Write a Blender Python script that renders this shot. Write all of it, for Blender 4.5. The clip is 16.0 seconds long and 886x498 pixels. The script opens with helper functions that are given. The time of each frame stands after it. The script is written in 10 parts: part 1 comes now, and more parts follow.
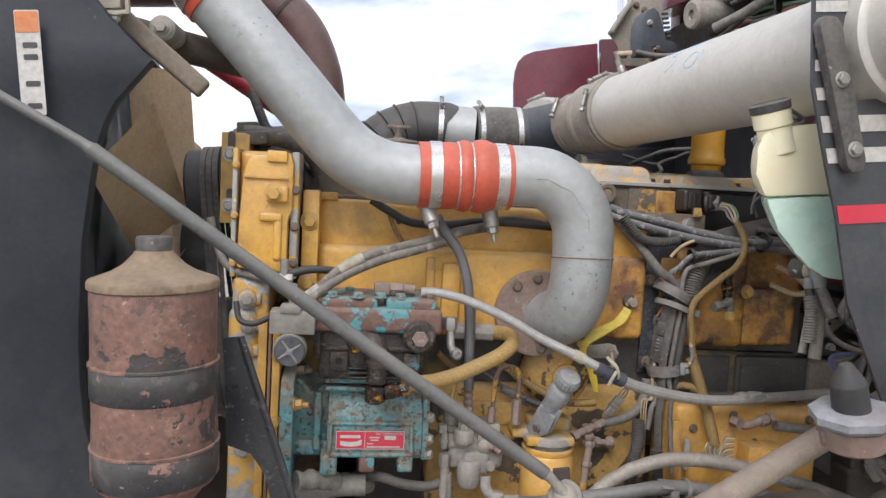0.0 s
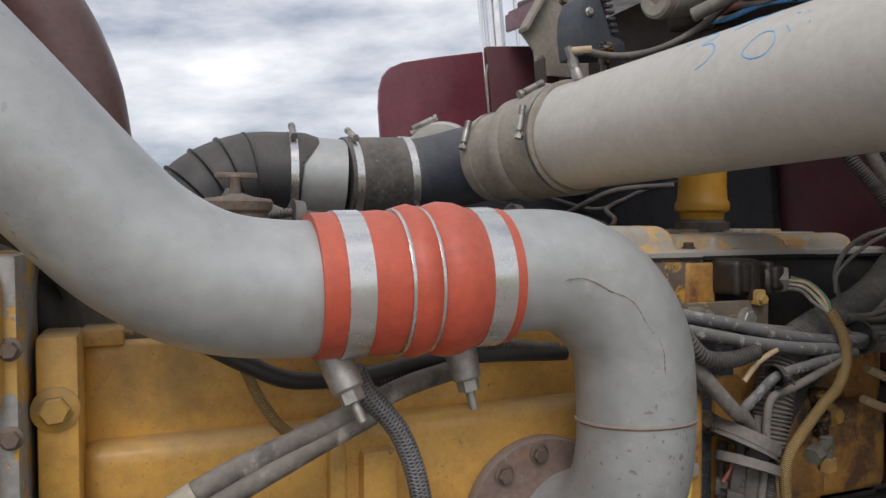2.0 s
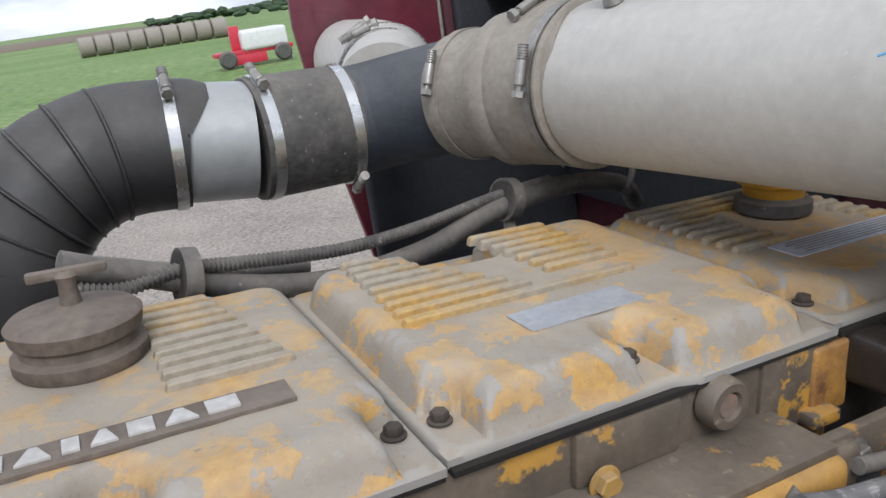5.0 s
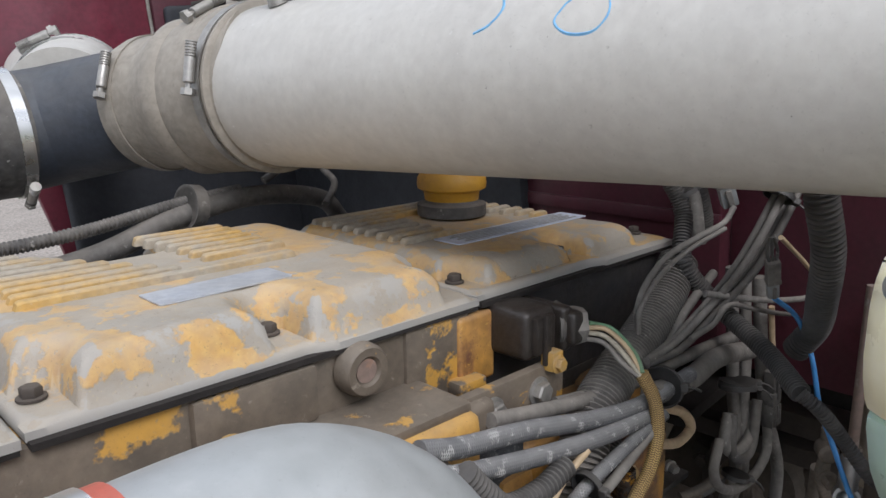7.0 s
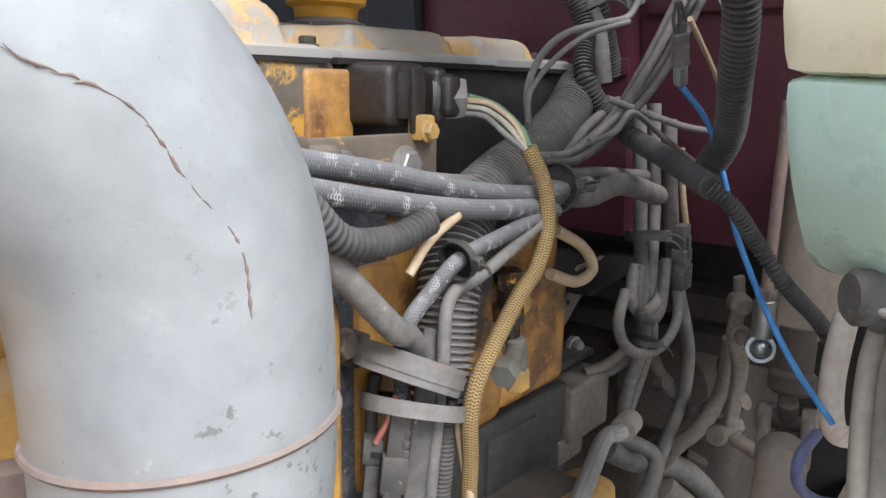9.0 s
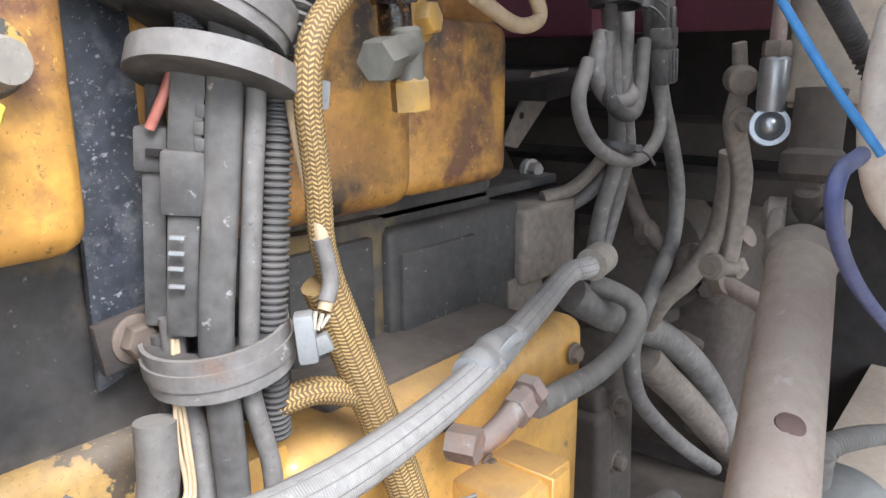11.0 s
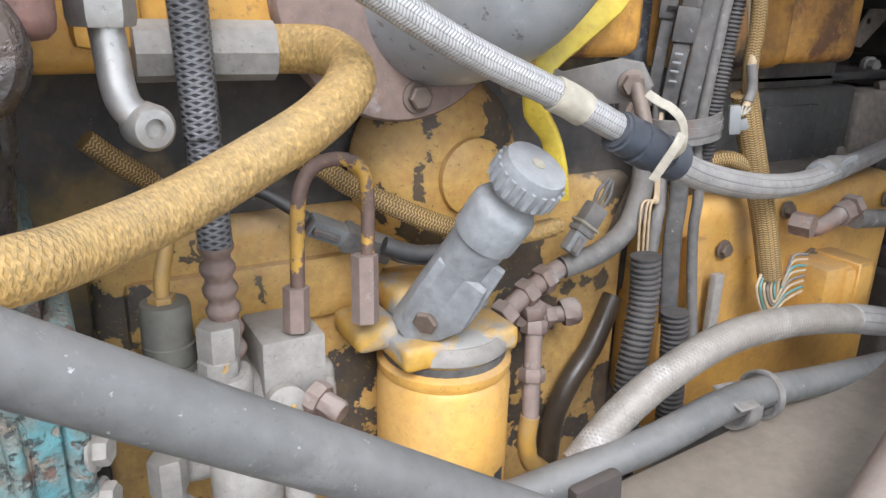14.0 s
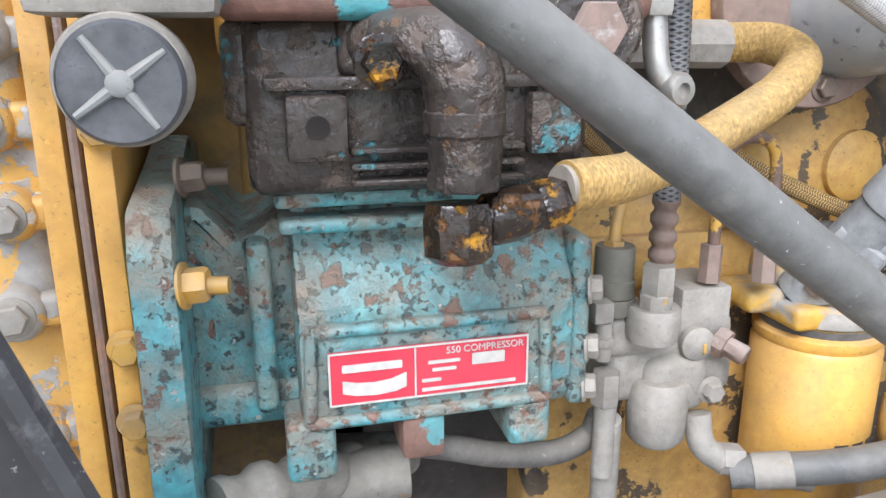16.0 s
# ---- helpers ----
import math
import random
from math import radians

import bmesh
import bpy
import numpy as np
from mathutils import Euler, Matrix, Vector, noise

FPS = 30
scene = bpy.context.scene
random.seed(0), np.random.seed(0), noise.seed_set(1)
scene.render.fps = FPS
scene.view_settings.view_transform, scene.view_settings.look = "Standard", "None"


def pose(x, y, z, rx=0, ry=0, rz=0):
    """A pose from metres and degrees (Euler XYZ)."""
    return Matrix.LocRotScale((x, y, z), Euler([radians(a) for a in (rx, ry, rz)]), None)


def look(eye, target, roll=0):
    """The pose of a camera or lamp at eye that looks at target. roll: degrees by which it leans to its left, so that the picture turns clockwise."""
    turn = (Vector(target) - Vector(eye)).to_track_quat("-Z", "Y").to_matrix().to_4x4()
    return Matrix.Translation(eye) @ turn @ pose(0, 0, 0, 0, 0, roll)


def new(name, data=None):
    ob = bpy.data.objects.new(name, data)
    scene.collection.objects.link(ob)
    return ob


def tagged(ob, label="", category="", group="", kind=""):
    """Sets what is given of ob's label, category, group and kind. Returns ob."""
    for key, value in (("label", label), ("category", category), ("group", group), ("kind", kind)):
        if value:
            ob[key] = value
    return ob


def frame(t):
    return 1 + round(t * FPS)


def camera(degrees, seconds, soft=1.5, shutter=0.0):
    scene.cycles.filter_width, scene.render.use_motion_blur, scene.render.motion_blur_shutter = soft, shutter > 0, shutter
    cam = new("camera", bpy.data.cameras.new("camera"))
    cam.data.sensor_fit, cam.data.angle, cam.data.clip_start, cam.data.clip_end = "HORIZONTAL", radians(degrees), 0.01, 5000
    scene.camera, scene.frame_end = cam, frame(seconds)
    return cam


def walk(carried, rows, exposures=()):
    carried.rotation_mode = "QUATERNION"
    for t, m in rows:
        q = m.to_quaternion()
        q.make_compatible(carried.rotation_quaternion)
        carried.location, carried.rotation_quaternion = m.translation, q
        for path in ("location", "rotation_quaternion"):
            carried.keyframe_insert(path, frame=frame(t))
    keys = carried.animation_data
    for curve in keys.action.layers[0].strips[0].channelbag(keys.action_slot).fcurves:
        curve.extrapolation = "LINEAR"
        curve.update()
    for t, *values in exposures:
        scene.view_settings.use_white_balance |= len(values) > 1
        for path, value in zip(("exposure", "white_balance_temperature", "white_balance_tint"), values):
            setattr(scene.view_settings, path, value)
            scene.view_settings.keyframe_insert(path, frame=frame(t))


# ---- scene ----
cam = camera(61.5, 16.0)
METRES, EYE, TILT, LEAN, TURN = 2.68, 1.5, -5.5, 0.5, -8.0
PATH = [
    (0, (0.055, 0.069, 1.507), (0.289, 2.047, 1.326), -2.1),
    (0.5, (-0.027, 0.272, 1.532), (0.313, 2.24, 1.422), -2.5),
    (1, (-0.006, 0.479, 1.536), (0.462, 2.423, 1.492), -3.2),
    (1.5, (0.035, 0.644, 1.555), (0.616, 2.557, 1.534), -3.8),
    (2, (0.06, 0.81, 1.579), (0.779, 2.672, 1.452), -5.1),
    (2.5, (0.072, 0.941, 1.603), (0.905, 2.735, 1.309), -6.2),
    (3, (0.14, 1.045, 1.657), (1.029, 2.77, 1.173), -7.0),
    (3.5, (0.192, 1.15, 1.706), (0.958, 2.857, 0.999), -9.0),
    (3.7, (0.193, 1.175, 1.733), (0.915, 2.879, 0.975), -9.4),
    (5.8, (0.212, 1.234, 1.809), (1.17, 2.881, 1.201), -6.6),
    (6, (0.227, 1.221, 1.799), (1.253, 2.83, 1.199), -6.6),
    (6.5, (0.248, 1.185, 1.767), (1.444, 2.681, 1.191), -5.6),
    (7, (0.272, 1.153, 1.72), (1.584, 2.551, 1.151), -4.5),
    (7.5, (0.268, 1.126, 1.675), (1.647, 2.458, 1.104), -3.1),
    (8, (0.262, 1.107, 1.612), (1.673, 2.401, 1.035), -2.1),
    (8.2, (0.268, 1.113, 1.592), (1.688, 2.397, 1.012), -1.9),
    (10.3, (0.484, 1.221, 1.319), (1.963, 2.456, 0.782), -4.0),
    (10.5, (0.491, 1.219, 1.299), (1.963, 2.452, 0.741), -3.9),
    (11, (0.497, 1.205, 1.258), (1.934, 2.453, 0.644), -3.8),
    (11.5, (0.489, 1.18, 1.241), (1.865, 2.469, 0.572), -3.8),
    (12, (0.439, 1.148, 1.239), (1.734, 2.493, 0.521), -4.3),
    (12.5, (0.36, 1.121, 1.253), (1.53, 2.571, 0.527), -4.8),
    (13, (0.3, 1.082, 1.254), (1.368, 2.607, 0.522), -4.3),
    (13.5, (0.249, 1.053, 1.257), (1.23, 2.631, 0.518), -3.6),
    (14, (0.186, 1.039, 1.258), (1.056, 2.683, 0.522), -3.4),
    (14.5, (0.114, 1.01, 1.269), (0.856, 2.735, 0.581), -3.5),
    (15, (0.061, 0.995, 1.247), (0.683, 2.783, 0.603), -4.1),
    (15.5, (0.029, 0.995, 1.23), (0.541, 2.829, 0.618), -4.7),
    (16, (-0.005, 0.985, 1.244), (0.389, 2.859, 0.667), -5.5),
]
walk(cam, [(t, look(eye, target, roll)) for t, eye, target, roll in PATH],
     exposures=[(0, 0.6, 6410, 14.5), (1, 0.2, 6410, 14.5), (2, -0.05, 6560, 14.5), (2.6, 0.13, 6560, 14.5), (3.5, 0.2, 6310, 12.5), (6, 0.4, 6110, 13.5), (8, 0.75, 6160, 13.5), (10.4, 2, 5860, 13.5), (11.5, 2.05, 5860, 13.5), (12.5, 1.55, 5910, 13.5), (14, 1.38, 5910, 13.5), (15, 1.4, 5960, 14.5), (16, 1.6, 5960, 13.5)])

# ---- light ----
world = bpy.data.worlds.new("sky")
scene.world = world
world.use_nodes = True
wn, wl = world.node_tree.nodes, world.node_tree.links
wn.clear()
w_out = wn.new("ShaderNodeOutputWorld")
w_bg = wn.new("ShaderNodeBackground")
w_sky = wn.new("ShaderNodeTexSky")
w_sky.sky_type, w_sky.sun_disc = "NISHITA", False
w_sky.sun_elevation, w_sky.sun_rotation = radians(46), radians(199)
w_co = wn.new("ShaderNodeTexCoord")
w_map = wn.new("ShaderNodeMapping")
w_map.inputs["Scale"].default_value = (1.6, 1.6, 5.0)
w_noise = wn.new("ShaderNodeTexNoise")
w_noise.inputs["Scale"].default_value, w_noise.inputs["Detail"].default_value = 1.7, 7.0
w_noise.inputs["Roughness"].default_value = 0.55
w_ramp = wn.new("ShaderNodeValToRGB")
w_ramp.color_ramp.elements[0].position, w_ramp.color_ramp.elements[0].color = 0.36, (3.6, 4.3, 5.2, 1)
w_ramp.color_ramp.elements[1].position, w_ramp.color_ramp.elements[1].color = 0.62, (12.5, 12.6, 12.6, 1)
w_mix = wn.new("ShaderNodeMixRGB")
w_mix.inputs[0].default_value = 0.86
w_bg.inputs["Strength"].default_value = 0.1
wl.new(w_co.outputs["Generated"], w_map.inputs["Vector"])
wl.new(w_map.outputs[0], w_noise.inputs["Vector"])
wl.new(w_noise.outputs["Fac"], w_ramp.inputs[0])
wl.new(w_sky.outputs[0], w_mix.inputs[1])
wl.new(w_ramp.outputs[0], w_mix.inputs[2])
wl.new(w_mix.outputs[0], w_bg.inputs["Color"])
wl.new(w_bg.outputs[0], w_out.inputs["Surface"])

sun = new("sun", bpy.data.lights.new("sun", "SUN"))
sun.data.energy, sun.data.angle, sun.data.color = 1.5, radians(28), (1.0, 0.975, 0.94)
sun.matrix_world = look((-1.6, -4.6, 5), (0, 0, 0))

# ---- materials ----


def node(nt, kind, **values):
    n = nt.nodes.new("ShaderNode" + kind)
    for key, value in values.items():
        n.inputs[key].default_value = value
    return n


def rgba(c):
    return (c[0], c[1], c[2], 1.0)


def mix(nt, fac, a, b):
    """A mixed colour of a and b, each a colour or a socket."""
    m = nt.nodes.new("ShaderNodeMixRGB")
    for socket, value in zip(m.inputs, (fac, a, b)):
        if isinstance(value, bpy.types.NodeSocket):
            nt.links.new(value, socket)
        else:
            socket.default_value = value if isinstance(value, float) else rgba(value)
    return m.outputs[0]


def mask(nt, vec, scale, lo, hi, detail=5.0, rough=0.6):
    """Noise cut to 0..1 between lo and hi."""
    n = node(nt, "TexNoise", Scale=scale, Detail=detail, Roughness=rough)
    nt.links.new(vec, n.inputs["Vector"])
    r = nt.nodes.new("ShaderNodeMapRange")
    r.inputs["From Min"].default_value, r.inputs["From Max"].default_value = lo, hi
    nt.links.new(n.outputs["Fac"], r.inputs["Value"])
    return r.outputs[0]


def mult(nt, a, b):
    m = nt.nodes.new("ShaderNodeMath")
    m.operation = "MULTIPLY"
    for socket, value in zip(m.inputs, (a, b)):
        if isinstance(value, bpy.types.NodeSocket):
            nt.links.new(value, socket)
        else:
            socket.default_value = value
    return m.outputs[0]


def math_node(nt, op, a, b=0.0):
    m = nt.nodes.new("ShaderNodeMath")
    m.operation = op
    for socket, value in zip(m.inputs, (a, b)):
        if isinstance(value, bpy.types.NodeSocket):
            nt.links.new(value, socket)
        else:
            socket.default_value = value
    return m.outputs[0]


def material(name, base, alt=None, rough=0.5, metal=0.0, var=9.0, fine=120.0, grain=0.12, bump=0.15, chips=(), dust=None, coat=0.0, braid=None, spread=(0.35, 0.65), grime=0.5, worn=None):
    """Painted, dusty, chipped or bare surfaces. chips: (colour, scale, lo, hi, metal) layers; dust: (colour, amount) on what faces up;
    braid: (turns per metre, strands) woven relief along a hose."""
    m = bpy.data.materials.new(name)
    m.use_nodes = True
    nt = m.node_tree
    b = nt.nodes["Principled BSDF"]
    co = nt.nodes.new("ShaderNodeTexCoord").outputs["Object"]
    col = mix(nt, mask(nt, co, var, *spread), base, alt or [c * 0.72 for c in base])
    g = node(nt, "TexNoise", Scale=fine, Detail=3.0)
    nt.links.new(co, g.inputs["Vector"])
    gm = nt.nodes.new("ShaderNodeMixRGB")
    gm.blend_type = "OVERLAY"
    gm.inputs[0].default_value = grain * 3
    nt.links.new(col, gm.inputs[1])
    nt.links.new(g.outputs["Fac"], gm.inputs[2])
    col = gm.outputs[0]
    metal_out, height = metal, g.outputs["Fac"]
    if bump:
        lumps = node(nt, "TexNoise", Scale=fine * 0.28, Detail=6.0, Roughness=0.65)
        nt.links.new(co, lumps.inputs["Vector"])
        height = math_node(nt, "ADD", height, mult(nt, lumps.outputs["Fac"], 1.6))
    ro = nt.nodes.new("ShaderNodeMapRange")
    ro.inputs["To Min"].default_value, ro.inputs["To Max"].default_value = max(0.04, rough - 0.12), min(1.0, rough + 0.12)
    nt.links.new(mask(nt, co, var * 3, 0.3, 0.7), ro.inputs["Value"])
    for colour, scale, lo, hi, cluster in chips:
        k = mask(nt, co, scale, lo, hi, 6.0, 0.62)
        if cluster:
            k = mult(nt, k, mask(nt, co, cluster, 0.5, 0.58, 2.0))
        col = mix(nt, k, col, colour)
        height = math_node(nt, "SUBTRACT", height, mult(nt, k, 1.2))
    if grime:
        # old oil film in blotches, dark specks, and pale rubbed flecks
        blot = mult(nt, mask(nt, co, 26.0, 0.47, 0.66, 8.0, 0.68), 0.42 * grime)
        col = mix(nt, blot, col, [c * 0.30 + 0.012 for c in base])
        specks = mult(nt, mask(nt, co, 330.0, 0.60, 0.66, 5.0, 0.75), 0.7 * grime)
        col = mix(nt, specks, col, (0.045, 0.036, 0.03))
        flecks = mult(nt, mask(nt, co, 260.0, 0.61, 0.67, 5.0, 0.75), 0.6 * grime)
        col = mix(nt, flecks, col, [min(0.75, c * 1.3 + 0.03) for c in base])
    if worn:
        # bare patches where edges are rubbed
        geo = nt.nodes.new("ShaderNodeNewGeometry")
        edge_ = nt.nodes.new("ShaderNodeMapRange")
        edge_.inputs["From Min"].default_value, edge_.inputs["From Max"].default_value = 0.50, 0.56
        nt.links.new(geo.outputs["Pointiness"], edge_.inputs["Value"])
        ragged = math_node(nt, "ADD", edge_.outputs[0], math_node(nt, "MULTIPLY", math_node(nt, "SUBTRACT", mask(nt, co, 34.0, 0.3, 0.7, 6.0, 0.65), 0.62), 1.1))
        cut = nt.nodes.new("ShaderNodeMapRange")
        cut.inputs["From Min"].default_value, cut.inputs["From Max"].default_value = 0.30, 0.42
        nt.links.new(ragged, cut.inputs["Value"])
        col = mix(nt, cut.outputs[0], col, worn)
    if braid:
        uv = nt.nodes.new("ShaderNodeTexCoord").outputs["UV"]
        sep = nt.nodes.new("ShaderNodeSeparateXYZ")
        nt.links.new(uv, sep.inputs[0])
        along = mult(nt, sep.outputs[0], braid[0] * 6.2832)
        round_ = mult(nt, sep.outputs[1], braid[1] * 6.2832)
        s1 = math_node(nt, "SINE", math_node(nt, "ADD", along, round_))
        s2 = math_node(nt, "SINE", math_node(nt, "SUBTRACT", along, round_))
        weave = math_node(nt, "MAXIMUM", s1, s2)
        if len(braid) > 3:
            # strands lie in chevron rows along the hose
            fold = mult(nt, math_node(nt, "ARCSINE", math_node(nt, "SINE", round_)), braid[3])
            rows_ = math_node(nt, "ABSOLUTE", math_node(nt, "COSINE", round_))
            weave = math_node(nt, "SUBTRACT", math_node(nt, "SINE", math_node(nt, "ADD", along, fold)), math_node(nt, "MULTIPLY", math_node(nt, "LESS_THAN", rows_, 0.35), 0.9))
        if len(braid) > 4:
            # broad flat strands run along the hose, parted by dark lines and finely crossed
            seams = math_node(nt, "MULTIPLY", math_node(nt, "ABSOLUTE", math_node(nt, "COSINE", round_)), 4.0)
            weave = math_node(nt, "ADD", math_node(nt, "SUBTRACT", math_node(nt, "MINIMUM", seams, 1.0), 0.45), math_node(nt, "MULTIPLY", math_node(nt, "SINE", math_node(nt, "ADD", along, fold)), braid[4]))
        k = nt.nodes.new("ShaderNodeMapRange")
        k.inputs["From Min"].default_value, k.inputs["From Max"].default_value = -0.3, 0.6
        nt.links.new(weave, k.inputs["Value"])
        col = mix(nt, k.outputs[0], braid[2], col)
        height = math_node(nt, "ADD", height, mult(nt, k.outputs[0], 2.0))
    if dust:
        geo = nt.nodes.new("ShaderNodeNewGeometry")
        sep = nt.nodes.new("ShaderNodeSeparateXYZ")
        nt.links.new(geo.outputs["Normal"], sep.inputs[0])
        up = nt.nodes.new("ShaderNodeMapRange")
        up.inputs["From Min"].default_value, up.inputs["From Max"].default_value = -0.35, 0.9
        nt.links.new(sep.outputs[2], up.inputs["Value"])
        k = mult(nt, mult(nt, up.outputs[0], mask(nt, co, 14.0, 0.22, 0.62)), dust[1])
        col = mix(nt, k, col, dust[0])
        ro2 = math_node(nt, "ADD", ro.outputs[0], mult(nt, k, 0.35))
        nt.links.new(ro2, b.inputs["Roughness"])
    else:
        nt.links.new(ro.outputs[0], b.inputs["Roughness"])
    nt.links.new(col, b.inputs["Base Color"])
    b.inputs["Metallic"].default_value = metal_out
    b.inputs["Coat Weight"].default_value = coat
    if bump:
        bp = node(nt, "Bump", Strength=bump, Distance=0.002)
        nt.links.new(height, bp.inputs["Height"])
        nt.links.new(bp.outputs[0], b.inputs["Normal"])
    return m


TAN = (0.33, 0.275, 0.205)
grimy_black = material("oily_blue_black_casting", (0.022, 0.024, 0.029), (0.04, 0.036, 0.034), rough=0.45, var=14, bump=0.3, dust=((0.10, 0.085, 0.07), 0.5))
grimy_plug = material("oil_caked_dark_plug", (0.016, 0.014, 0.013), (0.032, 0.026, 0.022), rough=0.40, var=24, bump=0.5, grime=0.3, dust=((0.10, 0.08, 0.065), 0.25), chips=[((0.17, 0.085, 0.02), 26.0, 0.62, 0.68, 0)])
loom_black = material("dusty_black_corrugated_loom", (0.030, 0.031, 0.034), (0.055, 0.053, 0.050), rough=0.5, var=22, grain=0.25, dust=((0.20, 0.18, 0.16), 0.6))
yellow = material("engine_yellow_paint", (0.74, 0.405, 0.075), (0.60, 0.325, 0.07), rough=0.36, var=6, grain=0.06, bump=0.1, coat=0.15, grime=0.75,
                  chips=[((0.22, 0.12, 0.045), 38.0, 0.66, 0.72, 0), ((0.36, 0.2, 0.06), 9.0, 0.52, 0.72, 0)], dust=((0.34, 0.27, 0.185), 0.55))
yellow_chipped = material("chipped_yellow_paint", (0.70, 0.405, 0.10), (0.5, 0.315, 0.10), rough=0.45, var=8, grain=0.12, grime=0.9,
                          chips=[((0.03, 0.03, 0.034), 13.0, 0.55, 0.56, 0), ((0.3, 0.2, 0.1), 7.0, 0.6, 0.85, 0)], dust=(TAN, 0.6))
yellow_worn = material("dusty_worn_yellow_paint", (0.66, 0.365, 0.07), (0.56, 0.315, 0.075), rough=0.5, var=10, grain=0.14, grime=0.8, bump=0.22, worn=(0.33, 0.325, 0.31),
                       chips=[((0.31, 0.285, 0.245), 17.0, 0.485, 0.515, 0), ((0.33, 0.32, 0.30), 52.0, 0.54, 0.57, 7.0), ((0.14, 0.12, 0.1), 60.0, 0.66, 0.70, 0)], dust=((0.40, 0.345, 0.27), 0.82))
rib_worn = material("rubbed_cast_rib", (0.34, 0.30, 0.235), (0.50, 0.31, 0.085), rough=0.55, var=9, grain=0.15, grime=0.5, bump=0.1, spread=(0.45, 0.58), dust=((0.41, 0.355, 0.275), 0.6))
yellow_grey = material("peeled_yellow_aluminium", (0.44, 0.44, 0.43), (0.33, 0.33, 0.32), rough=0.5, metal=0.2, bump=0.4,
                       chips=[((0.68, 0.40, 0.09), 24.0, 0.505, 0.52, 0), ((0.60, 0.60, 0.58), 40.0, 0.62, 0.66, 0)], dust=((0.36, 0.30, 0.225), 0.5))
head_dirty = material("grimy_yellow_brown_casting", (0.165, 0.13, 0.096), (0.095, 0.076, 0.058), rough=0.58, var=12, bump=0.3,
                      chips=[((0.58, 0.31, 0.045), 11.0, 0.565, 0.59, 0), ((0.035, 0.031, 0.028), 14.0, 0.60, 0.68, 0), ((0.25, 0.21, 0.165), 60.0, 0.63, 0.68, 0)], dust=((0.28, 0.24, 0.19), 0.5))
yellow_rusty = material("rust_stained_yellow_casting", (0.62, 0.32, 0.05), (0.36, 0.17, 0.05), rough=0.4, var=10, grime=1.0,
                        chips=[((0.15, 0.06, 0.03), 12.0, 0.51, 0.60, 0), ((0.03, 0.024, 0.022), 8.0, 0.54, 0.62, 0)], dust=(TAN, 0.4))
black_block = material("dusty_black_casting", (0.028, 0.029, 0.031), (0.062, 0.058, 0.053), rough=0.55, var=7, grain=0.2, bump=0.35,
                       chips=[((0.42, 0.255, 0.05), 4.0, 0.53, 0.66, 0), ((0.20, 0.19, 0.175), 150.0, 0.66, 0.70, 0), ((0.12, 0.105, 0.085), 16.0, 0.56, 0.72, 0)], dust=((0.25, 0.21, 0.165), 0.55))
pipe_grey = material("brushed_grey_aluminium_pipe", (0.405, 0.418, 0.415), (0.345, 0.36, 0.362), rough=0.4, metal=0.3, var=5, fine=60, grain=0.08, bump=0.06,
                     chips=[((0.20, 0.195, 0.185), 110.0, 0.625, 0.65, 4.0), ((0.31, 0.305, 0.295), 12.0, 0.54, 0.75, 0), ((0.54, 0.53, 0.51), 30.0, 0.62, 0.7, 6.0), ((0.22, 0.21, 0.195), 300.0, 0.70, 0.73, 0)], dust=((0.49, 0.485, 0.46), 0.35), grime=0.2)
intake_grey = material("weathered_grey_intake_tube", (0.535, 0.515, 0.47), (0.495, 0.475, 0.435), rough=0.48, metal=0.1, var=5, fine=90, grain=0.05, bump=0.03, grime=0.2,
                       chips=[((0.10, 0.09, 0.08), 70.0, 0.755, 0.77, 0), ((0.455, 0.435, 0.395), 8.0, 0.50, 0.74, 0), ((0.26, 0.24, 0.215), 190.0, 0.70, 0.73, 0), ((0.66, 0.65, 0.63), 120.0, 0.66, 0.70, 5.0)], dust=((0.56, 0.54, 0.50), 0.2))
silicone = material("orange_silicone_rubber", (0.56, 0.085, 0.042), (0.46, 0.085, 0.05), rough=0.45, var=6, grain=0.08, bump=0.08, dust=((0.50, 0.22, 0.16), 0.35), grime=0.5)
band_steel = material("bright_stainless_band", (0.66, 0.66, 0.65), (0.55, 0.55, 0.54), rough=0.28, metal=0.9, bump=0.03, grain=0.04, grime=0.1)
steel = material("dull_zinc_steel", (0.42, 0.41, 0.39), (0.30, 0.29, 0.27), rough=0.45, metal=0.7, dust=(TAN, 0.4))
bolt_rust = material("rusty_bolt_steel", (0.20, 0.155, 0.125), (0.13, 0.095, 0.075), rough=0.6, metal=0.4, var=40, dust=(TAN, 0.4))
bolt_yellow = material("yellow_painted_bolt", (0.6, 0.34, 0.05), (0.35, 0.22, 0.08), rough=0.45, var=60, dust=(TAN, 0.5))
rubber = material("black_rubber_hose", (0.042, 0.042, 0.043), (0.095, 0.09, 0.083), rough=0.58, var=22, grain=0.3, chips=[((0.30, 0.29, 0.27), 110.0, 0.645, 0.69, 0)], dust=((0.27, 0.24, 0.205), 0.6))
rubber_clean = material("smooth_black_rubber", (0.022, 0.023, 0.025), (0.035, 0.035, 0.036), rough=0.5, dust=((0.2, 0.18, 0.155), 0.4))
cable_grey = material("dusty_grey_cable_sheath", (0.185, 0.175, 0.162), (0.115, 0.108, 0.10), rough=0.62, var=18, grain=0.2, grime=0.9, chips=[((0.34, 0.32, 0.29), 120.0, 0.65, 0.69, 0)], dust=((0.33, 0.295, 0.25), 0.6))
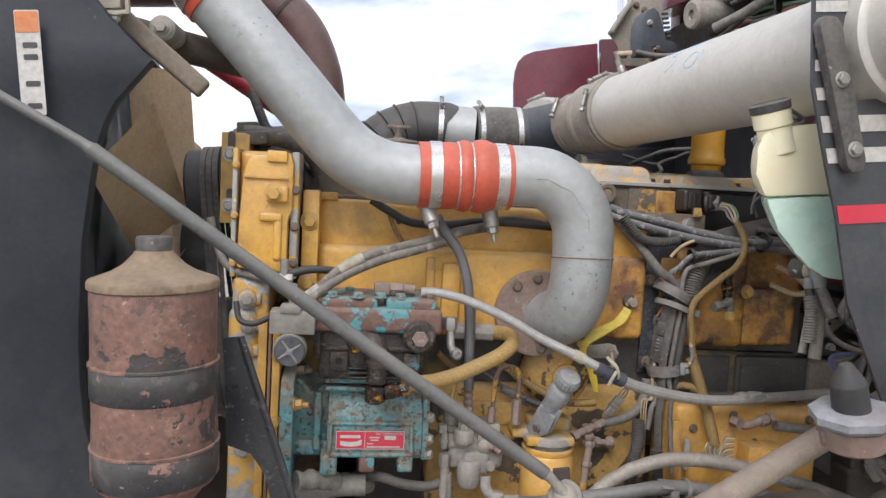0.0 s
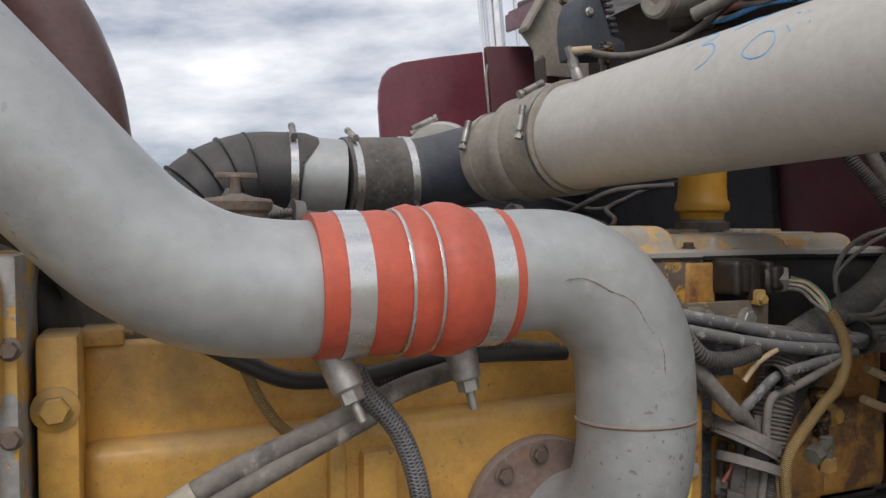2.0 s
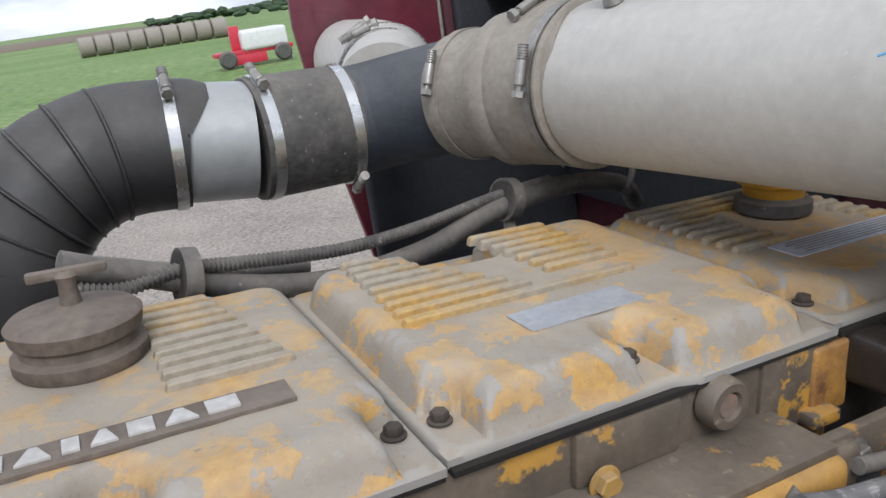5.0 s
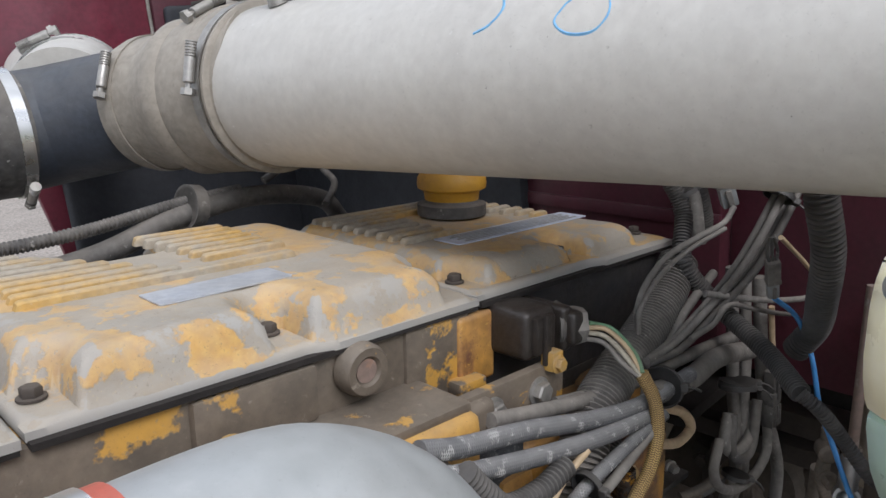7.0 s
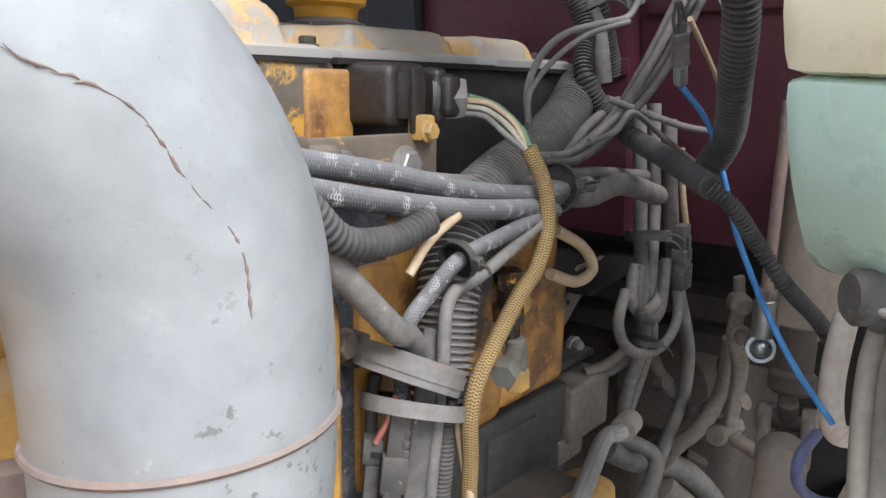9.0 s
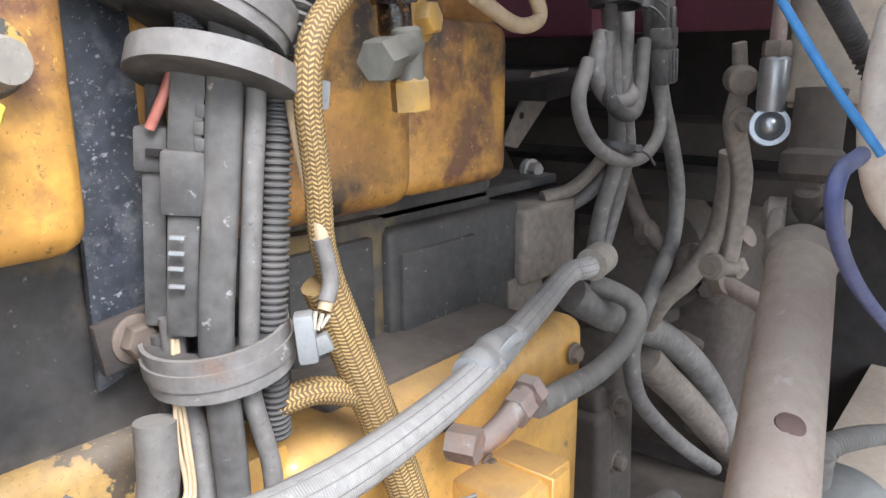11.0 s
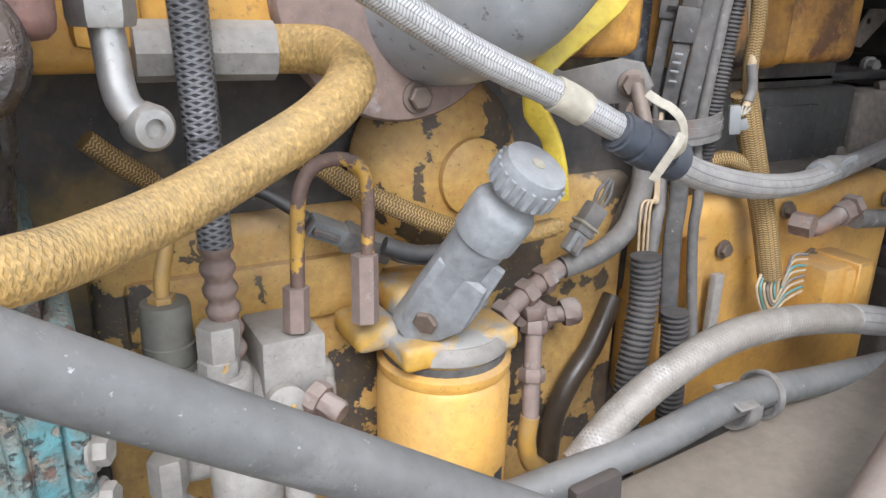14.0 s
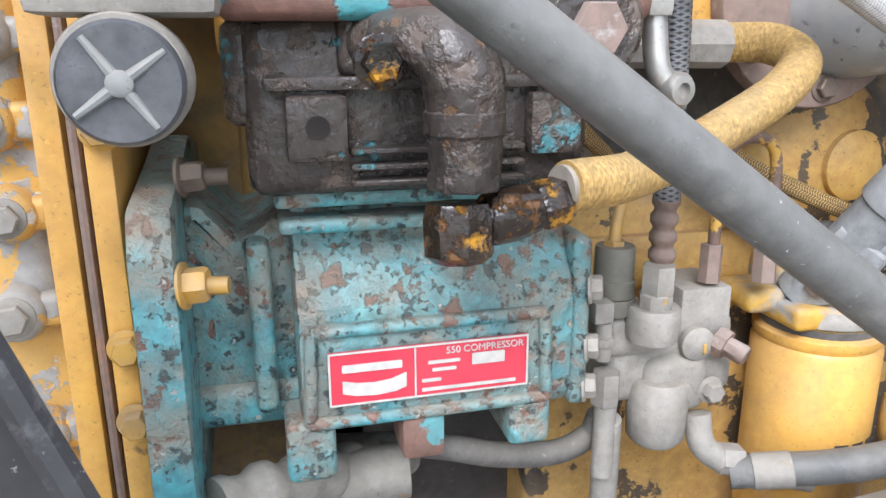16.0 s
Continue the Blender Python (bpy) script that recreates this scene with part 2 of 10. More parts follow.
duct_blue = material("blue_grey_rubber_duct", (0.045, 0.055, 0.072), (0.035, 0.042, 0.055), rough=0.5, bump=0.25, dust=((0.20, 0.185, 0.165), 0.4))
duct_tan = material("tan_dusted_rubber_reducer", (0.30, 0.27, 0.225), (0.24, 0.215, 0.18), rough=0.7, bump=0.08, dust=((0.42, 0.38, 0.32), 0.4))

firewall_paint = material("dusty_dark_maroon_wall", (0.10, 0.018, 0.032), (0.07, 0.014, 0.024), rough=0.55, var=7, grain=0.1, dust=((0.16, 0.12, 0.115), 0.4))
maroon = material("dusty_maroon_firewall", (0.15, 0.017, 0.035), (0.11, 0.014, 0.028), rough=0.42, coat=0.2, dust=((0.22, 0.15, 0.15), 0.25), grime=0.15)
rust = material("rusted_brown_steel", (0.225, 0.155, 0.125), (0.15, 0.098, 0.078), rough=0.7, var=14, grain=0.15, bump=0.3,
                chips=[((0.34, 0.17, 0.09), 22.0, 0.58, 0.7, 0), ((0.30, 0.27, 0.245), 40.0, 0.60, 0.68, 0)], dust=((0.40, 0.345, 0.30), 0.65))
canister_rust = material("pink_primer_rust_paint", (0.215, 0.105, 0.083), (0.145, 0.07, 0.056), rough=0.5, grime=1.0, var=16, grain=0.25, bump=0.35,
                         chips=[((0.30, 0.165, 0.12), 22.0, 0.56, 0.66, 0), ((0.10, 0.05, 0.042), 44.0, 0.56, 0.62, 0), ((0.022, 0.025, 0.030), 11.0, 0.555, 0.562, 0), ((0.42, 0.30, 0.24), 120.0, 0.66, 0.70, 0)], dust=((0.33, 0.26, 0.19), 0.45))
black_flaking = material("flaking_black_paint", (0.022, 0.024, 0.028), (0.04, 0.041, 0.045), rough=0.32, var=10, bump=0.3,
                         chips=[((0.25, 0.13, 0.10), 17.0, 0.585, 0.60, 0), ((0.36, 0.34, 0.32), 130.0, 0.66, 0.70, 0), ((0.10, 0.09, 0.08), 30.0, 0.56, 0.68, 0)], dust=((0.30, 0.25, 0.2), 0.35))
shroud_black = material("worn_blue_black_plastic", (0.052, 0.060, 0.076), (0.072, 0.08, 0.096), rough=0.42, var=5, grain=0.08, bump=0.12,
                        chips=[((0.30, 0.30, 0.31), 150.0, 0.73, 0.75, 0), ((0.10, 0.105, 0.115), 9.0, 0.52, 0.72, 0), ((0.22, 0.22, 0.23), 60.0, 0.71, 0.74, 4.0)], dust=((0.17, 0.165, 0.16), 0.35))
tan_plastic = material("tan_dusted_fan_plastic", (0.80, 0.67, 0.48), (0.68, 0.51, 0.31), rough=0.65, var=5, spread=(0.3, 0.7), bump=0.05, grime=0.3)
rod_paint = material("grey_painted_tube", (0.125, 0.128, 0.124), (0.095, 0.098, 0.095), rough=0.4, var=9, grain=0.12, grime=0.6, bump=0.2,
                     chips=[((0.42, 0.41, 0.40), 200.0, 0.68, 0.72, 0), ((0.22, 0.215, 0.20), 26.0, 0.58, 0.74, 0), ((0.07, 0.068, 0.065), 60.0, 0.64, 0.70, 5.0)], dust=((0.29, 0.27, 0.24), 0.5))
teal = material("flaking_teal_paint", (0.055, 0.275, 0.325), (0.12, 0.285, 0.285), rough=0.40, var=20, grain=0.3, bump=0.6, grime=0.9,
                chips=[((0.185, 0.205, 0.18), 22.0, 0.45, 0.63, 0), ((0.25, 0.20, 0.15), 30.0, 0.54, 0.66, 0), ((0.27, 0.225, 0.18), 80.0, 0.54, 0.61, 9.0), ((0.015, 0.035, 0.042), 110.0, 0.57, 0.62, 0), ((0.15, 0.07, 0.05), 60.0, 0.575, 0.62, 0), ((0.44, 0.44, 0.41), 150.0, 0.63, 0.67, 0)], dust=((0.35, 0.30, 0.23), 0.6))
teal_rust = material("rusted_teal_casting", (0.17, 0.085, 0.065), (0.12, 0.065, 0.05), rough=0.6, var=14, grain=0.2, bump=0.5, grime=0.9,
                     chips=[((0.07, 0.30, 0.33), 17.0, 0.52, 0.545, 0), ((0.25, 0.24, 0.22), 20.0, 0.62, 0.7, 0)], dust=((0.3, 0.24, 0.19), 0.5))
oily = material("oil_soaked_black_casting", (0.020, 0.017, 0.016), (0.045, 0.036, 0.031), rough=0.26, var=22, bump=0.7, grime=0.4,
                chips=[((0.06, 0.22, 0.25), 22.0, 0.61, 0.64, 0), ((0.22, 0.105, 0.03), 60.0, 0.60, 0.65, 8.0), ((0.10, 0.075, 0.06), 34.0, 0.54, 0.64, 0)], dust=((0.16, 0.13, 0.11), 0.55))
oily_brass = material("oily_black_and_yellow_fitting", (0.010, 0.008, 0.007), (0.035, 0.02, 0.01), rough=0.16, var=30, bump=0.6, grime=0.2,
                      chips=[((0.50, 0.24, 0.015), 46.0, 0.55, 0.63, 0), ((0.12, 0.05, 0.01), 90.0, 0.55, 0.62, 0)])
cast_grey = material("dusty_grey_die_cast", (0.33, 0.31, 0.28), (0.25, 0.235, 0.21), rough=0.65, metal=0.1, var=16, bump=0.3, grime=0.7, chips=[((0.52, 0.30, 0.06), 20.0, 0.68, 0.71, 0)], dust=((0.42, 0.375, 0.31), 0.55))
# pale patches paint in metallic highlights; the brown ones are rust
silver_hose = material("worn_silver_hose_with_painted_highlights", (0.36, 0.33, 0.29), (0.25, 0.22, 0.185), rough=0.45, metal=0.2, var=14, grain=0.2, bump=0.3, grime=0.9, braid=(300.0, 12.0, (0.27, 0.245, 0.215)), chips=[((0.52, 0.50, 0.47), 30.0, 0.57, 0.68, 0), ((0.20, 0.125, 0.08), 22.0, 0.63, 0.7, 0)], dust=((0.42, 0.38, 0.32), 0.4))
navy_plate = material("chipped_navy_black_plate", (0.026, 0.032, 0.044), (0.055, 0.062, 0.072), rough=0.42, var=26, grime=0.7, grain=0.3, chips=[((0.34, 0.34, 0.34), 190.0, 0.62, 0.67, 0), ((0.16, 0.165, 0.17), 40.0, 0.52, 0.68, 0), ((0.30, 0.29, 0.28), 480.0, 0.63, 0.67, 0)], dust=((0.16, 0.15, 0.14), 0.4))
pump_plastic = material("dusty_blue_grey_plastic", (0.30, 0.31, 0.315), (0.21, 0.22, 0.225), rough=0.55, var=16, grain=0.15, dust=((0.36, 0.35, 0.33), 0.5))
steel_braid = material("stainless_braided_hose", (0.50, 0.49, 0.47), (0.42, 0.41, 0.39), rough=0.42, metal=0.2, braid=(480.0, 6.0, (0.17, 0.165, 0.16), 1.5, 0.42), bump=0.4, grime=0.4)
strip_braid = material("flat_stranded_silver_hose", (0.41, 0.395, 0.37), (0.33, 0.315, 0.295), rough=0.5, metal=0.1, braid=(560.0, 5.0, (0.17, 0.16, 0.15), 1.2, 0.12), bump=0.4, grime=0.8, dust=((0.44, 0.41, 0.36), 0.3))
clamp_steel = material("dusty_clamp_steel", (0.20, 0.19, 0.178), (0.13, 0.122, 0.115), rough=0.6, var=18, grain=0.2, bump=0.2, chips=[((0.20, 0.125, 0.095), 24.0, 0.56, 0.66, 0), ((0.36, 0.35, 0.33), 80.0, 0.66, 0.7, 0)], dust=((0.30, 0.265, 0.22), 0.6))
black_braid = material("black_and_silver_braided_hose", (0.25, 0.25, 0.255), (0.15, 0.15, 0.155), rough=0.42, metal=0.2, braid=(260.0, 6.0, (0.05, 0.05, 0.055)), bump=0.5, grime=0.4)
yellow_braid = material("yellow_dusted_textile_hose", (0.45, 0.275, 0.075), (0.34, 0.235, 0.105), rough=0.85, var=11, fine=300, grain=0.35, bump=0.4, spread=(0.30, 0.70), braid=(260.0, 9.0, (0.38, 0.235, 0.065)), grime=0.3, chips=[((0.30, 0.20, 0.075), 120.0, 0.56, 0.64, 0)], dust=((0.36, 0.29, 0.18), 0.4))
sleeve_braid = material("tan_braided_wire_sleeve", (0.55, 0.365, 0.125), (0.44, 0.30, 0.125), rough=0.75, var=18, grime=0.6, braid=(430.0, 8.0, (0.15, 0.095, 0.04), 1.4), bump=0.4)
white_braid = material("frayed_white_braided_sheath", (0.15, 0.15, 0.155), (0.07, 0.07, 0.075), rough=0.75, var=60, braid=(430.0, 9.0, (0.04, 0.04, 0.045)), bump=0.5, spread=(0.3, 0.7), grime=0.5, chips=[((0.46, 0.45, 0.43), 90.0, 0.55, 0.63, 0)], dust=((0.48, 0.47, 0.45), 0.5))
black_paint = material("chipped_black_steel_plate", (0.028, 0.031, 0.038), (0.05, 0.053, 0.06), rough=0.4, var=9,
                       chips=[((0.3, 0.29, 0.27), 55.0, 0.7, 0.73, 0)], dust=((0.2, 0.18, 0.16), 0.35))
dusty_lever = material("dusty_brown_lever_steel", (0.17, 0.135, 0.11), (0.10, 0.078, 0.062), rough=0.8, var=16, grain=0.2, dust=((0.26, 0.22, 0.18), 0.5))
patchy_pipe = material("rusty_pipe_with_yellow_paint", (0.17, 0.105, 0.08), (0.12, 0.07, 0.055), rough=0.65, var=20, grain=0.15, bump=0.3, chips=[((0.55, 0.31, 0.04), 30.0, 0.55, 0.57, 0)], dust=((0.3, 0.25, 0.2), 0.4))
head_paint = material("yellow_paint_with_grey_patches", (0.62, 0.35, 0.035), (0.50, 0.29, 0.05), rough=0.5, var=9, bump=0.2, chips=[((0.30, 0.31, 0.31), 16.0, 0.52, 0.6, 0)], dust=((0.3, 0.27, 0.22), 0.5))
insulation = material("blue_black_insulation_mat", (0.018, 0.021, 0.028), (0.03, 0.033, 0.04), rough=0.7, var=6, bump=0.4, dust=((0.07, 0.068, 0.068), 0.5))
# near black puts deep shade into the colour: lower wall, shelf, holes; also gasket
shade_and_gasket_black = material("near_black_for_shade_and_gasket", (0.011, 0.009, 0.008), (0.022, 0.018, 0.0155), rough=0.9, var=12, dust=((0.035, 0.028, 0.023), 0.5))
dark_dirt = material("dirty_dark_chassis_steel", (0.052, 0.041, 0.034), (0.028, 0.023, 0.02), rough=0.8, var=12, dust=((0.14, 0.115, 0.092), 0.5))
shaft_rust = material("dusty_rusty_shaft", (0.295, 0.245, 0.195), (0.25, 0.19, 0.155), rough=0.8, var=7, bump=0.25, grime=0.6,
                      chips=[((0.205, 0.14, 0.118), 8.0, 0.47, 0.60, 0), ((0.19, 0.13, 0.115), 45.0, 0.52, 0.60, 5.0), ((0.42, 0.38, 0.36), 38.0, 0.58, 0.66, 5.0), ((0.14, 0.085, 0.07), 24.0, 0.67, 0.71, 0), ((0.46, 0.43, 0.41), 60.0, 0.64, 0.70, 6.0)], dust=((0.37, 0.32, 0.26), 0.5))
sleeve_rust = material("tan_sleeve_with_rust_stains", (0.25, 0.205, 0.155), (0.20, 0.16, 0.12), rough=0.75, var=6, bump=0.15, chips=[((0.28, 0.14, 0.05), 16.0, 0.53, 0.66, 6.0)], dust=((0.33, 0.28, 0.22), 0.4))
zinc = material("bright_zinc_plating", (0.46, 0.475, 0.485), (0.36, 0.37, 0.38), rough=0.36, metal=0.8, bump=0.05, grain=0.08, grime=0.5)
sensor_grey = material("dusted_olive_grey_sensor", (0.15, 0.145, 0.12), (0.11, 0.105, 0.085), rough=0.5, var=20, dust=((0.27, 0.24, 0.19), 0.5))
oily_hose = material("oil_darkened_hose_with_worn_gold", (0.085, 0.06, 0.035), (0.03, 0.024, 0.02), rough=0.4, var=10, grime=0.6, chips=[((0.36, 0.25, 0.12), 9.0, 0.56, 0.68, 0)])
white_tube = material("cream_plastic_tube", (0.66, 0.58, 0.49), (0.58, 0.50, 0.42), rough=0.5, grime=0.3, bump=0.03)
silver_paint = material("scuffed_silver_paint", (0.34, 0.34, 0.315), (0.25, 0.245, 0.225), rough=0.42, metal=0.3, var=10, bump=0.12, chips=[((0.12, 0.115, 0.11), 34.0, 0.6, 0.66, 0)], dust=((0.40, 0.38, 0.33), 0.5))
tube_red = material("glossy_red_tube_paint", (0.33, 0.022, 0.04), (0.26, 0.02, 0.035), rough=0.3, var=4, grain=0.04, bump=0.02, coat=0.4, dust=((0.3, 0.2, 0.17), 0.2), grime=0.2)
flaked_ring = material("black_ring_with_yellow_flakes", (0.045, 0.043, 0.04), (0.09, 0.085, 0.078), rough=0.5, var=20, bump=0.3, chips=[((0.55, 0.34, 0.07), 40.0, 0.56, 0.58, 0), ((0.40, 0.38, 0.34), 90.0, 0.64, 0.68, 0)], dust=((0.25, 0.21, 0.17), 0.4))
scuffed_hose = material("scuffed_dirty_rubber_hose", (0.11, 0.095, 0.08), (0.20, 0.18, 0.155), rough=0.65, var=20, grain=0.3, grime=1.0, bump=0.3, chips=[((0.34, 0.32, 0.29), 40.0, 0.56, 0.66, 0), ((0.035, 0.032, 0.03), 26.0, 0.56, 0.64, 0)], dust=((0.36, 0.33, 0.29), 0.55))
label_silver = material("thin_silver_label", (0.52, 0.55, 0.60), (0.42, 0.44, 0.48), rough=0.35, metal=0.35, bump=0.05, grime=0.4, dust=((0.45, 0.42, 0.37), 0.35))
arm_steel = material("dull_brown_grey_steel_arm", (0.225, 0.21, 0.19), (0.17, 0.15, 0.13), rough=0.55, metal=0.2, var=14, bump=0.2, chips=[((0.16, 0.10, 0.075), 26.0, 0.60, 0.68, 0)], dust=((0.34, 0.305, 0.255), 0.45))
bracket_black = material("chipped_gloss_black_sheet", (0.020, 0.022, 0.027), (0.038, 0.040, 0.046), rough=0.34, var=9, grain=0.15, bump=0.15, chips=[((0.36, 0.36, 0.36), 170.0, 0.655, 0.69, 0), ((0.14, 0.14, 0.145), 30.0, 0.58, 0.68, 0), ((0.40, 0.39, 0.38), 60.0, 0.67, 0.70, 5.0)], dust=((0.20, 0.19, 0.175), 0.3))
spot_rust = material("bare_dark_rust", (0.135, 0.085, 0.07), (0.10, 0.062, 0.052), rough=0.7, var=60)
rail_dust = material("brown_dusted_frame_steel", (0.215, 0.175, 0.135), (0.16, 0.13, 0.10), rough=0.85, var=5, bump=0.2, dust=((0.31, 0.265, 0.205), 0.5))
dusty_hose = material("brown_dusted_hose", (0.20, 0.17, 0.14), (0.15, 0.125, 0.10), rough=0.8, var=14, grain=0.2, dust=((0.30, 0.255, 0.205), 0.55))
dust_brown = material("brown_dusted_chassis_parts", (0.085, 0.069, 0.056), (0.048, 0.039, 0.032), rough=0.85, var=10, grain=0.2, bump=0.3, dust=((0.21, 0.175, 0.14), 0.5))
block_face = material("black_paint_with_yellow_overspray", (0.026, 0.029, 0.033), (0.05, 0.05, 0.047), rough=0.5, var=8, grain=0.2, bump=0.25,
                      chips=[((0.30, 0.19, 0.045), 5.0, 0.58, 0.72, 0), ((0.36, 0.355, 0.34), 180.0, 0.67, 0.71, 0), ((0.20, 0.19, 0.175), 60.0, 0.63, 0.68, 6.0)], dust=((0.22, 0.185, 0.15), 0.4))
bottle_top = material("yellowed_clear_plastic", (0.84, 0.80, 0.60), (0.80, 0.74, 0.52), rough=0.35, grain=0.02, bump=0.02, grime=0.0)
bottle_fluid = material("pale_green_fluid_behind_plastic", (0.48, 0.66, 0.57), (0.54, 0.69, 0.60), rough=0.3, grain=0.02, bump=0.02, grime=0.0)
for m_ in (bottle_top, bottle_fluid):
    m_.node_tree.nodes["Principled BSDF"].inputs["Subsurface Weight"].default_value = 0.35
    m_.node_tree.nodes["Principled BSDF"].inputs["Subsurface Radius"].default_value = (0.03, 0.03, 0.02)
white_paint = material("white_paint", (0.75, 0.75, 0.74), (0.66, 0.66, 0.65), rough=0.4, grain=0.03, bump=0.02, grime=0.0)
decal_red = material("red_decal", (0.62, 0.02, 0.05), (0.52, 0.02, 0.05), rough=0.4, grain=0.05, bump=0.03, dust=((0.5, 0.3, 0.28), 0.3), grime=0.15)
decal_white = material("grey_white_decal_print", (0.55, 0.53, 0.50), (0.45, 0.43, 0.40), rough=0.5, grime=0.0)
blue_marker = material("blue_marker_ink", (0.13, 0.36, 0.62), (0.2, 0.42, 0.62), rough=0.6, grime=0.0)
cap_yellow = material("yellow_plastic_oil_cap", (0.62, 0.32, 0.02), (0.52, 0.26, 0.02), rough=0.45, grain=0.04, bump=0.04, dust=(TAN, 0.35))
grey_plastic = material("grey_connector_plastic", (0.27, 0.285, 0.29), (0.19, 0.2, 0.2), rough=0.5, var=30, dust=(TAN, 0.45))
white_plastic = material("white_tape", (0.43, 0.39, 0.305), (0.32, 0.29, 0.225), rough=0.65, var=40, grime=0.5, bump=0.25)
hose_blue = material("dusty_blue_tube", (0.075, 0.095, 0.24), (0.06, 0.075, 0.17), rough=0.45, dust=((0.24, 0.23, 0.25), 0.35))
wire_blue = material("sky_blue_wire", (0.075, 0.30, 0.68), (0.06, 0.25, 0.56), rough=0.45, bump=0.03, grime=0.1)
wire_red = material("red_wire_insulation", (0.42, 0.14, 0.10), (0.36, 0.15, 0.115), rough=0.45, grime=0.0)
wire_green = material("green_wire_insulation", (0.13, 0.27, 0.15), (0.16, 0.24, 0.15), rough=0.45, grime=0.0)
wire_tan = material("tan_wire_insulation", (0.50, 0.38, 0.24), (0.42, 0.31, 0.19), rough=0.55, grime=0.0)
wire_teal = material("teal_wire_insulation", (0.10, 0.27, 0.25), (0.13, 0.22, 0.2), rough=0.5, grime=0.0)
yellow_loom = material("bright_yellow_tape_sleeve", (0.72, 0.54, 0.05), (0.58, 0.43, 0.05), rough=0.5, var=22, bump=0.35, grime=0.5, dust=(TAN, 0.3))
chrome = material("bright_chrome", (0.75, 0.75, 0.75), (0.7, 0.7, 0.7), rough=0.12, metal=1.0, bump=0.0, grain=0.02, grime=0.0)
foil = material("thin_metal_label", (0.30, 0.31, 0.34), (0.22, 0.225, 0.24), rough=0.45, metal=0.2, var=22, bump=0.3, chips=[((0.12, 0.115, 0.11), 30.0, 0.58, 0.66, 0)], dust=((0.36, 0.33, 0.29), 0.35))
gravel = material("pale_gravel_ground", (0.33, 0.29, 0.25), (0.25, 0.22, 0.19), rough=0.95, var=0.9, fine=40, grain=0.3, bump=0.5, grime=0.0)
grass = material("green_field_grass", (0.12, 0.20, 0.05), (0.19, 0.26, 0.09), rough=0.95, var=0.08, fine=3, grain=0.3, grime=0.0)
tree_green = material("dark_tree_foliage", (0.055, 0.095, 0.045), (0.035, 0.06, 0.03), rough=0.9, var=0.4, fine=3, grain=0.3, grime=0.0)
earth = material("brown_plough_land", (0.2, 0.15, 0.11), (0.15, 0.12, 0.09), rough=1.0, var=0.1, fine=2, grime=0.0)

# ---- mesh helpers ----
ORIGIN = {}


def thing(name, label, category, at, group="", kind=""):
    ob = new(name)
    ob.location, ob.empty_display_size = at, 0.05
    ORIGIN[ob] = Vector(at)
    return tagged(ob, label, category, group, kind)


def put_mesh(name, bm, mat_, origin=(0, 0, 0), smooth=40):
    me = bpy.data.meshes.new(name)
    bmesh.ops.recalc_face_normals(bm, faces=bm.faces)
    bm.to_mesh(me)
    bm.free()
    me.transform(Matrix.Translation(-Vector(origin)))
    if smooth:
        me.shade_smooth()
        me.set_sharp_from_angle(angle=radians(smooth))
    me.materials.append(mat_)
    return me


def part(name, bm, mat_, parent, label="", smooth=40):
    """Links bm, given in the world's coordinates, as one mesh under a thing or a part."""
    at = ORIGIN[parent]
    ob = new(name, put_mesh(name, bm, mat_, at, smooth))
    ob.parent = parent
    ORIGIN[ob] = at
    return tagged(ob, label)


def solid(name, bm, mat_, label, category, group="", kind="", smooth=40):
    """A top-level thing of one mesh, whose origin lies at the foot of its middle."""
    lo = [min(v.co[k] for v in bm.verts) for k in range(3)]
    hi = [max(v.co[k] for v in bm.verts) for k in range(3)]
    at = Vector(((lo[0] + hi[0]) / 2, (lo[1] + hi[1]) / 2, lo[2]))
    ob = new(name, put_mesh(name, bm, mat_, at, smooth))
    ob.location = at
    ORIGIN[ob] = at
    return tagged(ob, label, category, group, kind)


def join(*bms):
    out = bms[0]
    for b in bms[1:]:
        me = bpy.data.meshes.new("tmp")
        b.to_mesh(me)
        b.free()
        out.from_mesh(me)
        bpy.data.meshes.remove(me)
    return out


def moved(bm, m):
    bmesh.ops.transform(bm, matrix=m, verts=bm.verts)
    return bm


def box(lo, hi, bevel=0.004, seg=2, m=None):
    bm = bmesh.new()
    bmesh.ops.create_cube(bm, size=1)
    for v in bm.verts:
        v.co = Vector([lo[k] + (v.co[k] + 0.5) * (hi[k] - lo[k]) for k in range(3)])
    if bevel:
        bmesh.ops.bevel(bm, geom=bm.edges[:], offset=bevel, segments=seg, profile=0.6, affect="EDGES")
    return moved(bm, m) if m else bm


def frame_of(p, axis):
    """A pose at p whose z runs along axis."""
    return Matrix.Translation(p) @ Vector(axis).to_track_quat("Z", "Y").to_matrix().to_4x4()


